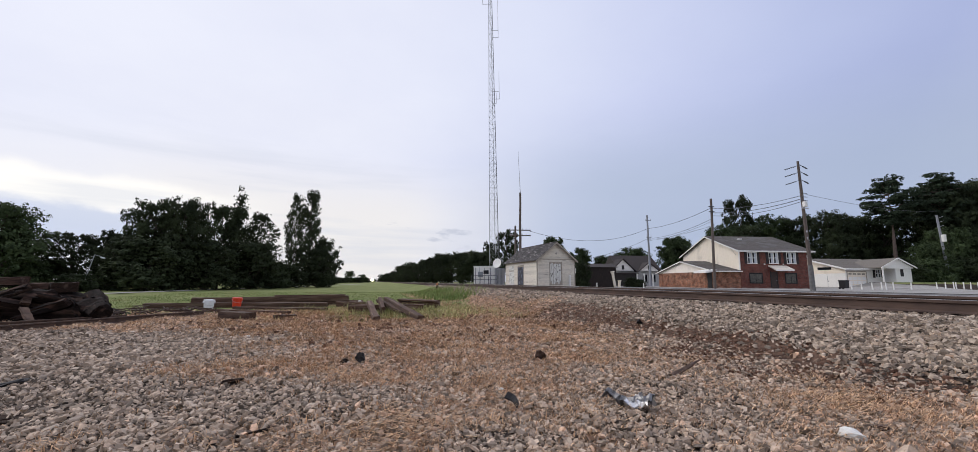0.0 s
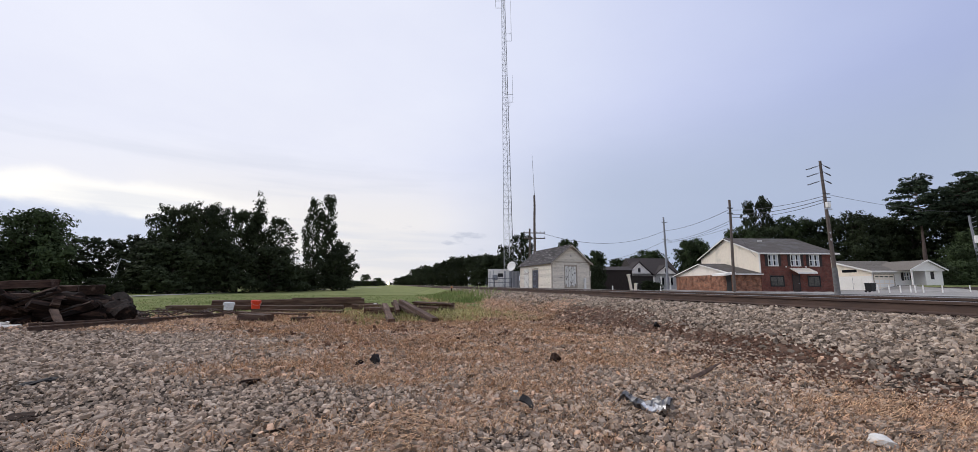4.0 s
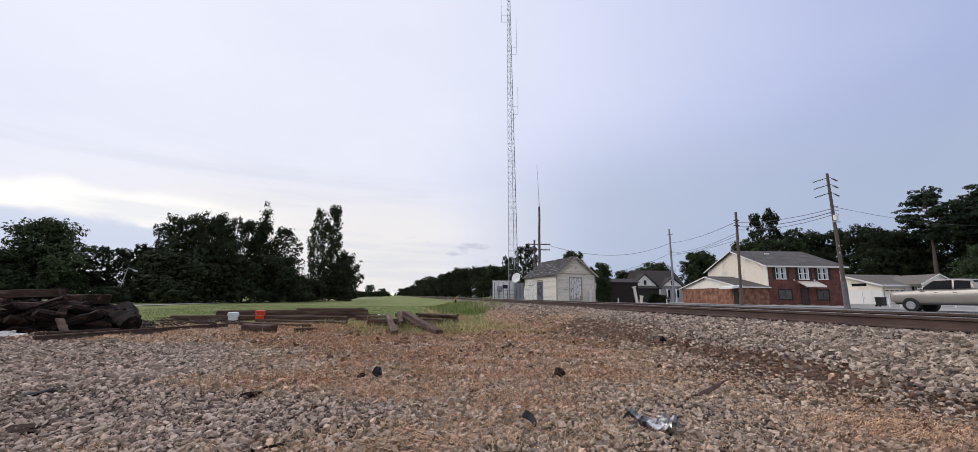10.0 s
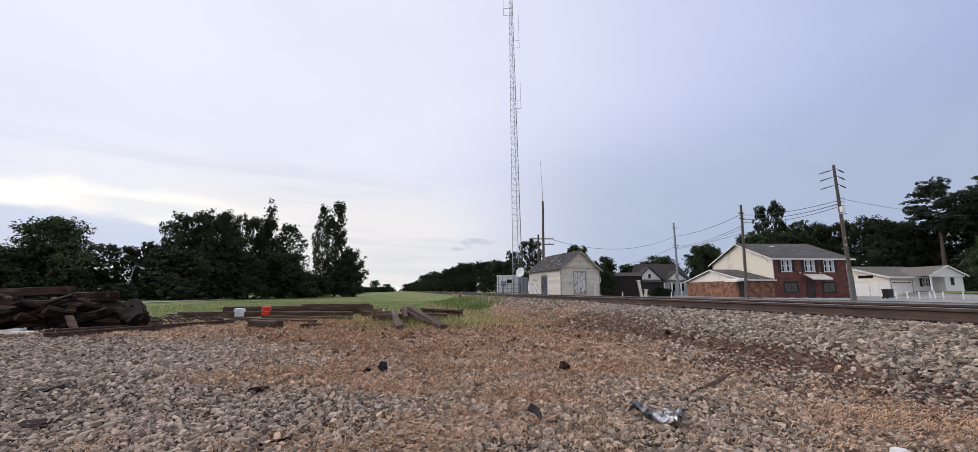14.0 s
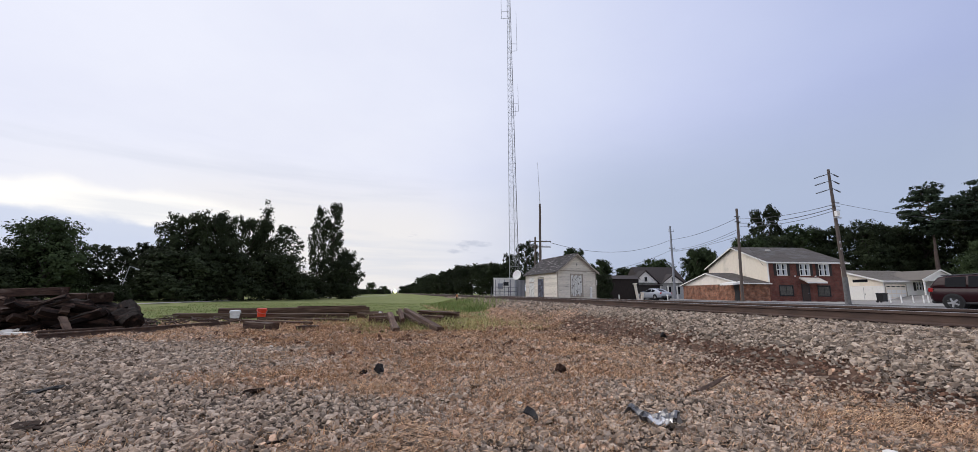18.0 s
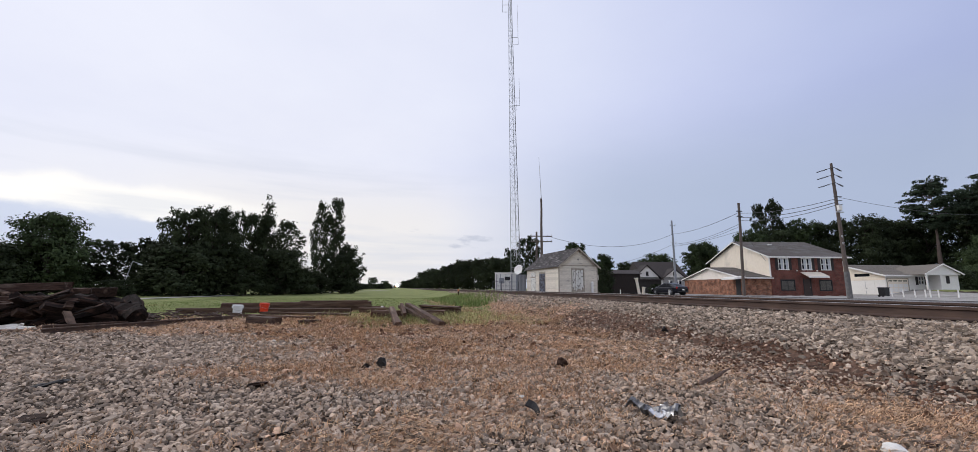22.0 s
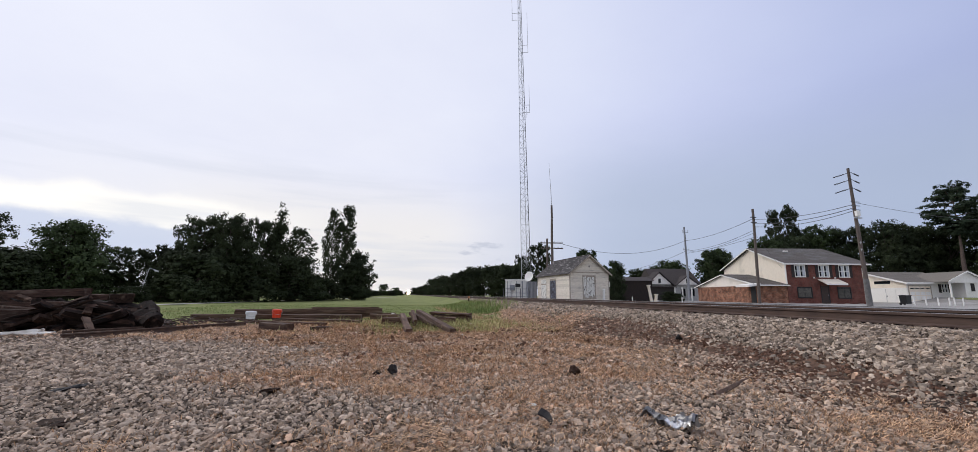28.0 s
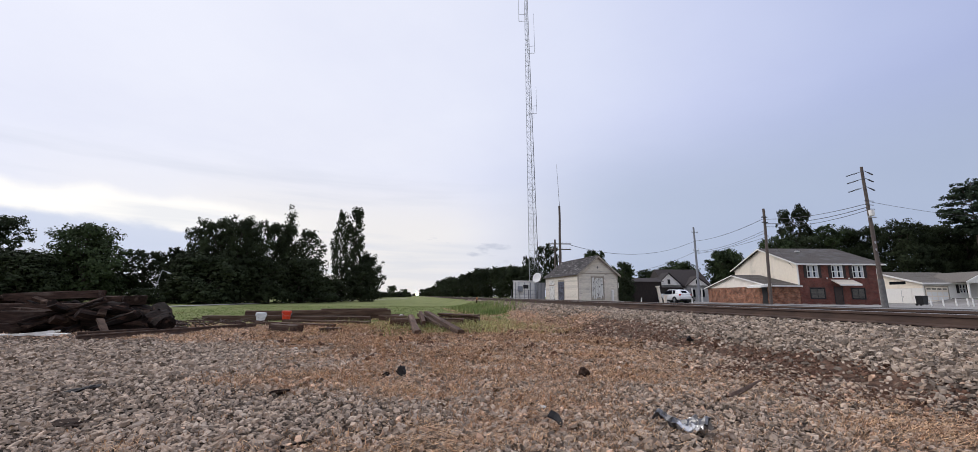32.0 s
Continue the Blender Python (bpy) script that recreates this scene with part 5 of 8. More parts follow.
def make_building():
    root = empty("brick_building", town(33.98, 49.6, 0.33), "two-storey red brick building with a cream gable and dark shutters", "building")
    W, D, E, A = 8.82, 13.3, 4.72, 7.15
    body = bmesh.new()
    prism(body, [(0.0, -0.4), (0.0, E), (D / 2, A), (D, E), (D, -0.4)], 0.02, W, plane="yz")
    part("wall", body, M["brick"], root, "red brick front wall")
    lap_siding(root, M["cream"], lambda y: E + (A - E) * (1 - abs(y - D / 2) / (D / 2)), 0, D, 2.35, 0.2, 0.0)
    part("corner_trim", boxbm(-0.06, -0.04, 2.3, 0.06, 0.1, E, bevel=0.01), M["white"], root)
    roof = part("roof", prismbm([(-0.45, E - 0.02), (D / 2, A + 0.1), (D + 0.45, E - 0.02), (D + 0.45, E - 0.1), (D / 2, A + 0.02), (-0.45, E - 0.1)], -0.35, W + 0.75, plane="yz"), M["shingle"], root)
    courses(roof, M["shingle"], -0.36, W + 0.76, -0.46, E - 0.015, D / 2, A + 0.12, 18)
    part("ridge_vent", boxbm(3.1, D / 2 - 2.1, A - 0.55, 3.7, D / 2 - 1.9, A - 0.38, bevel=0.02), M["white"], roof)
    part("fascia", boxbm(-0.4, -0.52, E - 0.15, W + 0.78, -0.46, E + 0.0, bevel=0.01), M["white"], root)
    part("soffit", boxbm(-0.36, -0.46, E - 0.14, W + 0.74, 0.0, E - 0.1), M["white"], root)
    for sgn in (0, 1):
        y0, y1 = (D / 2, -0.5) if sgn == 0 else (D / 2, D + 0.5)
        bm = bmesh.new()
        prism(bm, [(y0, A - 0.06), (y0, A + 0.08), (y1, E - 0.02), (y1, E - 0.16)], -0.42, -0.36, plane="yz")
        part("rake_board", bm, M["white"], root)
    for x0, x1 in ((1.06, 2.19), (3.84, 4.96), (6.17, 7.28)):
        sash(root, x0, 3.20, x1, 4.50)
    # ground floor: dark grilled windows, door and awning
    for x0, x1 in ((1.16, 2.74), (5.78, 7.2)):
        w = part("window", boxbm(x0, -0.02, 0.75, x1, -0.003, 1.93), M["dark_glass"], root, "dark ground-floor window with a grille")
        for a in ((x0 - 0.08, 0.68, x0 + 0.02, 2.0), (x1 - 0.02, 0.68, x1 + 0.08, 2.0), (x0 - 0.08, 1.9, x1 + 0.08, 2.0), (x0 - 0.08, 0.66, x1 + 0.08, 0.76)):
            part("frame", boxbm(a[0], -0.06, a[1], a[2], -0.021, a[3], bevel=0.008), M["black"], w)
        part("bar", boxbm((x0 + x1) / 2 - 0.02, -0.05, 0.76, (x0 + x1) / 2 + 0.02, -0.03, 1.9), M["black"], w)
        for k in range(9):
            part("blind_slat", boxbm(x0 + 0.06, -0.029, 0.80 + k * 0.118, x1 - 0.06, -0.0215, 0.895 + k * 0.118), M["dim_blind"], w)
    d = part("door", boxbm(3.9, -0.03, 0.02, 4.67, -0.003, 2.12, bevel=0.01), mat("brown_door", (0.05, 0.028, 0.022), (0.03, 0.018, 0.015), 0.5, 6), root, "dark brown entrance door")
    part("door_frame", boxbm(3.8, -0.05, 0, 3.9, -0.002, 2.2, bevel=0.008), M["black"], d)
    part("door_frame", boxbm(4.67, -0.05, 0, 4.77, -0.002, 2.2, bevel=0.008), M["black"], d)
    part("handle", tubebm((4.57, -0.03, 1.05), (4.57, -0.09, 1.05), 0.025, n=8), M["steel"], d)
    part("step", boxbm(3.62, -0.6, -0.15, 4.97, -0.005, 0.04, bevel=0.02), M["concrete"], root)
    bm = bmesh.new()
    prism(bm, [(-0.005, 2.92), (-1.25, 2.40), (-1.25, 2.28), (-1.2, 2.28), (-0.005, 2.80)], 3.62, 6.02, plane="yz")
    part("awning", bm, M["cream"], root, "cream metal awning over the door")
    part("awning_valance", boxbm(3.62, -1.27, 2.2, 6.02, -1.25, 2.36), M["white"], root)
    for x in (3.07, 5.52):
        l = part("wall_lamp", boxbm(x, -0.16, 2.98, x + 0.14, -0.004, 3.14, bevel=0.03), M["white"], root)
    part("side_box", boxbm(W - 0.02, 0.1, 3.65, W + 0.2, 0.75, 4.25, bevel=0.02), M["white"], root)
    for k in range(8):
        c = (-3.0 + k * 1.55)
        s = empty("parking_stop", town(33.6 + c, 49.0, 0.36), "short grey concrete wheel stop before the brick wall", "parking stop", "parking stops")
        part("block", boxbm(0, -0.08, -0.02, 0.55, 0.08, 0.14, bevel=0.03), M["mortar"], s)
    # low wing on the left of the main block
    an = empty("brick_annex", town(30.52, 49.6, 0.30), "low brick wing with a white gable and dark shingle roof", "annex")
    W2, D2, E2, A2 = 3.44, 14.6, 2.2, 3.65
    part("wall", prismbm([(0, -0.4), (0, E2), (D2, E2), (D2, -0.4)], 0.0, W2, plane="yz"), M["brick2"], an, "mottled orange brick wall")
    warm = mat("cream_white_siding", (0.89, 0.82, 0.73), (0.83, 0.76, 0.67), 0.7, 4, c3=(0.7, 0.64, 0.56), c3_scale=0.8, c3_at=(0.55, 0.75))
    lap_siding(an, warm, lambda y: E2 + (A2 - E2) * (1 - abs(y - D2 / 2) / (D2 / 2)), 0, D2, E2 - 0.05, 0.18, 0.0)
    part("gable", prismbm([(0, E2), (D2 / 2, A2), (D2, E2)], 0.01, W2, plane="yz"), warm, an)
    r2 = part("roof", prismbm([(-0.5, E2), (D2 / 2, A2 + 0.12), (D2 + 0.4, E2), (D2 + 0.4, E2 - 0.08), (D2 / 2, A2 + 0.03), (-0.5, E2 - 0.08)], -0.3, W2 - 0.005, plane="yz"), M["shingle"], an)
    courses(r2, M["shingle"], -0.31, W2 - 0.01, -0.52, E2 + 0.005, D2 / 2, A2 + 0.14, 16)
    part("fascia", boxbm(-0.33, -0.58, E2 - 0.11, W2 - 0.01, -0.52, E2 + 0.02, bevel=0.01), M["white"], an)
    for sgn in (0, 1):
        y0, y1 = (D2 / 2, -0.58) if sgn == 0 else (D2 / 2, D2 + 0.45)
        bm = bmesh.new()
        prism(bm, [(y0, A2 - 0.03), (y0, A2 + 0.1), (y1, E2), (y1, E2 - 0.13)], -0.36, -0.3, plane="yz")
        part("rake_board", bm, M["white"], an)
    part("door", boxbm(-0.03, 0.35, 0, -0.002, 1.35, 2.05, bevel=0.01), M["black"], an, "dark side door")
    bm = bmesh.new()
    prism(bm, [(-0.005, 2.12), (-1.3, 1.96), (-1.3, 2.2), (-0.005, 2.42)], -0.6, 2.2, plane="xz")
    part("canopy", bm, M["white"], an, "white flat canopy over the side door")


make_building()


def make_bungalow():
    root = empty("bungalow", town(53.85, 56.0, 0.33), "long white bungalow with a garage door and a gabled porch", "bungalow")
    W, D, E, A = 8.1, 12.4, 2.85, 4.45
    part("wall", prismbm([(0, -0.4), (0, E), (D / 2, A), (D, E), (D, -0.4)], 0, W, plane="yz"), M["white"], root)
    lap_siding(root, M["cream"], lambda y: E + (A - E) * (1 - abs(y - D / 2) / (D / 2)), 0, D, 2.2, 0.18, 0.0)
    roof = part("roof", prismbm([(-0.5, E), (D / 2, A + 0.12), (D + 0.4, E), (D + 0.4, E - 0.1), (D / 2, A + 0.02), (-0.5, E - 0.1)], -0.4, W + 0.4, plane="yz"), M["shingle"], root)
    bung_roof = mat("tan_shingle", (0.18, 0.16, 0.135), (0.135, 0.12, 0.10), 0.92, 10, bump=0.2, obj=0.12)
    courses(roof, bung_roof, -0.41, W + 0.41, -0.52, E + 0.01, D / 2, A + 0.14, 16)
    part("fascia", boxbm(-0.4, -0.58, E - 0.17, W + 0.4, -0.52, E + 0.03, bevel=0.01), M["white"], root)
    for y0, y1 in ((D / 2, -0.58), (D / 2, D + 0.45)):
        bm = bmesh.new()
        prism(bm, [(y0, A - 0.12), (y0, A + 0.1), (y1, E + 0.0), (y1, E - 0.22)], -0.46, -0.4, plane="yz")
        part("rake_board", bm, M["white"], root)
    g = part("garage_door", boxbm(0.25, -0.03, 0.0, 3.0, -0.003, 2.38), M["cream"], root, "cream panelled garage door with a row of lights")
    for r in range(4):
        for c in range(4):
            x, z = 0.32 + c * 0.67, 0.06 + r * 0.58
            if r == 3:
                part("light", boxbm(x + 0.06, -0.045, z + 0.22, x + 0.55, -0.031, z + 0.36), M["dark_glass"], g)
            else:
                part("panel", boxbm(x, -0.055, z, x + 0.58, -0.031, z + 0.46, bevel=0.012), M["white"], g)
    part("door_frame", boxbm(0.13, -0.05, 0, 0.25, -0.002, 2.5, bevel=0.008), M["shed_trim"], g)
    part("door_frame", boxbm(0.25, -0.05, 2.38, 3.0, -0.002, 2.5, bevel=0.008), M["shed_trim"], g)
    part("door_frame", boxbm(3.0, -0.05, 0, 3.12, -0.002, 2.5, bevel=0.008), M["shed_trim"], g)
    sash(root, 4.5, 1.65, 5.2, 2.7, shutters=True)
    # side lean-to with a plain double door
    side = part("side_door", boxbm(-0.04, 1.6, 0, -0.005, 4.4, 2.1, bevel=0.01), M["white"], root, "plain white double door")
    part("seam", boxbm(-0.05, 2.98, 0.05, -0.041, 3.02, 2.05), M["pole_grey"], side)
    part("handle", boxbm(-0.08, 2.8, 1.0, -0.041, 2.86, 1.15), M["dark_steel"], side)
    part("side_window", boxbm(-0.03, 2.2, 2.75, -0.004, 4.6, 3.15), M["dark_glass"], root)
    # porch gable
    px0, px1, pe, pa = 3.35, 7.9, 3.05, 4.3
    part("porch_floor", boxbm(px0, -2.2, 0.0, px1, -0.005, 0.95, bevel=0.03), M["concrete"], root)
    pm = (px0 + px1) / 2
    part("porch_gable", prismbm([(px0 + 0.1, pe), (pm, pa - 0.08), (px1 - 0.1, pe)], -2.1, -2.0), M["white"], root)
    pr = part("porch_roof", prismbm([(px0 - 0.3, pe - 0.08), (pm, pa), (px1 + 0.3, pe - 0.08), (px1 + 0.3, pe - 0.16), (pm, pa - 0.1), (px0 - 0.3, pe - 0.16)], -2.3, 3.4), bung_roof, root)
    for a, b in ((px0 - 0.32, pm), (px1 + 0.32, pm)):
        bm = bmesh.new()
        prism(bm, [(a, pe - 0.24), (a, pe - 0.05), (b, pa + 0.03), (b, pa - 0.16)], -2.36, -2.30)
        part("rake_board", bm, M["white"], root)
    part("porch_beam", boxbm(px0, -2.12, pe - 0.22, px1, -1.98, pe), M["white"], root)
    for x in (px0 + 0.12, px0 + 1.95):
        part("post", boxbm(x - 0.08, -2.13, 0.95, x + 0.08, -1.97, pe - 0.2, bevel=0.01), M["white"], root)
    part("front_room", boxbm(px0 + 2.1, -1.9, 0.95, px1 - 0.1, -0.02, pe - 0.2), M["white"], root)
    part("front_shutter", boxbm(6.15, -1.94, 1.75, 6.6, -1.905, 2.75), M["shutter"], root)
    # bin and posts on the lot
    b = empty("wheelie_bin", town(43.9, 46.0, 0.40, 8), "black plastic wheeled bin on the lot", "bin")
    bm = bmesh.new()
    prism(bm, [(-0.26, 0.12), (0.26, 0.12), (0.34, 0.98), (-0.34, 0.98)], -0.34, 0.34)
    part("body", bm, M["black"], b)
    part("lid", boxbm(-0.37, -0.4, 0.98, 0.37, 0.4, 1.05, bevel=0.03), M["black"], b)
    for x in (-0.24, 0.24):
        part("wheel", tubebm((x - 0.04, 0.34, 0.12), (x + 0.04, 0.34, 0.12), 0.12, n=12), M["tyre"], b)
    for a, lean in ((42.85, 3), (44.05, 5), (45.3, 6), (46.42, 5), (46.92, 3), (47.8, 3), (49.9, -2), (57.2, 4), (58.3, -5), (59.4, 5), (59.7, 2), (60.7, 2), (61.6, -2), (62.6, 2)):
        d = 44.0 if a < 52 else 47.5
        p = RGT * a + FWD * d
        e = empty("bollard", pose(p.x, p.y, float(ground_z(p.x, p.y)) + 0.02, 0, -0.5 * lean, -13), "short white painted post at the edge of the lot", "bollard", "white posts")
        part("post", tubebm((0, 0, -0.1), (0, 0, 0.86), 0.06, 0.055, n=12), M["white"], e)


make_bungalow()


def make_cottage():
    root = empty("cottage", town(26.4, 75, 0.3), "small white cottage with twin gables and a dark roof", "cottage")
    part("wall", boxbm(0.2, 0, -0.3, 9.5, 5, 2.9), mat("grey_siding", (0.46, 0.46, 0.45), (0.36, 0.36, 0.36), 0.7, 3), root)
    roofm = mat("dark_roof", (0.052, 0.042, 0.038), (0.032, 0.026, 0.024), 0.9, 8, obj=0.15)
    bm = bmesh.new()
    prism(bm, [(-0.4, 2.9), (4.5, 6.0), (9.4, 2.9)], 1.6, 9.8, plane="yz")
    r = part("roof", bm, roofm, root)
    for x0, x1, top in ((0.2, 4.4, 4.9), (5.4, 9.0, 4.3)):
        xm = (x0 + x1) / 2
        part("gable", prismbm([(x0, 2.9), (xm, top), (x1, 2.9)], -0.6, -0.4), M["white"], root)
        part("gable_roof", prismbm([(x0 - 0.4, 2.75), (xm, top + 0.25), (x1 + 0.4, 2.75), (x1 + 0.4, 2.62), (xm, top + 0.05), (x0 - 0.4, 2.62)], -0.9, 4.0), roofm, root)
        part("attic_window", boxbm(xm - 0.22, -0.64, 3.1, xm + 0.22, -0.6, 3.9), M["black"], root)
    part("porch_roof", boxbm(-0.2, -2.2, 2.35, 4.6, -0.4, 2.5), roofm, root)
    for x in (0.1, 4.3, 5.6, 7.2, 8.8):
        part("porch_post", boxbm(x - 0.09, -2.1, -0.3, x + 0.09, -1.9, 2.35), M["white"], root)
    # dark panel added in place of the shade below the left gable
    part("porch_screen", boxbm(0.05, -1.88, -0.3, 4.45, -1.84, 2.34), mat("porch_screen", (0.03, 0.026, 0.023), (0.018, 0.016, 0.015), 0.8, 4), root, "dark panel standing in for the shade under the porch")
    for x in (1.2, 2.9, 6.2, 7.8):
        part("window", boxbm(x, -0.03, 0.9, x + 0.8, -0.003, 2.2), M["dark_glass"], root)
    # pinkish concrete stubs by the street, and a dark fence behind
    for a, d, lean in ((19.15, 52.5, -9), (19.75, 52.8, 6)):
        p = RGT * a + FWD * d
        e = empty("gate_pier", pose(p.x, p.y, 0.35, 0, lean, -13), "leaning pale pier beside the street", "gate pier")
        part("pier", boxbm(-0.14, -0.14, -0.1, 0.14, 0.14, 2.0 if lean < 0 else 0.9, bevel=0.02), M["cream"], e)
        part("cap", boxbm(-0.22, -0.22, 2.0 if lean < 0 else 0.9, 0.22, 0.22, 2.12 if lean < 0 else 0.98, bevel=0.02), M["cream"], e)
    f = empty("dark_barn", town(16.0, 56, 0.3), "low dark shed among the bushes", "barn")
    part("wall", boxbm(0.6, 0, -0.3, 4.6, 5, 2.8), mat("dark_boards", (0.035, 0.025, 0.021), (0.018, 0.014, 0.013), 0.9, 3, stretch=(6, 6, 0.6), bump=0.3), f)
    part("roof", prismbm([(-0.2, 2.8), (2.6, 3.4), (5.4, 2.8)], 0.3, 4.9, plane="yz"), roofm, f)
    for a in (11.5, 15.0, 20.5):
        p = RGT * a + FWD * 47
        e = empty("marker_post", pose(p.x, p.y, 0.38, 0, 0, 0), "small white marker by the street", "marker post", "white markers")
        part("post", tubebm((0, 0, -0.1), (0, 0, 0.62), 0.06, 0.05, n=8), M["white"], e)


make_cottage()


# ---- trees ----
def crown_width(mode, u, R):
    """Radius of a crown at the share u of its height."""
    if mode == "round":
        return R * math.sin(math.pi * (0.13 + 0.77 * u)) ** 0.6
    if mode == "oval":
        return R * math.sin(math.pi * (0.15 + 0.79 * u)) ** 0.8
    if mode == "tall":
        return R * (1.0 - 0.8 * u)
    if mode == "bush":
        return R * math.sqrt(max(0.05, 1 - 0.85 * u * u))
    return R * (0.62 + 0.38 * math.sin(math.pi * min(1, u * 1.2))) * (1 - 0.35 * max(0, u - 0.7) / 0.3)


def tree_mesh(seed, H, R, bole, n_leaf, leaf, mode, n_limb, fill, puff):
    """Limbs from the trunk out to an uneven crown; sprays of leaves in puffs along them. Returns leaf points, faces and the limbs."""
    rng = np.random.default_rng(seed)
    limbs, cen, rad = [], [], []
    for i in range(n_limb):
        u = (i + rng.uniform(0.1, 0.9)) / n_limb
        a = i * 2.4 + rng.uniform(-0.6, 0.6)
        pr = R * puff * rng.uniform(0.75, 1.3) * (1.0 if mode != "tall" else 1.15 - 0.55 * u)
        r = max(0.0, crown_width(mode, u, R) * rng.uniform(0.72, 1.08) - pr * 0.6)
        z = min(bole + (H - bole) * u, H - pr * (0.8 if mode != "pine" else 0.25))
        end = np.array((r * math.cos(a), r * math.sin(a), max(z, pr * 0.7)))
        rise = 0.1 if mode == "pine" else rng.uniform(0.5, 1.1)
        st = np.array((0.0, 0.0, max(bole * 0.75, min(end[2] - rise * r, H * 0.82))))
        limbs.append((st, end))
        steps = (1.0, 0.68, 0.4) if mode == "pine" else (1.0, 0.62)
        for w in steps:
            p = st + (end - st) * w + np.array((0, 0, 0.12 * r * w * (1 - w) * 4 * (0 if mode == "pine" else 1)))
            cen.append(p + rng.normal(0, 0.12, 3) * pr)
            rad.append(pr * (0.7 + 0.3 * w))
    for i in range(int(n_limb * fill)):
        u = rng.uniform(0.0, 0.85)
        a, r = rng.uniform(0, math.tau), crown_width(mode, u, R) * 0.62 * math.sqrt(rng.random())
        cen.append((r * math.cos(a), r * math.sin(a), bole + (H - bole) * u))
        rad.append(R * puff * rng.uniform(0.9, 1.3))
    cen, rad = np.array(cen), np.array(rad)
    squash = 0.46 if mode == "pine" else (1.2 if mode in ("tall", "oval") else 0.85)
    # small sprays on the skins of the puffs
    n_tuft = len(cen) * 22
    own = rng.choice(len(cen), n_tuft, p=rad ** 2 / (rad ** 2).sum())
    d = rng.normal(size=(n_tuft, 3))
    d /= np.linalg.norm(d, axis=1, keepdims=True)
    d[:, 2] = np.where(rng.random(n_tuft) < 0.55, np.abs(d[:, 2]), d[:, 2])
    tuft = cen[own] + d * (rad[own] * rng.uniform(0.35, 1.0, n_tuft) ** 0.7)[:, None] * np.array([1, 1, squash])
    size = rad[own] * rng.uniform(0.18, 0.36, n_tuft)
    pick = rng.choice(n_tuft, n_leaf, p=size ** 2 / (size ** 2).sum())
    off = rng.normal(size=(n_leaf, 3))
    off *= (rng.random(n_leaf) ** 0.5 / np.linalg.norm(off, axis=1))[:, None]
    c = tuft[pick] + off * size[pick][:, None] * np.array([1, 1, 0.75 if mode != "pine" else 0.5])
    # each leaf faces roughly outwards from its puff
    nrm = d[pick] * 0.8 + off * 0.5 + rng.normal(0, 0.42, (n_leaf, 3)) + np.array((0, 0, 0.25))
    nrm /= np.linalg.norm(nrm, axis=1, keepdims=True)
    t1 = np.cross(nrm, rng.normal(size=(n_leaf, 3)))
    t1 /= np.linalg.norm(t1, axis=1, keepdims=True)
    t2 = np.cross(nrm, t1)
    s = leaf * rng.uniform(0.55, 1.3, n_leaf)
    q = np.array([(-0.55, -0.2), (0.1, -0.45), (0.6, 0.1), (0.0, 0.45)])[None] * (1 + rng.uniform(-0.3, 0.3, (n_leaf, 4, 1)))
    v = (t1[:, None] * q[..., :1] + t2[:, None] * q[..., 1:]) * s[:, None, None] + c[:, None]
    v[..., 2] = np.maximum(v[..., 2], 0.05)
    return v.reshape(-1, 3), np.arange(n_leaf * 4).reshape(-1, 4), limbs


def make_tree(name, seed, H, R, bole, n_leaf, leaf, material, label, mode="round", n_limb=26, fill=0.8, puff=0.26, trunk=0.22, barkm=None):
    v, f, limbs = tree_mesh(seed, H, R, bole, n_leaf, leaf, mode, n_limb, fill, puff)
    root = empty(name, pose(0, 0, 0), label, "tree" if mode != "bush" else "bush", "trees")
    raw("crown", v, f, material, root)
    rng = random.Random(seed)
    bm = bmesh.new()
    top = Vector((rng.uniform(-0.2, 0.2), rng.uniform(-0.2, 0.2), H * 0.86))
    pts = [Vector((0, 0, -0.4)), Vector((0.06, 0, bole * 0.6)), top * 0.55 + Vector((0.1, -0.05, 0)), top]
    for k in range(3):
        tube(bm, pts[k], pts[k + 1], trunk * (1.15 - 0.33 * k), trunk * (0.82 - 0.33 * k), n=9)
    for st, end in limbs:
        st, end = Vector(st), Vector(end)
        mid = st.lerp(end, 0.5) + Vector((0, 0, 0.1 * R * rng.uniform(0.0, 0.6)))
        tube(bm, st, mid, trunk * 0.34, trunk * 0.2, n=5)
        tube(bm, mid, end, trunk * 0.2, trunk * 0.06, n=5)
    part("trunk", bm, barkm or M["bark"], root)
    return root


def place(root, x, y, z, turn, s=1.0, sz=None):
    """Sets the first tree down where it grows; later ones are copies."""
    return Matrix.Translation((x, y, z)) @ Matrix.Rotation(turn, 4, "Z") @ Matrix.Diagonal((s, s, sz or s, 1))


def put_tree(proto, used, x, y, z, h, r, H0, R0, turn):
    m = place(proto, x, y, z, turn, r / R0, h / H0)
    if proto.name not in used:
        used.add(proto.name)
        proto.matrix_basis = m
        return proto
    loc, rot, sca = m.decompose()
    ob = copy_thing(proto, Matrix.LocRotScale(loc, rot, None))
    ob.scale = sca
    return ob


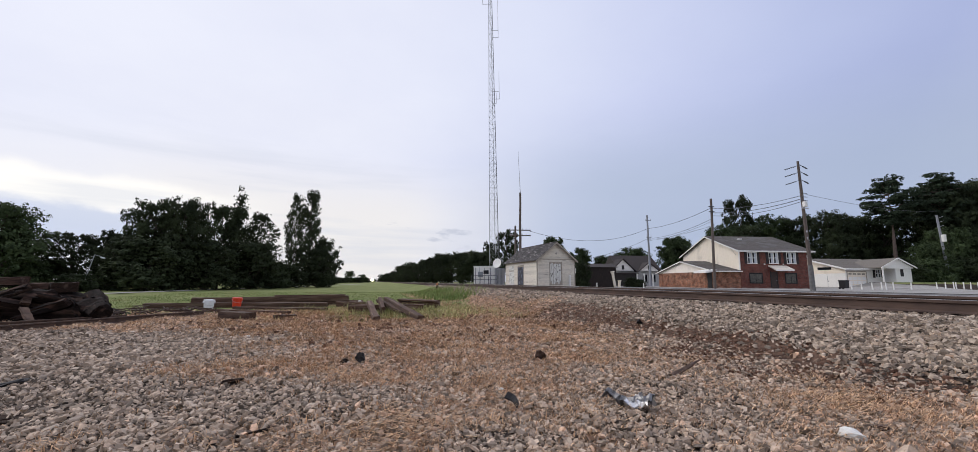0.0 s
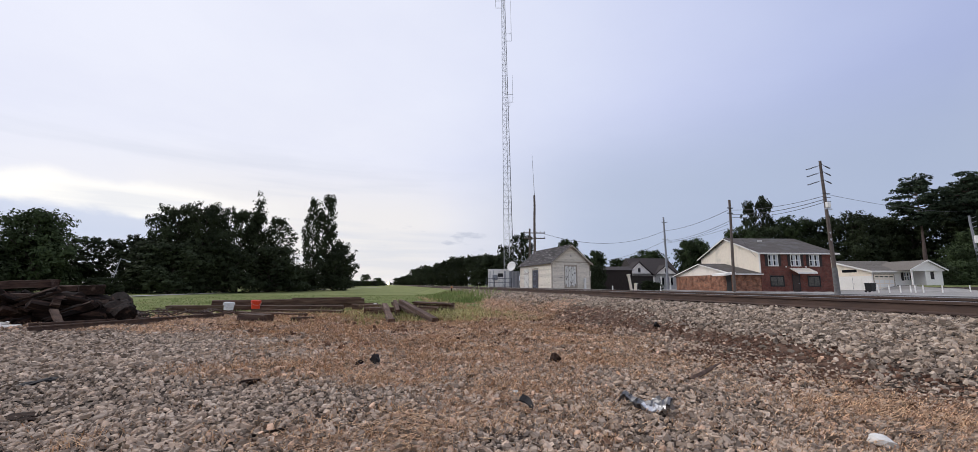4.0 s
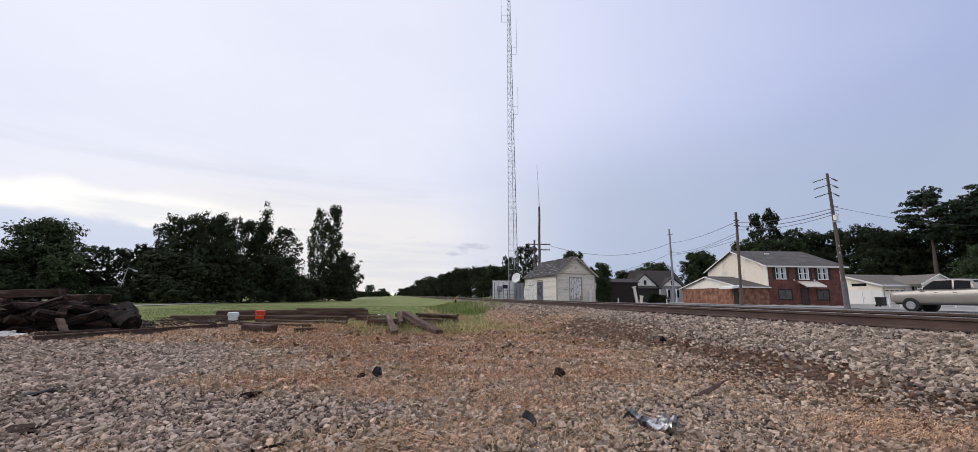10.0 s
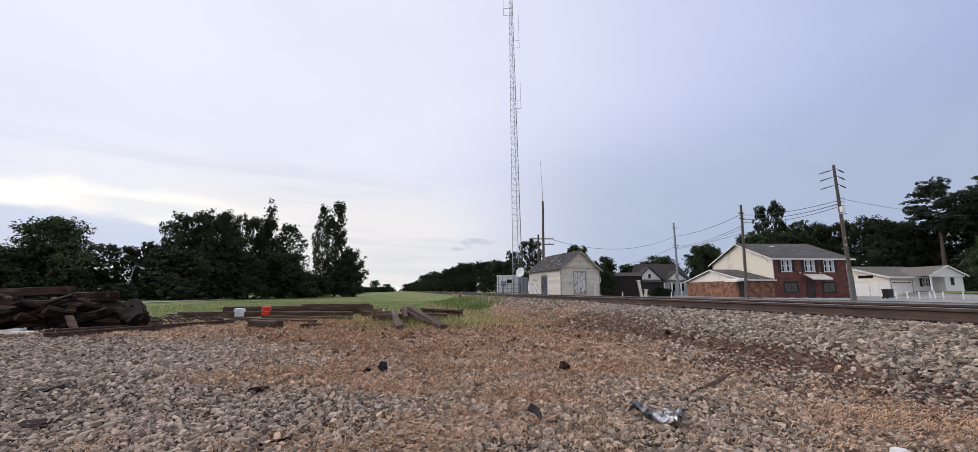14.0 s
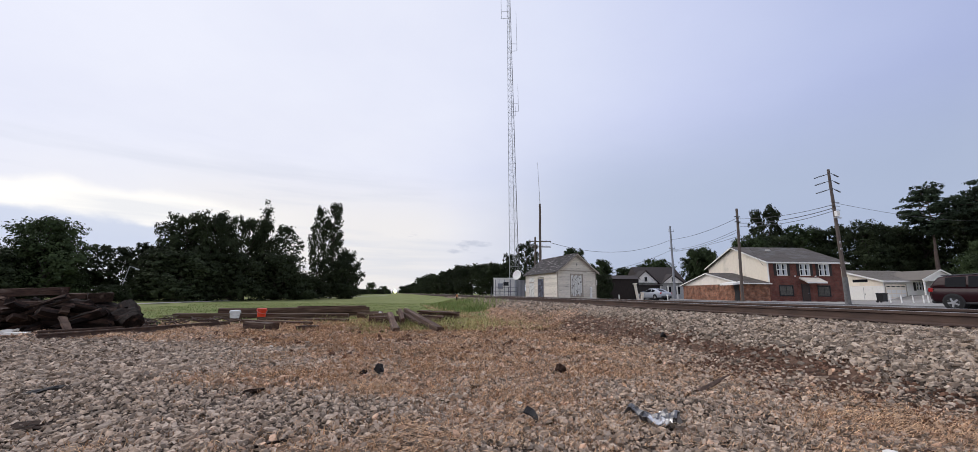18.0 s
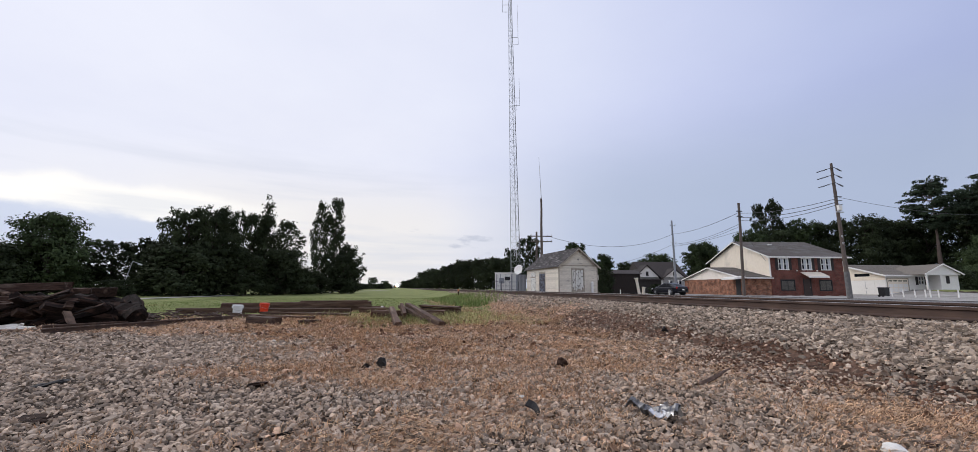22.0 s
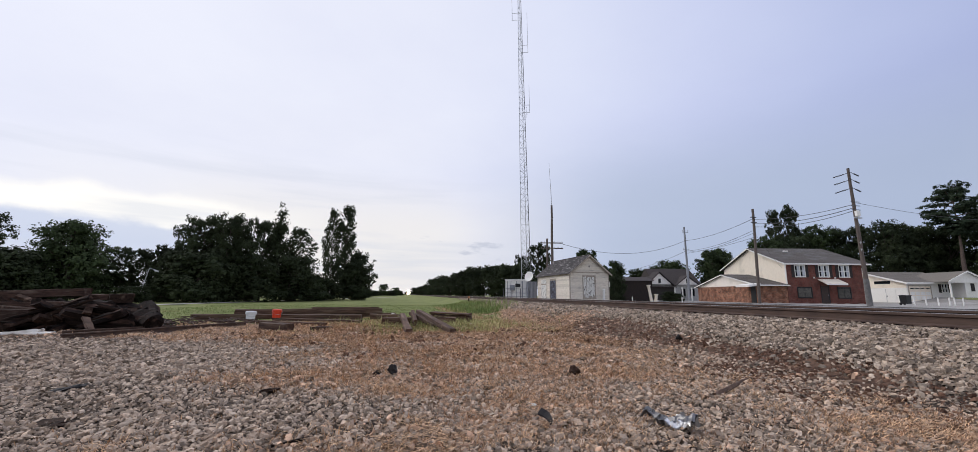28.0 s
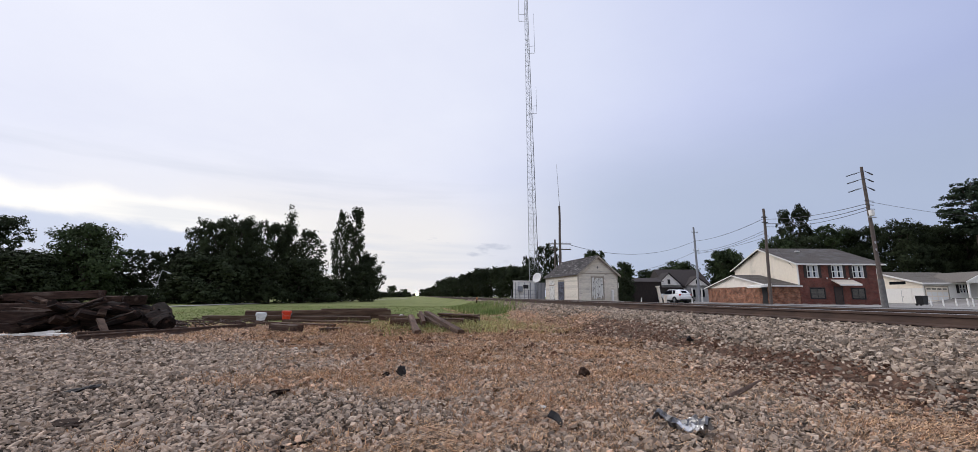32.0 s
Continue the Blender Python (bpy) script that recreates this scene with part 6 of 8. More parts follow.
def make_trees():
    used = set()
    far = M["leaf_far"]
    big = make_tree("tree", 1, 10.0, 4.5, 1.0, 28000, 0.19, far, "tall dense broadleaf tree, dark against the sky", n_limb=30, fill=1.0, puff=0.24)
    big2 = make_tree("tree", 2, 10.0, 4.5, 0.8, 28000, 0.19, far, "broad dark tree with an uneven crown at the field's edge", n_limb=26, fill=0.8, puff=0.27)
    slim = make_tree("tree", 3, 14.0, 4.0, 1.0, 20000, 0.2, far, "slender ragged tree with gaps in its crown", mode="tall", n_limb=34, fill=0.6, puff=0.24)
    pale = make_tree("tree", 11, 6.0, 3.4, 0.2, 26000, 0.15, M["leaf_light"], "broad grey-green tree at the edge of the field", mode="bush", n_limb=30, fill=1.2, puff=0.27)
    oval = make_tree("tree", 7, 14.0, 4.0, 1.2, 26000, 0.19, far, "tall oval tree with fine leaves and ragged edges", mode="oval", n_limb=38, fill=0.5, puff=0.22)
    airy = make_tree("tree", 17, 10.0, 4.5, 2.6, 18000, 0.2, far, "open-crowned tree with sky between its branches", n_limb=30, fill=0.3, puff=0.2)
    low = make_tree("tree", 4, 6.0, 3.4, 0.2, 15000, 0.2, far, "low dark thicket tree", mode="bush", n_limb=28, fill=1.2, puff=0.28)
    green = make_tree("tree", 5, 10.0, 4.5, 1.5, 26000, 0.2, M["leaf"], "green broadleaf tree behind the houses", n_limb=28, fill=0.8, puff=0.25)
    rowt = make_tree("tree", 6, 7.0, 3.6, 0.9, 17000, 0.21, far, "round street tree with a short trunk in a dark row", n_limb=26, fill=1.1, puff=0.29)
    rng = random.Random(4)
    # field's edge, left of the line
    for x, y, h, r, p, H0, R0 in (
        (-29.4, 43.7, 7.4, 4.0, pale, 6, 3.4), (-33.4, 43.6, 4.3, 3.2, pale, 6, 3.4), (-38.8, 45.5, 8.3, 4.0, big, 10, 4.5), (-44.5, 47.1, 8.0, 5.0, big2, 10, 4.5),
        (-27.8, 49.6, 5.6, 2.6, airy, 10, 4.5), (-25.2, 51.8, 6.0, 2.6, airy, 10, 4.5), (-28.6, 56.0, 5.6, 2.2, airy, 10, 4.5), (-29.0, 49.0, 2.9, 2.2, low, 6, 3.4), (-25.6, 50.5, 2.4, 1.8, low, 6, 3.4), (-21.4, 50.2, 9.5, 3.2, big, 10, 4.5), (-18.6, 49.6, 9.8, 3.0, big2, 10, 4.5),
        (-17.3, 56.2, 10.2, 2.5, airy, 10, 4.5), (-13.4, 57.6, 9.4, 2.7, oval, 14, 4), (-15.6, 56.9, 12.4, 2.7, slim, 14, 4), (-11.3, 69.2, 14.4, 1.6, oval, 14, 4), (-9.2, 70.0, 15.2, 2.7, oval, 14, 4), (-6.9, 71.2, 8.0, 2.7, big2, 10, 4.5),
        (-34.0, 44.0, 4.6, 4.6, low, 6, 3.4), (-22.6, 47.5, 5.2, 2.6, low, 6, 3.4), (-20.0, 46.2, 5.0, 3.8, low, 6, 3.4), (-16.6, 50.2, 5.2, 3.4, low, 6, 3.4), (-13.3, 54.2, 5.6, 3.6, low, 6, 3.4),
        (-10.9, 63.5, 3.2, 2.8, low, 6, 3.4), (-7.6, 68.0, 6.0, 3.4, low, 6, 3.4), (-12.2, 60.5, 3.6, 2.8, low, 6, 3.4), (-38.5, 40.5, 4.4, 4.2, low, 6, 3.4), (-31.0, 40.2, 4.2, 3.2, low, 6, 3.4),
        (-18.3, 55.5, 6.0, 2.6, big2, 10, 4.5), (-34.5, 52.0, 5.5, 3.2, low, 6, 3.4), (-22.5, 58.0, 6.8, 4.2, low, 6, 3.4), (-15.4, 66.0, 5.0, 3.4, low, 6, 3.4), (-22.9, 41.6, 1.5, 1.6, low, 6, 3.4), (-52, 46, 8, 5, big, 10, 4.5), (-46, 40, 5, 4.5, low, 6, 3.4)):
        put_tree(p, used, x, y, 0.0, h, r, H0, R0, rng.uniform(0, math.tau))
    # row along the street beyond the shed
    for x, y, h, r in ((19.5, 66, 6.6, 3.0), (17.9, 70.5, 6.4, 3.0), (17.2, 77, 7.0, 3.3), (16.4, 84, 7.0, 3.3), (15.6, 91, 6.9, 3.3), (14.9, 98, 6.9, 3.4), (14.1, 107, 7.0, 3.4), (13.2, 117, 6.9, 3.4), (12.4, 128, 6.8, 3.5), (11.8, 140, 6.3, 3.5), (11.2, 153, 6.1, 3.6), (10.9, 170, 5.6, 3.8), (10.6, 192, 5.3, 4.2), (10.2, 216, 4.8, 4.4), (9.2, 244, 4.5, 4.6)):
        put_tree(rowt, used, x, y, 0.3, h * rng.uniform(0.78, 1.08), r * rng.uniform(0.85, 1.1), 7, 3.6, rng.uniform(0, math.tau))
    # far end of the line
    for x, y, h, r, p, H0, R0 in ((-9.6, 228, 6.4, 3.4, green, 10, 4.5), (-3.9, 268, 5.2, 3.6, green, 10, 4.5), (-12.5, 205, 2.6, 4.5, low, 6, 3.4), (-7.0, 250, 3.0, 4.8, low, 6, 3.4), (-14.5, 150, 3.2, 4.0, low, 6, 3.4), (-11, 120, 3.0, 3.6, low, 6, 3.4), (16.5, 285, 5.2, 5.5, low, 6, 3.4), (18.5, 340, 5.6, 6.5, low, 6, 3.4), (20.5, 410, 6.2, 7.5, low, 6, 3.4), (23.5, 500, 7, 9, low, 6, 3.4), (-13, 300, 3.4, 6.5, low, 6, 3.4), (-22, 300, 3.6, 7.5, low, 6, 3.4), (-8, 360, 4.0, 7, low, 6, 3.4), (-32, 280, 3.6, 8, low, 6, 3.4), (-6, 450, 4.6, 8, low, 6, 3.4), (-17, 215, 2.7, 5, low, 6, 3.4), (-3, 330, 3.6, 5, low, 6, 3.4), (15.5, 250, 4.6, 4.2, low, 6, 3.4), (-5.0, 620, 5, 4.5, low, 6, 3.4), (-22.0, 1240, 8, 11, low, 6, 3.4), (-4.0, 1260, 7, 11, low, 6, 3.4), (14.0, 1250, 8, 10, low, 6, 3.4), (32.0, 1230, 9, 12, low, 6, 3.4), (22.0, 700, 6.5, 9, low, 6, 3.4)):
        put_tree(p, used, x, y, 0.0, h, r, H0, R0, rng.uniform(0, math.tau))
    # behind shed, street and houses
    for x, y, h, r, p, H0, R0 in (
        (27.2, 81.0, 11.4, 2.9, airy, 10, 4.5), (24.0, 82.0, 9.0, 1.9, airy, 10, 4.5), (34.6, 74.3, 9.8, 3.0, green, 10, 4.5), (38.0, 76.0, 7.0, 2.6, green, 10, 4.5), (26.6, 48.6, 5.3, 1.5, green, 10, 4.5), (25.6, 47.0, 3.2, 1.4, low, 6, 3.4), (37.4, 53.0, 1.5, 1.5, low, 6, 3.4), (39.0, 53.4, 1.2, 1.2, low, 6, 3.4),
        (54.2, 88.0, 7.2, 3.6, green, 10, 4.5), (60.5, 85.0, 9.2, 4.6, green, 10, 4.5), (48.0, 90.0, 7.4, 4.4, green, 10, 4.5), (56.9, 67.2, 9.6, 3.4, green, 10, 4.5), (60.8, 70.5, 10.2, 4.2, green, 10, 4.5), (68.0, 79.0, 9.4, 5.0, green, 10, 4.5),
        (77.0, 70.6, 19.6, 3.9, airy, 10, 4.5), (56.4, 82.0, 7.8, 3.6, green, 10, 4.5), (68.9, 67.0, 12.5, 4.6, green, 10, 4.5), (74.0, 66.5, 13.0, 5.0, big, 10, 4.5), (80.7, 66.0, 15.0, 5.6, green, 10, 4.5), (85.0, 63.5, 14.8, 5.2, big, 10, 4.5), (85.6, 58.0, 15.2, 5.4, big2, 10, 4.5), (93.1, 58.8, 14.8, 5.2, big, 10, 4.5), (98.2, 59.5, 14.6, 5.0, big2, 10, 4.5),
        (92.6, 45.2, 10.2, 4.6, pale, 6, 3.4), (86.4, 43.9, 7.4, 4.0, pale, 6, 3.4), (76.2, 42.0, 4.6, 3.0, low, 6, 3.4), (82.0, 41.4, 4.6, 3.2, pale, 6, 3.4), (90.0, 40.0, 5.0, 3.6, low, 6, 3.4), (100.5, 46.0, 19.5, 6.0, big, 10, 4.5), (108.4, 48.9, 20.6, 7.0, big2, 10, 4.5), (118.0, 52.0, 21.0, 7.0, big, 10, 4.5), (110.0, 42.0, 17.0, 6.5, big2, 10, 4.5), (104.0, 36.0, 12.0, 6.0, big, 10, 4.5), (122.0, 38.0, 18.0, 7.0, big2, 10, 4.5),
        (35.5, 58.5, 2.2, 1.8, low, 6, 3.4), (97.5, 56.0, 14.5, 5.0, big, 10, 4.5), (103, 53, 16, 5.5, big2, 10, 4.5)):
        put_tree(p, used, x, y, 0.3, h, r, H0, R0, rng.uniform(0, math.tau))
    pine = make_tree("pine_tree", 9, 20.0, 4.4, 11.0, 17000, 0.26, M["needle"], "tall pine with a bare trunk and flat dark whorls", mode="pine", n_limb=26, fill=0.6, puff=0.27, trunk=0.34, barkm=M["pine_bark"])
    pine.matrix_basis = pose(90.9, 50.8, 0.8, 0, 0, 30)
    c = copy_thing(pine, pose(107, 53.5, 0.8, 0, 0, 160))
    c = copy_thing(pine, pose(97.0, 47.0, 0.8, 0, 0, 250))
    # leaning street lamp before the field's trees
    lamp = empty("street_lamp", pose(-28.6, 53.3, 0.0, 0, 16, 0), "leaning grey street lamp in front of the trees", "street lamp")
    p = RGT * -31.6 + FWD * 36
    lamp.matrix_basis = pose(p.x, p.y, 0.4, 0, 14, -13)
    part("pole", tubebm((0, 0, -0.9), (0, 0, 2.75), 0.04, 0.03, n=8), M["pole_grey"], lamp)
    part("arm", tubebm((0, 0, 2.75), (0.62, 0, 2.72), 0.025, n=8), M["pole_grey"], lamp)
    part("head", boxbm(0.55, -0.08, 2.6, 0.9, 0.08, 2.72, bevel=0.03), M["steel"], lamp)


make_trees()


# ---- old timbers, log pile, pails and litter in the yard ----
def beam(name, p, q, w, h, material, label, category="timber", group="", roll=0.0, seed=0, wobble=0.012):
    """A weathered squared timber from p to q, with chipped, uneven edges."""
    p, q = Vector(p), Vector(q)
    L = (q - p).length
    rnd = random.Random(seed)
    bm = bmesh.new()
    n = 7
    rings = []
    for k in range(n):
        x = L * k / (n - 1)
        ring = []
        for a, b in ((-1, -1), (-0.8, -1), (0.8, -1), (1, -0.85), (1, 0.8), (0.85, 1), (-0.85, 1), (-1, 0.85)):
            ring.append(bm.verts.new((x + (rnd.uniform(-0.03, 0.03) if k in (0, n - 1) else 0), a * w / 2 + rnd.uniform(-wobble, wobble), b * h / 2 + rnd.uniform(-wobble, wobble))))
        rings.append(ring)
    for k in range(n - 1):
        for j in range(8):
            bm.faces.new((rings[k][j], rings[k][(j + 1) % 8], rings[k + 1][(j + 1) % 8], rings[k + 1][j]))
    bm.faces.new(rings[0][::-1])
    bm.faces.new(rings[-1])
    bmesh.ops.recalc_face_normals(bm, faces=bm.faces)
    ob = part(name, bm, material)
    d = (q - p).normalized()
    rot = d.to_track_quat("X", "Z").to_matrix().to_4x4()
    ob.matrix_basis = Matrix.Translation(p) @ rot @ Matrix.Rotation(radians(roll), 4, "X")
    return tagged(ob, label, category, group)


def steel_strip(p, q, label):
    bm = bmesh.new()
    p, q = Vector(p), Vector(q)
    L = (q - p).length
    prof = [(-0.065, 0), (0.065, 0), (0.065, 0.012), (0.012, 0.03), (0.010, 0.11), (0.034, 0.122), (0.034, 0.155), (-0.034, 0.155), (-0.034, 0.122), (-0.010, 0.11), (-0.012, 0.03), (-0.065, 0.012)]
    prism(bm, [(a * 0.9, b * 0.85) for a, b in prof], 0, L, plane="yz")
    ob = part("loose_rail", bm, M["rail"])
    ob.matrix_basis = Matrix.Translation(p) @ (q - p).normalized().to_track_quat("X", "Z").to_matrix().to_4x4()
    return tagged(ob, label, "rail", "loose rails")


def pail(name, x, y, colour, label, lid=True):
    m = mat(name + "_plastic", colour, tuple(c * 0.9 for c in colour), 0.4, 6)
    root = empty(name, pose(x, y, float(ground_z(x, y)) + 0.0, 2, 1, 30), label, "bucket", "pails")
    bm = bmesh.new()
    tube(bm, (0, 0, 0), (0, 0, 0.34), 0.130, 0.150, n=24)
    for z in (0.285, 0.31, 0.335):
        tube(bm, (0, 0, z), (0, 0, z + 0.012), 0.158, 0.158, n=24)
    part("body", bm, m, root)
    if lid:
        bm = bmesh.new()
        tube(bm, (0, 0, 0.35), (0, 0, 0.375), 0.162, 0.155, n=24)
        part("lid", bm, m, root)
    c = bpy.data.curves.new("handle", "CURVE")
    c.dimensions, c.bevel_depth = "3D", 0.004
    s = c.splines.new("POLY")
    s.points.add(12)
    for k in range(13):
        a = math.pi * k / 12
        s.points[k].co = (0.165 * math.cos(a), -0.04 - 0.12 * math.sin(a), 0.30 - 0.10 * math.sin(a), 1)
    c.materials.append(M["steel"])
    h = new("handle", c)
    h.parent = root
    for x1 in (-0.162, 0.162):
        part("lug", boxbm(x1 - 0.012, -0.03, 0.28, x1 + 0.012, 0.03, 0.33), m, root)


def make_yard():
    T = M["timber"]
    g = "old timbers in the grass"
    beam("timber", (-6.2, 17.6, 0.27), (-0.85, 19.2, 0.28), 0.26, 0.2, T, "long weathered bridge timber on top of the stack", group=g, seed=1)
    beam("timber", (-7.55, 17.5, 0.09), (-1.5, 16.9, 0.09), 0.28, 0.22, T, "long dark timber half sunk in the grass", group=g, seed=2)
    beam("timber", (-6.3, 17.85, 0.06), (-0.3, 19.4, 0.07), 0.3, 0.22, T, "dark timber under the stack", group=g, seed=3)
    beam("timber", (-3.6, 18.38, 0.40), (-1.0, 19.15, 0.41), 0.2, 0.06, T, "thin plank laid on the stack", group=g, seed=4)
    beam("timber", (-5.0, 15.4, 0.06), (-2.3, 13.7, 0.06), 0.2, 0.09, T, "flat weathered plank on the ground", group=g, seed=5)
    beam("timber", (-4.4, 16.1, 0.07), (-1.35, 14.8, 0.07), 0.22, 0.11, T, "flat plank before the stack", group=g, seed=6)
    beam("timber", (-3.7, 12.65, 0.1), (-2.9, 12.0, 0.1), 0.27, 0.2, T, "short block of sawn tie", group=g, seed=7)
    beam("timber", (-2.4, 12.3, 0.05), (-1.9, 12.5, 0.05), 0.2, 0.1, T, "broken end of a plank", group=g, seed=8)
    beam("timber", (-1.15, 16.9, 0.12), (-0.1, 16.7, 0.12), 0.24, 0.22, T, "squared timber end in the grass", group=g, seed=17)
    beam("tie", (-0.62, 14.05, 0.13), (1.75, 14.0, 0.13), 0.23, 0.25, T, "grey tie lying under others", "tie", g, seed=9)
    beam("tie", (0.19, 10.85, 0.07), (0.02, 14.1, 0.32), 0.17, 0.13, T, "grey tie propped on another", "tie", g, seed=10)
    beam("tie", (1.30, 10.85, 0.07), (0.58, 14.9, 0.40), 0.18, 0.14, T, "split grey tie propped on another", "tie", g, seed=11)
    beam("tie", (0.98, 12.4, 0.1), (0.32, 14.9, 0.34), 0.15, 0.12, T, "dark tie leaning in the heap", "tie", g, seed=12)
    beam("tie", (0.42, 13.0, 0.14), (0.36, 14.6, 0.38), 0.12, 0.2, T, "short upright tie end", "tie", g, seed=13)
    beam("tie", (1.15, 16.0, 0.33), (2.45, 15.3, 0.29), 0.55, 0.06, T, "broad flat board on the heap", "board", g, seed=14)
    beam("tie", (1.1, 15.9, 0.14), (2.5, 15.25, 0.13), 0.24, 0.26, T, "dark tie under the board", "tie", g, seed=15)
    steel_strip((-6.75, 10.2, 0.0), (-4.6, 14.0, 0.0), "long rusty rail lying at the gravel's edge")
    steel_strip((-7.3, 11.05, 0.0), (-5.9, 12.75, 0.0), "rusty rail lying at the foot of the pile")
    pail("white_bucket", -5.05, 15.75, (0.80, 0.81, 0.82), "white plastic pail with a lid among the timbers")
    pail("orange_bucket", -4.5, 16.75, (0.72, 0.055, 0.02), "orange-red plastic pail with a lid among the timbers")
    # scrap rods in a tangle
    rnd = random.Random(21)
    for k in range(16):
        c = bpy.data.curves.new("scrap_rod", "CURVE")
        c.dimensions, c.bevel_depth = "3D", 0.014
        s = c.splines.new("POLY")
        s.points.add(6)
        x, y = rnd.uniform(-6.6, -5.3), rnd.uniform(13.6, 15.2)
        a = rnd.uniform(0, 6.28)
        for j in range(7):
            s.points[j].co = (x + math.cos(a) * 0.2 * j, y + math.sin(a) * 0.2 * j, 0.06 + 0.14 * abs(math.sin(j * 0.9 + k)), 1)
            a += rnd.uniform(-0.5, 0.5)
        c.materials.append(M["rail"])
        tagged(new("scrap_rod", c), "bent dark rod in a tangle of scrap", "scrap", "scrap rods")


make_yard()


def log(p, q, r0, r1, seed, label, split=False, group="log pile"):
    """A charred log: uneven round, or split to a wedge, with a pale broken end."""
    p, q = Vector(p), Vector(q)
    L = (q - p).length
    rnd = random.Random(seed)
    bm = bmesh.new()
    n, m_ = 8, 10
    lob = [rnd.uniform(0.75, 1.15) for _ in range(m_)]
    if split:
        lob = [l * (0.55 if 1 < i < 6 else 1.1) for i, l in enumerate(lob)]
    rings = []
    for k in range(n):
        u = k / (n - 1)
        r = r0 + (r1 - r0) * u
        off = Vector((0, rnd.uniform(-0.05, 0.05) * r0 * 3, rnd.uniform(-0.05, 0.05) * r0 * 3))
        rings.append([bm.verts.new(Vector((L * u + (rnd.uniform(-0.08, 0.08) if k in (0, n - 1) else 0), math.cos(j * math.tau / m_) * r * lob[j] * rnd.uniform(0.92, 1.08), math.sin(j * math.tau / m_) * r * lob[j] * rnd.uniform(0.92, 1.08))) + off) for j in range(m_)])
    for k in range(n - 1):
        for j in range(m_):
            bm.faces.new((rings[k][j], rings[k][(j + 1) % m_], rings[k + 1][(j + 1) % m_], rings[k + 1][j]))
    e0 = bm.faces.new(rings[0][::-1])
    e1 = bm.faces.new(rings[-1])
    bmesh.ops.recalc_face_normals(bm, faces=bm.faces)
    bmesh.ops.triangulate(bm, faces=[f for f in bm.faces if len(f.verts) > 4])
    ob = part("log", bm, M["log"])
    ob.matrix_basis = Matrix.Translation(p) @ (q - p).normalized().to_track_quat("X", "Z").to_matrix().to_4x4()
    return tagged(ob, label, "log", group)


def ad(a, d, z):
    p = RGT * a + FWD * d
    return (p.x, p.y, z)


def pile_gap_shade():
    """A black mound added inside the pile to darken the gaps between timbers."""
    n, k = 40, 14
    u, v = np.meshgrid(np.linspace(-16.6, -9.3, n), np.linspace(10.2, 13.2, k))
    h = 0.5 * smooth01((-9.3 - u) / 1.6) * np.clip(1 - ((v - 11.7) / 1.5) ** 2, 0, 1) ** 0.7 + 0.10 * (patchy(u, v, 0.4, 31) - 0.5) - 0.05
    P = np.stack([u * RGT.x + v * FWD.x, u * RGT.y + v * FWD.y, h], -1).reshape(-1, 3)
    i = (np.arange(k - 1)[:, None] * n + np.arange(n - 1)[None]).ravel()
    ob = raw("ash_heap", P, np.stack([i, i + 1, i + 1 + n, i + n], -1), mat("gap_black", (0.022, 0.016, 0.013), (0.008, 0.006, 0.005), 0.95, 6, bump=0.5, spec=0.1), smooth=True)
    tagged(ob, "black mound added as shade in the gaps of the timber pile", "ash heap")


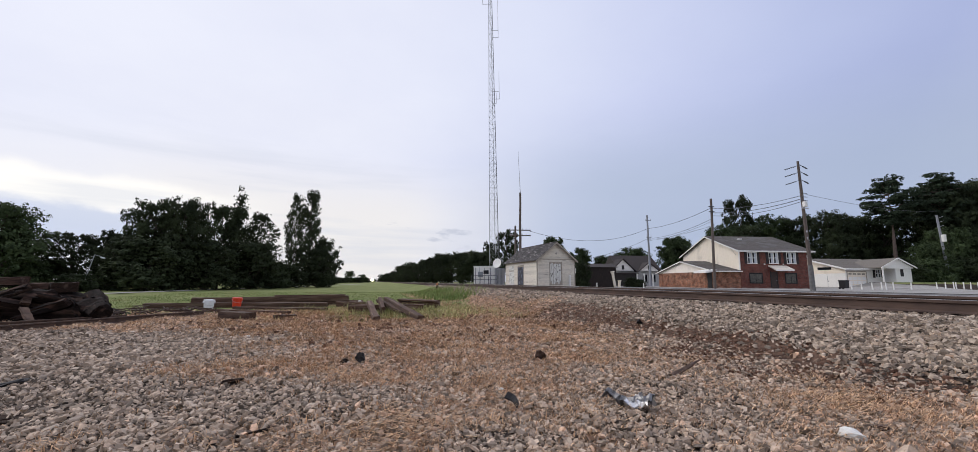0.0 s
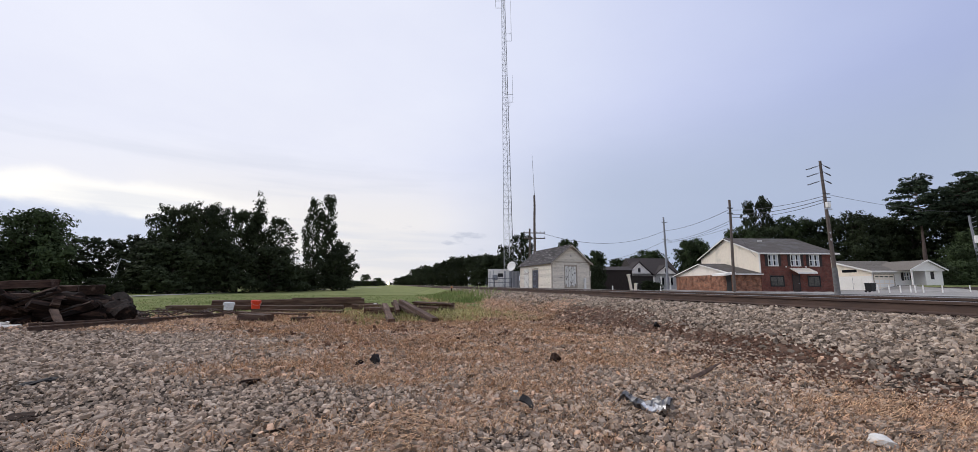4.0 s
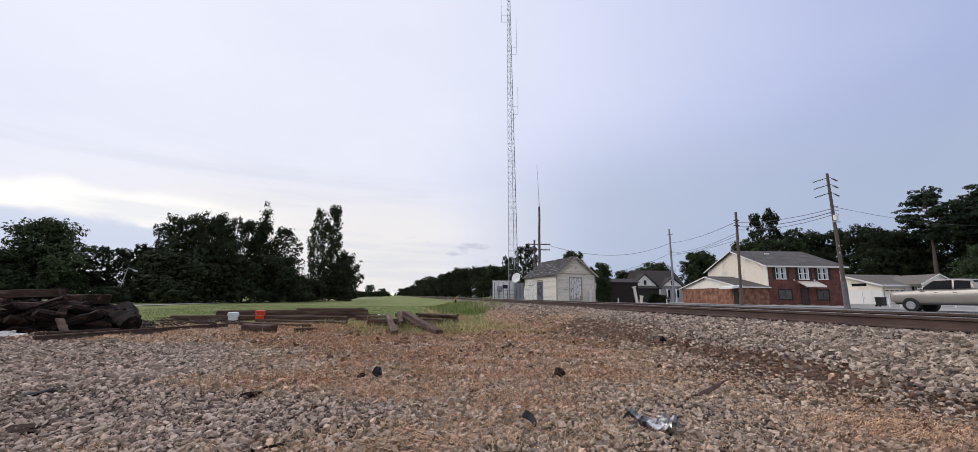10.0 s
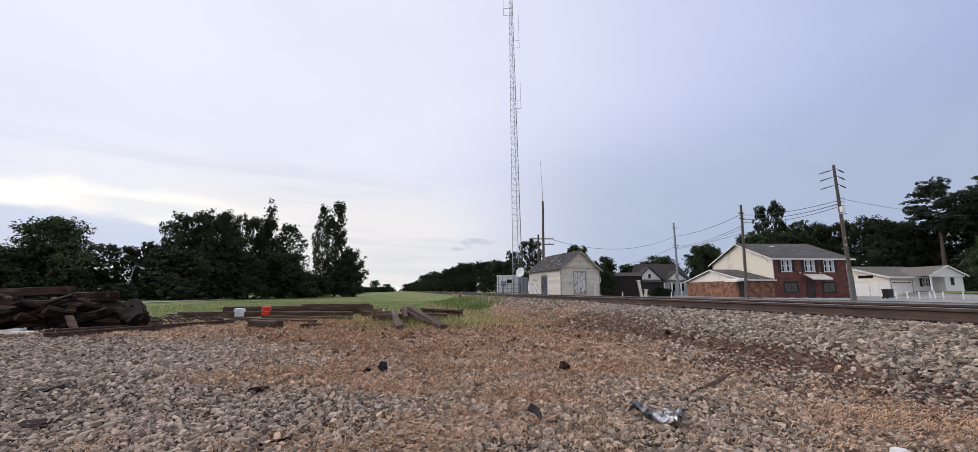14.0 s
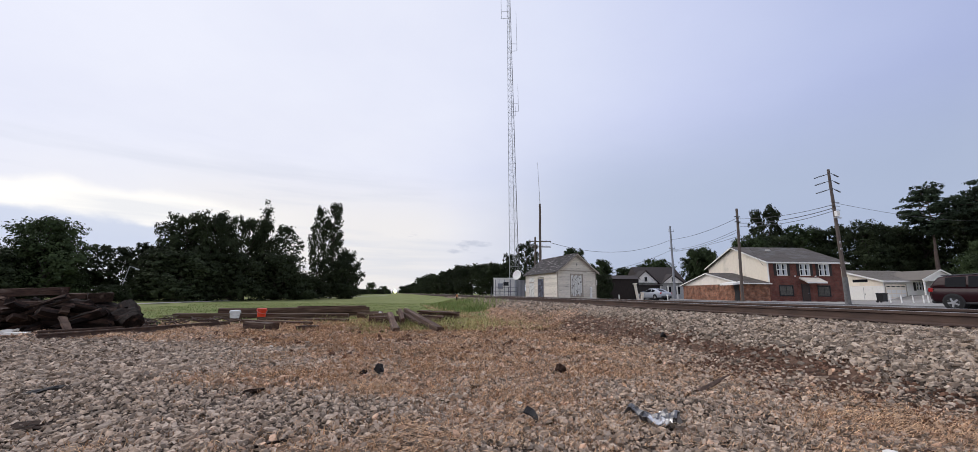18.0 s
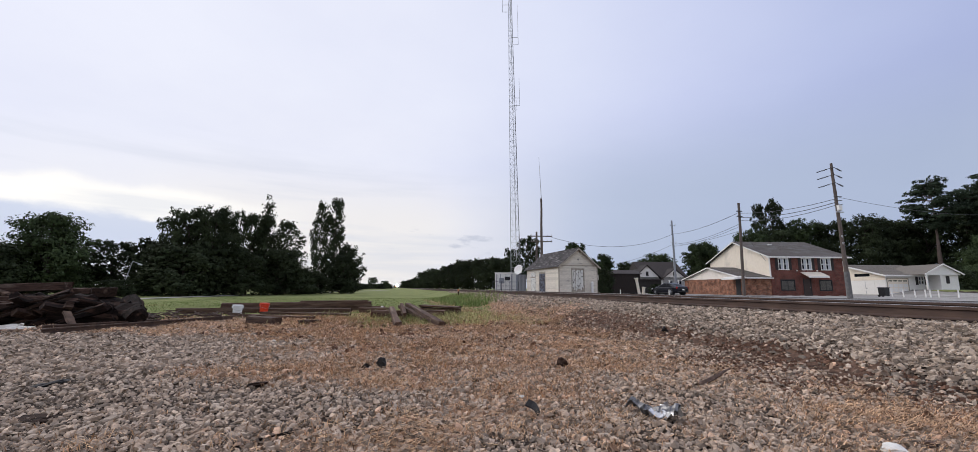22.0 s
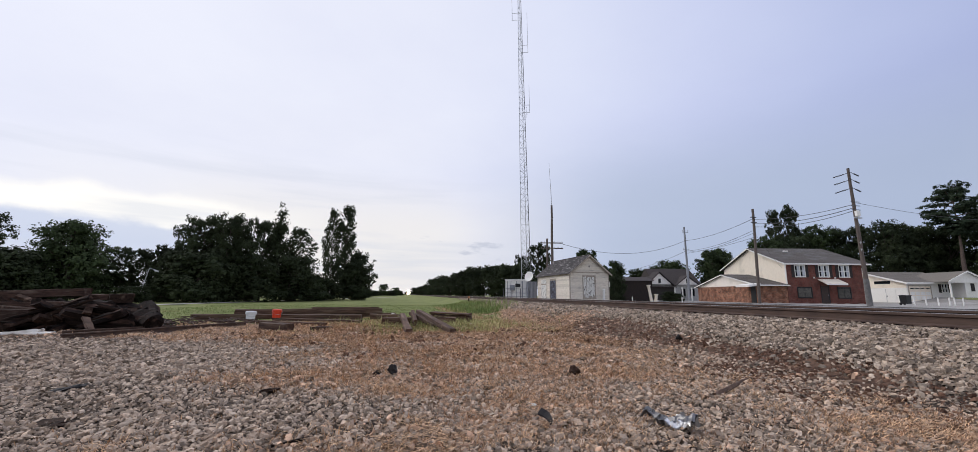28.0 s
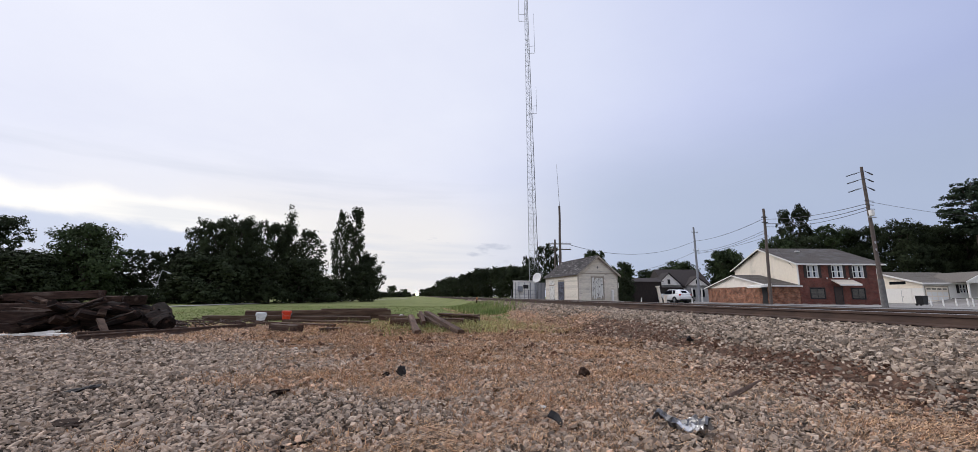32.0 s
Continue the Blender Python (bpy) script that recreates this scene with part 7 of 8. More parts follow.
def make_pile():
    pile_gap_shade()
    rnd = random.Random(31)
    g = "pile of old timber"
    lab = ("dark charred tie in the burn pile", "broken brown timber in the pile", "split blackened log in the pile")
    B = M["bark_brown"]
    for p, q, w, h, m_, label, sd in (
            ((-13.75, 11.0, 0.86), (-11.06, 11.0, 0.97), 0.26, 0.2, B, "long dark beam on top of the pile", 41),
            ((-16.6, 11.4, 0.78), (-13.6, 11.2, 0.82), 0.26, 0.2, B, "dark beam lying across the pile", 52),
            ((-13.6, 10.6, 0.62), (-11.0, 10.6, 0.64), 0.5, 0.15, B, "broad brown plank high on the pile", 42),
            ((-14.3, 10.15, 0.36), (-11.35, 10.1, 0.40), 0.34, 0.3, B, "thick brown tie in the flank of the pile", 43),
            ((-14.1, 9.95, 0.12), (-11.75, 9.9, 0.13), 0.3, 0.22, B, "thick brown tie at the foot of the pile", 56),
            ((-12.6, 10.3, 0.57), (-11.3, 10.2, 0.5), 0.22, 0.1, M["tie"], "brown tie across the pile", 53),
            ((-11.33, 11.3, 0.83), (-10.26, 11.3, 0.85), 0.26, 0.16, B, "short beam end jutting from the pile", 44),
            ((-10.45, 11.0, 0.80), (-10.15, 11.4, 0.82), 0.22, 0.24, M["tie"], "square block on the pile", 57),
            ((-11.6, 9.55, 0.08), (-10.31, 10.4, 0.77), 0.1, 0.06, M["tie"], "long thin plank leaning on the pile", 47),
            ((-11.9, 9.7, 0.25), (-10.6, 10.3, 0.72), 0.12, 0.05, M["log"], "thin dark plank leaning on the pile", 48),
            ((-9.95, 9.95, 0.36), (-9.55, 9.75, 0.06), 0.14, 0.06, M["log_end"], "pale split board at the foot of the pile", 49),
            ((-10.75, 9.0, 0.07), (-10.0, 9.05, 0.15), 0.14, 0.05, M["white"], "white painted board at the foot of the pile", 50),
            ((-11.9, 9.1, 0.03), (-10.25, 9.55, 0.04), 0.14, 0.04, M["white"], "white painted board on the gravel", 51)):
        beam("timber" if w > 0.15 else "plank", ad(*p), ad(*q), w, h, m_, label, "timber" if w > 0.15 else "plank", g, seed=sd)
    log(ad(-10.5, 10.75, 0.62), ad(-9.15, 10.9, 0.16), 0.2, 0.2, 45, "heavy charred log sliding off the end of the pile", group=g)
    log(ad(-10.7, 10.4, 0.30), ad(-9.3, 10.6, 0.17), 0.2, 0.2, 46, "heavy charred log at the end of the pile", group=g)
    log(ad(-10.6, 11.3, 0.52), ad(-9.5, 11.5, 0.36), 0.24, 0.22, 54, "thick charred log near the end of the pile", group=g)
    log(ad(-9.75, 10.0, 0.66), ad(-9.25, 10.3, 0.46), 0.05, 0.09, 55, "pale torn branch on the pile", group=g)
    log(ad(-9.95, 11.7, 0.52), ad(-8.75, 10.5, 0.2), 0.25, 0.22, 61, "thick round log slanting off the end of the pile", group=g)
    log(ad(-10.4, 11.0, 0.34), ad(-9.0, 10.75, 0.24), 0.27, 0.24, 62, "heavy round log lying under the end of the pile", group=g)
    log(ad(-11.2, 10.5, 0.5), ad(-9.9, 10.5, 0.62), 0.2, 0.17, 63, "thick charred log across the pile", group=g)
    for k in range(105):
        a = rnd.uniform(-16.6, -9.6)
        top = 0.16 + 0.5 * min(1, (-9.0 - a) * 0.45 + 0.1)
        d = rnd.uniform(10.6, 12.4) if a < -11.6 else rnd.uniform(10.1, 12.2)
        z = 0.12 + rnd.random() ** (0.9 if k < 70 else 2.2) * top * (1 - 0.3 * abs(d - 11.2))
        th = rnd.uniform(-0.8, 0.8) + (1.4 if rnd.random() < 0.35 else 0)
        L = rnd.uniform(0.7, 1.9)
        da, dd = math.cos(th) * L / 2, math.sin(th) * L / 2
        dz = rnd.uniform(-0.28, 0.28)
        a = min(a, -0.845 * (d + abs(dd)) - abs(da))
        p, q = ad(a - da, d - dd, max(0.07, z - dz)), ad(a + da, d + dd, max(0.07, z + dz))
        if rnd.random() < 0.66:
            beam("timber", p, q, rnd.uniform(0.1, 0.24), rnd.uniform(0.05, 0.18), M["log"] if rnd.random() < 0.6 else M["tie"], lab[k % 2], "timber", g, roll=rnd.uniform(-60, 60), seed=100 + k)
        else:
            log(p, q, rnd.uniform(0.06, 0.14), rnd.uniform(0.05, 0.11), 200 + k, lab[2], split=rnd.random() < 0.5, group=g)


make_pile()


def chip(name, x, y, size, material, label, category, seed, tilt=12, rough=1.0):
    """A lump or shard with an uneven outline."""
    rnd = random.Random(seed)
    bm = bmesh.new()
    bmesh.ops.create_icosphere(bm, subdivisions=2, radius=1)
    for v in bm.verts:
        k = 1 + 0.9 * rough * noise.noise(v.co * 1.9 + Vector((seed * 3.7, 0, 0))) + 0.35 * noise.noise(v.co * 5.0 + Vector((0, seed, 0)))
        v.co = Vector((v.co.x * size[0] * k, v.co.y * size[1] * k, v.co.z * size[2] * k))
    ob = part(name, bm, material)
    ob.matrix_basis = pose(x, y, float(ground_z(x, y)) + size[2] * 0.75 + 0.008, rnd.uniform(-tilt, tilt), rnd.uniform(-tilt, tilt), rnd.uniform(0, 360))
    return tagged(ob, label, category)


def crumpled(x, y):
    """A torn, crumpled piece of silver foil wrapping."""
    rng = np.random.default_rng(17)
    n, k = 22, 11
    u, v = np.meshgrid(np.linspace(0, 1, n), np.linspace(0, 1, k))
    X = (u - 0.5) * 0.42 + rng.normal(0, 0.006, u.shape)
    Y = (v - 0.5) * 0.2 * (1 - 0.4 * np.sin(u * 5 + 0.6) ** 2) + rng.normal(0, 0.004, u.shape) - 0.06 * (u - 0.5)
    Z = 0.045 + 0.022 * np.sin(u * 6.5 + v * 3) + 0.026 * np.sin(u * 15 - v * 9) + rng.normal(0, 0.009, u.shape) + 0.04 * np.clip(u - 0.8, 0, 1) / 0.2 * np.sin(v * 3.1)
    P = np.stack([X, Y, Z], -1).reshape(-1, 3)
    i = (np.arange(k - 1)[:, None] * n + np.arange(n - 1)[None]).ravel()
    # white noise patches paint the foil's glints over a darkened silver
    ob = raw("foil_wrapper", P, np.stack([i, i + 1, i + 1 + n, i + n], -1), mat("foil", (0.24, 0.235, 0.23), (0.07, 0.07, 0.075), 0.3, 12, metal=0.7, c3=(0.80, 0.79, 0.77), c3_scale=8, c3_at=(0.57, 0.62)))
    sol = ob.modifiers.new("thick", "SOLIDIFY")
    sol.thickness = 0.002
    ob.matrix_basis = pose(x, y, float(ground_z(x, y)) + 0.02, 0, 0, -62)
    tagged(ob, "crumpled silver foil wrapper on the stones", "litter")


def make_litter():
    crumpled(2.02, 3.0)
    dark = mat("dark_rubber", (0.03, 0.028, 0.028), (0.018, 0.016, 0.016), 0.8, 12, bump=0.4)
    white = mat("chalk_white", (0.74, 0.72, 0.67), (0.62, 0.60, 0.55), 0.8, 20, bump=0.2)
    chip("foam_scrap", 3.06, 2.06, (0.068, 0.052, 0.04), white, "white plastic foam scrap on the gravel", "litter", 1, rough=0.3)
    chip("clod", 3.43, 2.1, (0.075, 0.028, 0.022), M["log_end"], "brown piece of bark on the gravel", "bark", 2)
    bm = bmesh.new()
    rings = []
    for k in range(8):
        u = k / 7
        c, w = Vector((0.14 * u, 0.025 * math.sin(u * 4), 0.012 + 0.055 * (1 - u))), 0.022 * (1.1 - 0.6 * u)
        rings.append([bm.verts.new(c + Vector((0, e * w, h + e * 0.018))) for e, h in ((-1, 0), (1, 0), (1, 0.012), (-1, 0.012))])
    for k in range(7):
        for j in range(4):
            bm.faces.new((rings[k][j], rings[k][(j + 1) % 4], rings[k + 1][(j + 1) % 4], rings[k + 1][j]))
    bm.faces.new(rings[0][::-1])
    bm.faces.new(rings[-1])
    ob = part("rubber_scrap", bm, dark)
    ob.matrix_basis = pose(1.12, 3.40, float(ground_z(1.1, 3.4)) + 0.02, 0, 0, -58)
    tagged(ob, "curled black strip of tyre rubber on the stones", "litter")
    chip("clod", -0.08, 5.55, (0.062, 0.04, 0.07), dark, "black lump of burnt rubber", "debris", 4)
    chip("clod", -0.27, 5.6, (0.07, 0.04, 0.035), M["log"], "small charred lump of burnt wood", "debris", 14)
    chip("clod", 2.12, 5.02, (0.075, 0.055, 0.075), M["tie"], "dark clod of earth among dead grass", "clod", 5)
    chip("clod", -1.3, 4.8, (0.10, 0.035, 0.02), M["tie"], "dark splinter of wood on gravel", "debris", 6)
    chip("clod", 5.3, 7.35, (0.19, 0.05, 0.05), dark, "black scrap of wood on the ballast", "debris", 7)
    chip("white_scrap", 0.55, 4.66, (0.022, 0.014, 0.01), white, "tiny white scrap of paper", "litter", 8)
    chip("white_scrap", 1.40, 9.85, (0.06, 0.04, 0.03), white, "white scrap in the grass", "litter", 9)
    chip("white_scrap", -0.38, 18.0, (0.12, 0.07, 0.11), white, "white plastic scrap among the timbers", "litter", 10)
    chip("white_scrap", 2.3, 14.0, (0.05, 0.04, 0.03), white, "white scrap at the heap's edge", "litter", 15)
    chip("white_scrap", -2.1, 8.55, (0.06, 0.03, 0.02), white, "pale scrap on the gravel", "litter", 16)
    chip("white_scrap", 1.2, 3.8, (0.03, 0.02, 0.012), white, "pale chip among the dead grass", "litter", 18)
    chip("clod", -2.33, 9.08, (0.11, 0.04, 0.02), M["tie"], "dark splinter at the gravel's far edge", "debris", 19)
    chip("flat_stone", 6.2, 3.95, (0.11, 0.08, 0.018), M["ballast"], "broad flat stone on the ballast", "stone", 20, rough=0.5)
    chip("flat_stone", -2.6, 4.0, (0.14, 0.07, 0.012), M["tie"], "flat dark slab lying on the gravel", "slab", 11)
    chip("flat_stone", -3.3, 5.2, (0.15, 0.05, 0.02), dark, "dark strip on the gravel", "debris", 12)
    for st in (log((3.12, 3.80, 0.035), (3.62, 4.09, 0.06), 0.032, 0.022, 77, "dry stick on the stones", group="sticks"),
               log((3.5, 4.02, 0.05), (3.82, 4.18, 0.09), 0.02, 0.012, 78, "broken end of a stick", group="sticks")):
        st.data.materials[0] = M["log_end"]
    log((-0.95, 3.0, 0.02), (-0.62, 3.16, 0.03), 0.014, 0.01, 79, "dark twig on the gravel", group="sticks")
    # marker stake at the bed's edge
    e = empty("marker_stake", pose(5.6, 35.4, 0.1), "small orange-topped stake at the ballast's edge", "stake")
    part("stake", boxbm(-0.05, -0.05, -0.1, 0.05, 0.05, 0.62, bevel=0.008), M["tie"], e)
    part("cap", boxbm(-0.07, -0.07, 0.62, 0.07, 0.07, 0.8, bevel=0.01), mat("faded_orange", (0.5, 0.2, 0.09), (0.4, 0.16, 0.08), 0.7, 8), e)


make_litter()


# ---- vehicles ----
def loft(bm, rings, close=True):
    """Skins rings of points with quads, end caps included."""
    R = [[bm.verts.new(p) for p in r] for r in rings]
    n = len(R[0])
    for k in range(len(R) - 1):
        for j in range(n):
            bm.faces.new((R[k][j], R[k][(j + 1) % n], R[k + 1][(j + 1) % n], R[k + 1][j]))
    if close:
        bm.faces.new(R[0][::-1])
        bm.faces.new(R[-1])
    bmesh.ops.recalc_face_normals(bm, faces=bm.faces)


def paint(name, c, rough=0.25, metal=0.0):
    m = mat(name, c, tuple(v * 0.94 for v in c), rough, 2.0, metal=metal, spec=0.5 if c[0] > 0.1 else 0.16)
    bs = m.node_tree.nodes["Principled BSDF"]
    bs.inputs["Coat Weight"].default_value, bs.inputs["Coat Roughness"].default_value = 0.5 if c[0] > 0.1 else 0.12, 0.08
    return m


def make_car(name, label, category, colour, lower, green, wheels, track=0.78, wr=0.33, rim=0.22, bed=None, hood_lamp=(2.3, 0.68, 0.62), tail_lamp=(-2.36, 0.85, 0.72), metal=0.0, rails=False):
    """x ahead, y to the left. lower: (x, bottom, belt, half width); green: (x, top, half width at top) of the cabin from rear to front."""
    root = empty(name, pose(0, 0, 0), label, category, "cars on the street")
    body_m = paint(name + "_paint", colour, metal=metal)

    def eased(rows, x, col, soft=0.14):
        """A row's value at x, rounded off where the outline bends."""
        k = [r[0] for r in rows]
        return sum(float(np.interp(x + d * soft, k, [r[col] for r in rows])) for d in (-1, -0.5, 0, 0.5, 1)) / 5

    def belt(x):
        return eased(lower, x, 2)

    def half(x):
        return eased(lower, x, 3) * 0.88

    bm = bmesh.new()
    rings = []
    xs = list(np.linspace(lower[0][0], lower[-1][0], 34))
    for i, x in enumerate(xs):
        zb, zt, w = eased(lower, x, 1), belt(x), eased(lower, x, 3)
        if i in (0, 33):
            zb, zt, w = zb + 0.05, zt - 0.05, w * 0.94
        h = zt - zb
        pr = [(0.84, zb), (0.94, zb + 0.06 * h), (0.985, zb + 0.25 * h), (1.0, zb + 0.5 * h), (0.99, zb + 0.68 * h), (0.965, zb + 0.84 * h), (0.92, zb + 0.95 * h), (0.84, zt), (0.5, zt + 0.012)]
        rings.append([(x, w * a, z) for a, z in pr] + [(x, -w * a, z) for a, z in reversed(pr)])
    loft(bm, rings)
    part("body", bm, body_m, root, smooth=True)

    def roof_z(x):
        return max(eased(green, x, 1, 0.10), belt(x) + 0.005)

    def roof_w(x):
        return eased(green, x, 2)

    def flank(x, u):
        """Half width of the cabin at a share u of its height."""
        return half(x) + (roof_w(x) - half(x)) * u ** 1.25

    bm = bmesh.new()
    rings = []
    g0, g1 = green[0][0], green[-1][0]
    for x in np.linspace(g0, g1, 26):
        b, zt = belt(x) - 0.04, roof_z(x)
        side = [(flank(x, u), b + (zt - b) * u) for u in (0, 0.3, 0.6, 0.85)] + [(roof_w(x) * 0.93, b + (zt - b) * 0.96), (roof_w(x) * 0.6, zt)]
        rings.append([(x, y, z) for y, z in side] + [(x, -y, z) for y, z in reversed(side)])
    loft(bm, rings)
    part("cabin", bm, body_m, root, smooth=True)

    def pane(xa, xb, s, nm):
        """A side window: a curved sheet a little proud of the cabin's flank."""
        bm = bmesh.new()
        cols = []
        for x in np.linspace(xa, xb, 9):
            b, zt = belt(x) - 0.04, roof_z(x)
            lo, hi = b + 0.075, max(zt - 0.10, b + 0.08)
            cols.append([bm.verts.new((x, s * (flank(x, (z - b) / max(zt - b, 0.05)) + 0.012), z)) for z in (lo, (lo + hi) / 2, hi)])
        for i in range(8):
            for j in range(2):
                bm.faces.new((cols[i][j], cols[i + 1][j], cols[i + 1][j + 1], cols[i][j + 1]))
        part(nm, bm, M["tinted_glass"], root, smooth=True)

    def screen(xa, xb, nm):
        bm = bmesh.new()
        cols = []
        for x in np.linspace(xa, xb, 8):
            zt = roof_z(x) + 0.012
            cols.append([bm.verts.new((x, e * roof_w(x) * 0.95, zt - 0.05 * abs(e) ** 3)) for e in (-0.9, -0.5, 0, 0.5, 0.9)])
        for i in range(7):
            for j in range(4):
                bm.faces.new((cols[i][j], cols[i][j + 1], cols[i + 1][j + 1], cols[i + 1][j]))
        part(nm, bm, M["dark_glass" if nm == "windscreen" else "tinted_glass"], root, smooth=True)

    r1, f1 = green[1][0], green[-2][0]
    screen(f1 + 0.12, g1 - 0.1, "windscreen")
    if bed:
        screen(r1 + 0.04, g0 + 0.005, "rear_window")
    else:
        screen(r1 - 0.08, g0 + (0.12 if r1 - g0 > 0.4 else 0.04), "rear_window")
    for s in (-1, 1):
        xm = (r1 + f1) / 2 - 0.05
        pane(xm + 0.05, g1 - 0.34, s, "side_window")
        pane(g0 + (r1 - g0) * (0.55 if r1 - g0 > 0.6 else 1.25) + (0.28 if lower is not TRUCK else 0.05), xm - 0.05, s, "side_window")
        mx = green[-1][0] - 0.25
        part("mirror", boxbm(mx - 0.08, min(s * (half(mx) + 0.05), s * (half(mx) + 0.27)), belt(mx) - 0.02, mx + 0.08, max(s * (half(mx) + 0.05), s * (half(mx) + 0.27)), belt(mx) + 0.13, bevel=0.03), body_m if colour[0] > 0.1 else M["trim_dark"], root)
        hx, hz, hy = hood_lamp
        part("headlight", boxbm(hx - 0.16, s * hy - 0.12, hz - 0.06, hx + 0.06, s * hy + 0.12, hz + 0.07, bevel=0.025), M["lamp_clear"], root, "clear headlight")
        tx, tz, ty = tail_lamp
        part("taillight", boxbm(tx - 0.05, s * ty - 0.1, tz - 0.1, tx + 0.14, s * ty + 0.1, tz + 0.1, bevel=0.02), M["lamp_red"], root, "red tail light")
        w = max(l[3] for l in lower)
        for dx in (0.45, -0.45):
            part("door_handle", boxbm(dx - 0.08, min(s * (w * 0.97), s * (w + 0.012)), belt(0) - 0.16, dx + 0.08, max(s * (w * 0.97), s * (w + 0.012)), belt(0) - 0.125), body_m, root)
        part("sill", boxbm(wheels[1] + 0.4, min(s * (w * 0.84), s * (w * 0.985)), lower[len(lower) // 2][1] - 0.03, wheels[0] - 0.4, max(s * (w * 0.84), s * (w * 0.985)), lower[len(lower) // 2][1] + 0.08, bevel=0.02), M["trim_dark"], root)
        if rails:
            part("roof_rail", tubebm((green[1][0] + 0.15, s * (green[1][2] - 0.06), green[1][1] + 0.03), (green[-2][0] - 0.1, s * (green[-2][2] - 0.06), green[-2][1] + 0.045), 0.025, n=6), M["dark_steel"], root)
    xr, xf = lower[0][0], lower[-1][0]
    part("rear_bumper", boxbm(xr - 0.03, -0.72, 0.32, xr + 0.2, 0.72, 0.5, bevel=0.05), M["trim_dark"], root)
    part("plate", boxbm(xr - 0.045, -0.16, 0.56, xr - 0.02, 0.16, 0.7), M["white"], root, "plain pale number plate")
    part("grille", boxbm(xf - 0.15, -0.45, 0.42, xf + 0.012, 0.45, 0.6, bevel=0.02), M["trim_dark"], root)
    if bed:
        x0, x1, z = bed
        # no hollow here: a black block imitates the shade inside the bed
        part("bed", boxbm(x0, -0.70, z - 0.42, x1, 0.70, z + 0.012), M["black"], root, "solid black block standing in for the shaded load bed")
        part("tailgate", boxbm(lower[0][0] - 0.02, -0.72, z - 0.5, lower[0][0] + 0.05, 0.72, z + 0.0, bevel=0.02), M["trim_dark"], root)
    spun = []
    W = max(l[3] for l in lower)
    for x in wheels:
        for s in (-1, 1):
            # black disc, proud of the flank, drawn for the arch's shaded hollow
            part("wheel_arch", tubebm((x, s * (W * 0.6), wr + 0.03), (x, s * (W + 0.006), wr + 0.03), wr + 0.055, n=24), M["black"], root)
            wh = new("wheel")
            wh.parent = root
            wh.matrix_basis = pose(x, s * (W - 0.095), wr)
            bm = bmesh.new()
            tube(bm, (0, -0.11, 0), (0, 0.11, 0), wr, n=26)
            tube(bm, (0, -0.112, 0), (0, 0.112, 0), wr - 0.03, n=26)
            part("tyre", bm, M["tyre"], wh)
            bm = bmesh.new()
            tube(bm, (0, -0.117, 0), (0, 0.117, 0), rim, n=22)
            part("hub", bm, M["wheel" if bed else "trim_dark"], wh)
            bm = bmesh.new()
            for k in range(5):
                a = math.tau * k / 5
                v = Vector((math.cos(a), 0, math.sin(a)))
                u = Vector((-math.sin(a), 0, math.cos(a)))
                for e in (-0.122, 0.122):
                    y = Vector((0, e, 0))
                    q = [v * 0.03 - u * 0.045 + y, v * rim * 0.97 - u * 0.04 + y, v * rim * 0.97 + u * 0.04 + y, v * 0.03 + u * 0.045 + y]
                    bm.faces.new([bm.verts.new(p) for p in q])
            for e in (-1, 1):
                tube(bm, (0, e * 0.116, 0), (0, e * 0.121, 0), rim * 1.0, rim * 0.98, n=22, cap=False)
                tube(bm, (0, e * 0.116, 0), (0, e * 0.126, 0), 0.06, n=10)
            part("rim", bm, M["wheel"], wh, "five-spoke alloy rim")
            spun.append((wh, x, s * (W - 0.095), wr))
    return root, spun


SEDAN = [(-2.45, 0.45, 0.92, 0.74), (-2.36, 0.33, 1.0, 0.82), (-1.9, 0.26, 1.02, 0.89), (-1.0, 0.22, 0.98, 0.92), (0.2, 0.21, 0.95, 0.92), (1.1, 0.22, 0.92, 0.91), (1.75, 0.24, 0.84, 0.89), (2.2, 0.27, 0.74, 0.83), (2.42, 0.34, 0.62, 0.70)]
SEDAN_G = [(-1.95, 1.0, 0.74), (-1.05, 1.36, 0.62), (-0.45, 1.45, 0.60), (0.15, 1.44, 0.61), (1.2, 0.96, 0.74)]
COUPE = [(-2.22, 0.42, 0.95, 0.74), (-2.1, 0.33, 1.02, 0.84), (-1.6, 0.25, 1.0, 0.91), (-0.7, 0.21, 0.95, 0.92), (0.3, 0.2, 0.92, 0.91), (1.0, 0.21, 0.88, 0.91), (1.6, 0.23, 0.80, 0.89), (2.05, 0.26, 0.68, 0.82), (2.28, 0.32, 0.55, 0.68)]
COUPE_G = [(-1.85, 0.98, 0.70), (-0.95, 1.28, 0.60), (-0.45, 1.36, 0.58), (0.0, 1.35, 0.58), (1.05, 0.90, 0.72)]
SUV = [(-2.4, 0.5, 1.1, 0.82), (-2.32, 0.4, 1.14, 0.88), (-1.6, 0.36, 1.12, 0.92), (-0.4, 0.34, 1.1, 0.93), (0.7, 0.34, 1.1, 0.93), (1.2, 0.36, 1.08, 0.92), (1.9, 0.38, 1.04, 0.9), (2.3, 0.4, 0.98, 0.86), (2.42, 0.46, 0.84, 0.78)]
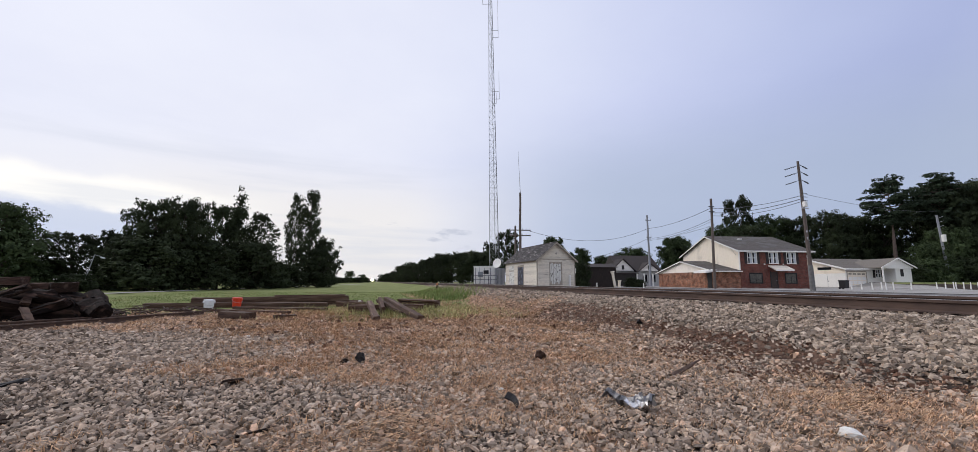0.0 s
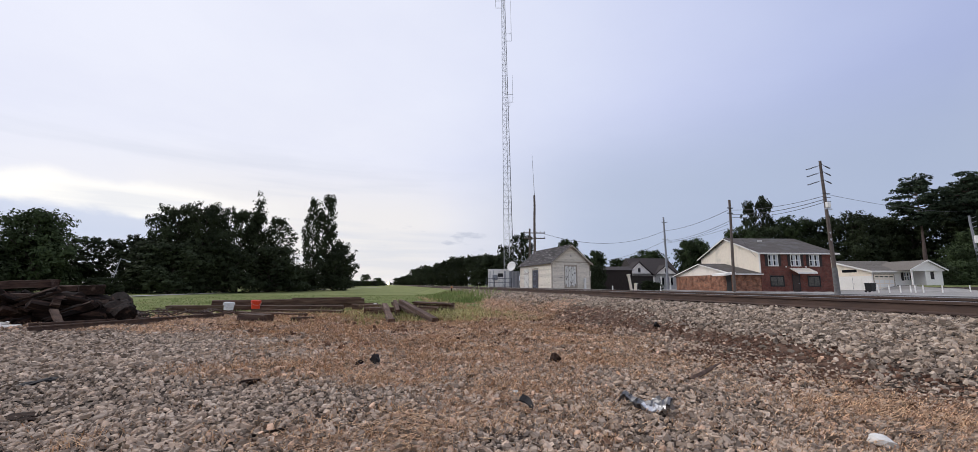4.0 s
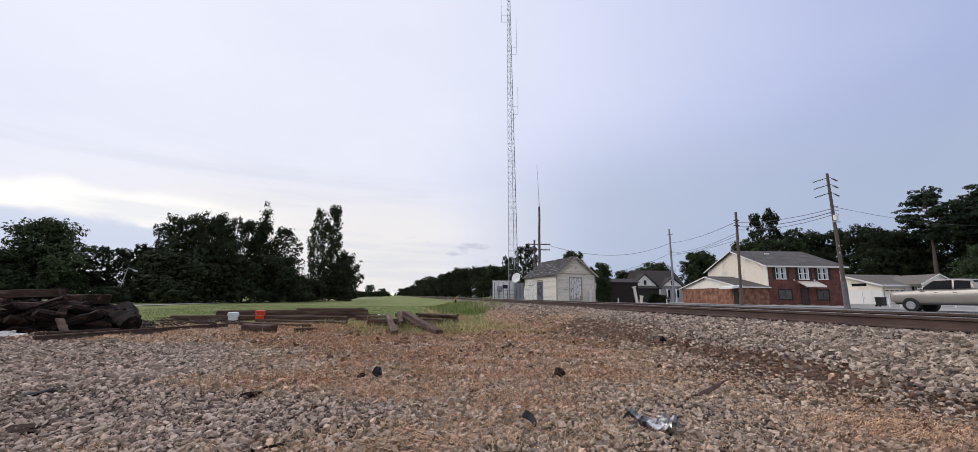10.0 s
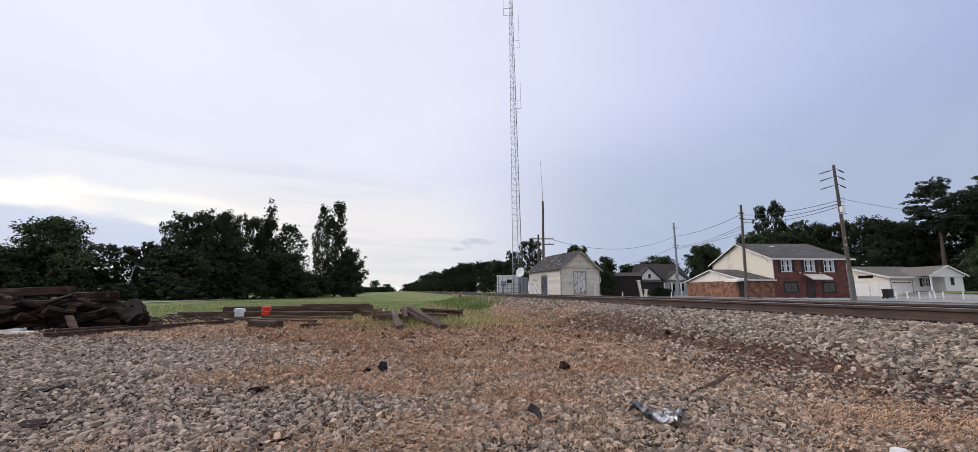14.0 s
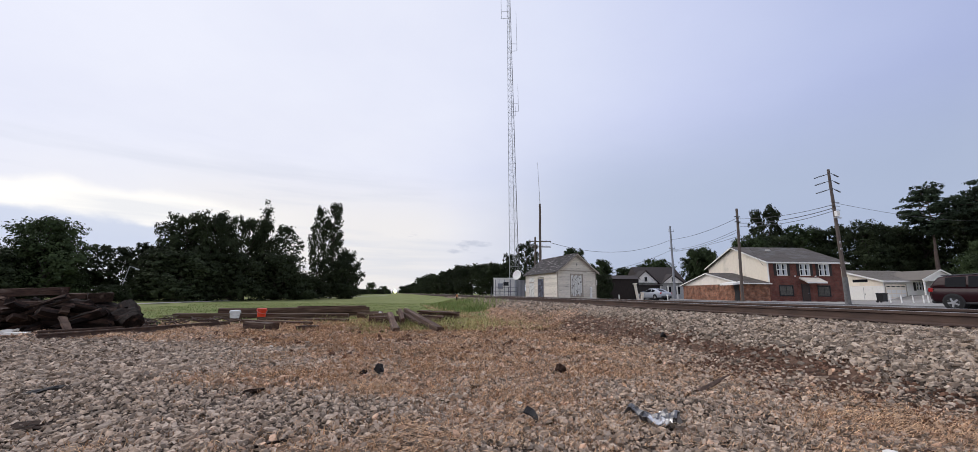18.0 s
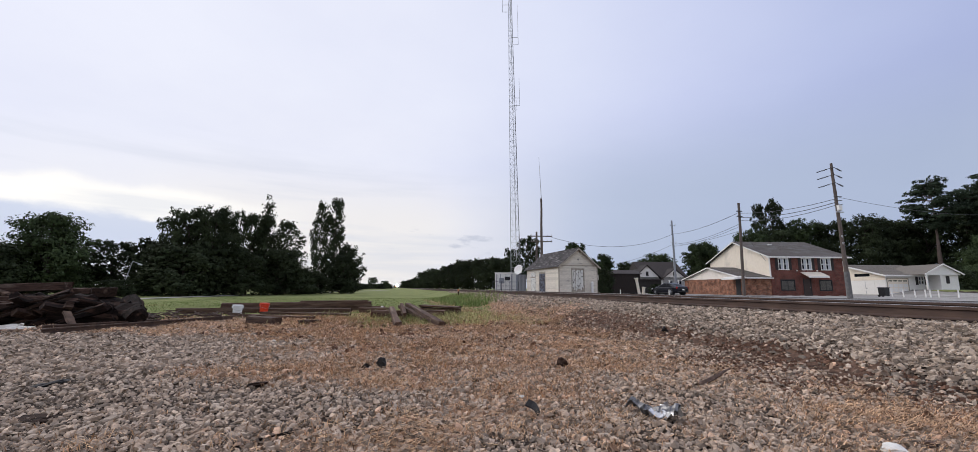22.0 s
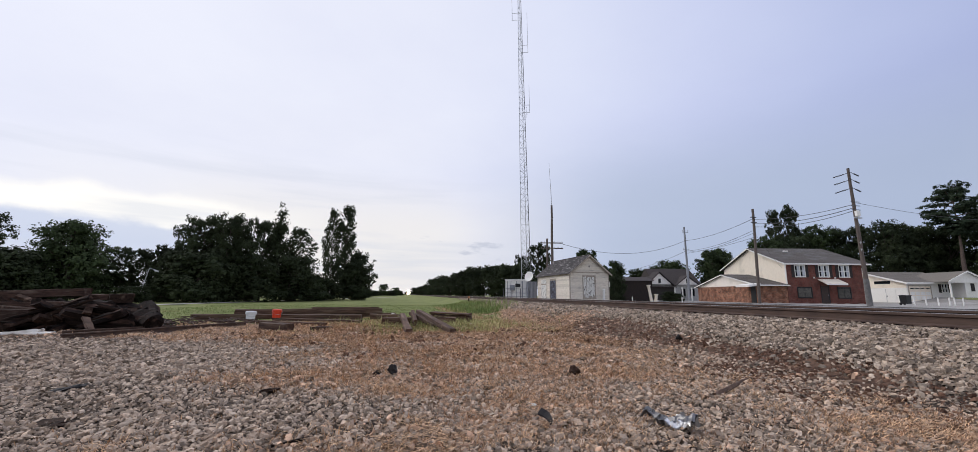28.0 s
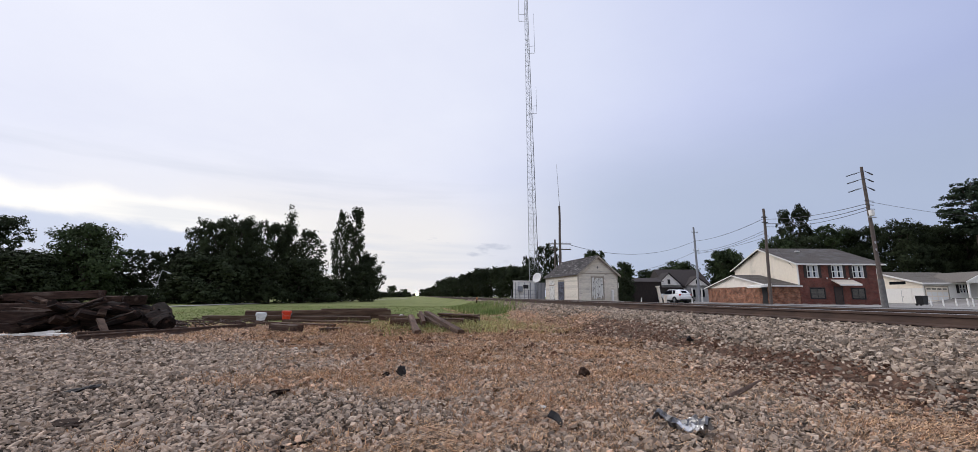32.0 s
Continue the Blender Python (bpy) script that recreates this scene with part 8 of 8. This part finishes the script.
SUV_G = [(-2.36, 1.14, 0.78), (-2.1, 1.70, 0.66), (-0.8, 1.77, 0.66), (0.35, 1.74, 0.66), (1.15, 1.1, 0.76)]
CROSS = [(-2.3, 0.5, 1.0, 0.80), (-2.22, 0.38, 1.08, 0.87), (-1.5, 0.32, 1.08, 0.91), (-0.4, 0.3, 1.04, 0.92), (0.7, 0.3, 1.02, 0.92), (1.2, 0.31, 1.0, 0.91), (1.8, 0.33, 0.94, 0.89), (2.2, 0.36, 0.84, 0.83), (2.34, 0.42, 0.7, 0.7)]
CROSS_G = [(-2.26, 1.08, 0.74), (-1.75, 1.58, 0.62), (-0.8, 1.69, 0.63), (0.2, 1.66, 0.63), (1.25, 1.04, 0.75)]
TRUCK = [(-2.85, 0.62, 1.34, 0.92), (-2.75, 0.52, 1.40, 0.97), (-1.5, 0.5, 1.40, 0.98), (-0.5, 0.46, 1.36, 0.98), (0.5, 0.45, 1.34, 0.98), (1.1, 0.46, 1.34, 0.98), (1.9, 0.5, 1.30, 0.97), (2.55, 0.52, 1.26, 0.95), (2.8, 0.54, 1.24, 0.94), (2.88, 0.56, 1.16, 0.92)]
TRUCK_G = [(-1.36, 1.36, 0.84), (-1.22, 1.97, 0.74), (-0.3, 2.03, 0.74), (0.6, 2.0, 0.74), (1.42, 1.30, 0.84)]

# name, label, category, colour, shapes, lane offset, direction, (time, place along the street), speed
FLEET = [
    ("pickup_truck", "beige-silver crew-cab pickup truck driving up the street", "pickup truck", (0.36, 0.32, 0.27), TRUCK, TRUCK_G, (1.75, -1.9), 34.2, 1, (11.6, 31.4), (9.5, 0.42)),
    ("crossover", "white crossover car driving up the street", "car", (0.88, 0.88, 0.88), CROSS, CROSS_G, (1.38, -1.34), 34.2, 1, (30.7, 33.1), (9.94, 0.61)),
    ("sedan", "white sedan driving up the street", "car", (0.88, 0.88, 0.88), SEDAN, SEDAN_G, (1.42, -1.42), 34.2, 1, (24.5, 31.5), (11.84, 0.11)),
    ("sedan", "black sedan driving up the street", "car", (0.012, 0.013, 0.018), SEDAN, SEDAN_G, (1.42, -1.42), 34.2, 1, (21.0, 31.5), (11.1, 1.08)),
    ("sedan", "silver sedan driving up the street", "car", (0.42, 0.44, 0.48), SEDAN, SEDAN_G, (1.36, -1.36), 34.2, 1, (17.2, 35.5), (13.34, 0.2)),
    ("crossover", "white car turning away far up the street", "car", (0.78, 0.78, 0.78), CROSS, CROSS_G, (1.38, -1.34), 34.2, 1, (0.0, 58.0), (9.0, 0.0)),
    ("suv", "dark maroon sport utility car coming down the street", "car", (0.026, 0.008, 0.010), SUV, SUV_G, (1.42, -1.45), 28.5, -1, (17.1, 21.4), (9.7, 0.0)),
    ("coupe", "silver coupe coming down the street", "car", (0.44, 0.45, 0.48), COUPE, COUPE_G, (1.32, -1.25), 28.5, -1, (24.0, 29.3), (13.37, 0.5)),
]
MOVERS = []


def lane_pose(off, s, sense):
    """The pose on a lane, s metres along the street."""
    p = street(off, s, 0)
    head = TH
    yaw = math.degrees(-head) + 90 + (180 if sense < 0 else 0)
    return pose(p.x, p.y, 0.37 + 0.02 * math.cos((off - 31.4) / 5.8 * 1.3), 0, 0, yaw)


def make_fleet():
    for name, label, cat, col, lower, green, wheels, off, sense, (t0, s0), (v, acc) in FLEET:
        kw = {}
        if lower is TRUCK:
            kw = dict(wr=0.39, rim=0.25, bed=(-2.72, -1.42, 1.40), hood_lamp=(2.75, 0.92, 0.78), tail_lamp=(-2.84, 1.1, 0.86), metal=0.3)
        elif lower is SUV:
            kw = dict(wr=0.37, rim=0.23, hood_lamp=(2.34, 0.86, 0.7), tail_lamp=(-2.36, 1.0, 0.78), rails=True)
        elif lower is CROSS:
            kw = dict(wr=0.355, rim=0.24, hood_lamp=(2.2, 0.8, 0.66), tail_lamp=(-2.25, 0.98, 0.74), rails=True)
        elif lower is COUPE:
            kw = dict(wr=0.33, rim=0.24, hood_lamp=(2.1, 0.62, 0.62), tail_lamp=(-2.16, 0.88, 0.66), metal=0.3)
        root, spun = make_car(name, label, cat, col, lower, green, wheels, **kw)
        MOVERS.append((root, spun, off, sense, t0, s0, v, acc))


make_fleet()


# ---- train far down the line ----
def make_train():
    root = empty("locomotive", pose(8.25, 1000, 0.8), "locomotive with lit headlights far down the line", "locomotive")
    m = mat("loco_paint", (0.20, 0.07, 0.04), (0.12, 0.05, 0.035), 0.5, 2)
    part("hood", boxbm(-1.5, 4, 0.9, 1.5, 20, 4.3, bevel=0.1), m, root)
    part("cab", boxbm(-1.55, 1.2, 0.9, 1.55, 4, 4.6, bevel=0.15), m, root)
    part("nose", boxbm(-1.2, 0, 0.9, 1.2, 1.3, 3.0, bevel=0.2), m, root)
    part("frame", boxbm(-1.5, -0.6, 0.4, 1.5, 20.4, 0.95, bevel=0.05), M["black"], root)
    part("windscreen", boxbm(-1.2, 1.15, 3.3, 1.2, 1.22, 4.1), M["dark_glass"], root)
    lamp = bpy.data.materials.new("headlight_glow")
    lamp.use_nodes = True
    b = lamp.node_tree.nodes["Principled BSDF"]
    b.inputs["Emission Color"].default_value, b.inputs["Emission Strength"].default_value = (1.0, 0.86, 0.62, 1), 400.0
    # discs larger and brighter than real lamps, in place of their glare
    for x, z, r in ((0, 3.6, 1.2), (-0.9, 1.6, 0.6), (0.9, 1.6, 0.6)):
        part("headlight", tubebm((x, -0.15, z), (x, 1.1, z), r * 0.8, r * 0.8, n=16), lamp, root, "bright warm headlight")
    for k in range(6):
        w = boxbm(-1.5, 24 + k * 17, 0.7, 1.5, 39 + k * 17, 4.2, bevel=0.08)
        part("wagon", w, mat("wagon_paint", (0.16, 0.07, 0.05), (0.10, 0.05, 0.04), 0.8, 1), root)
    return root


LOCO = make_train()


def motions():
    times = [k * 0.5 for k in range(65)]
    walk(LOCO, [(t, pose(8.25, 980 - 15.0 * t, 0.8)) for t in (0.0, 8.0, 16.0, 24.0, 32.0)])
    for root, spun, off, sense, t0, s0, v, acc in MOVERS:
        def run(t):
            """Metres driven since t0, gaining or losing speed while in sight."""
            near = max(-1.6, min(1.6, t - t0))
            return v * near + acc * near * near + (v + 2 * acc * near) * (t - t0 - near)

        walk(root, [(t, lane_pose(off, s0 + sense * run(t), sense)) for t in times])
        # the wheels turn while the car is in sight
        a, b = sorted((t0 + sense * (10.0 - s0) / v, t0 + sense * (62.0 - s0) / v))
        a, b = max(0.0, a), min(32.0, b)
        n = int((b - a) * 30)
        for wh, x, y, r in spun:
            rows = [(0.0, pose(x, y, r))] if a > 0.04 else []
            for k in range(n + 1):
                ang = math.degrees((run(a + k / 30) - run(a)) / r)
                rows.append((a + k / 30, Matrix.Translation((x, y, r)) @ Matrix.Rotation(radians(ang), 4, "Y")))
            if b < 31.96:
                rows.append((32.0, rows[-1][1]))
            walk(wh, rows)


motions()
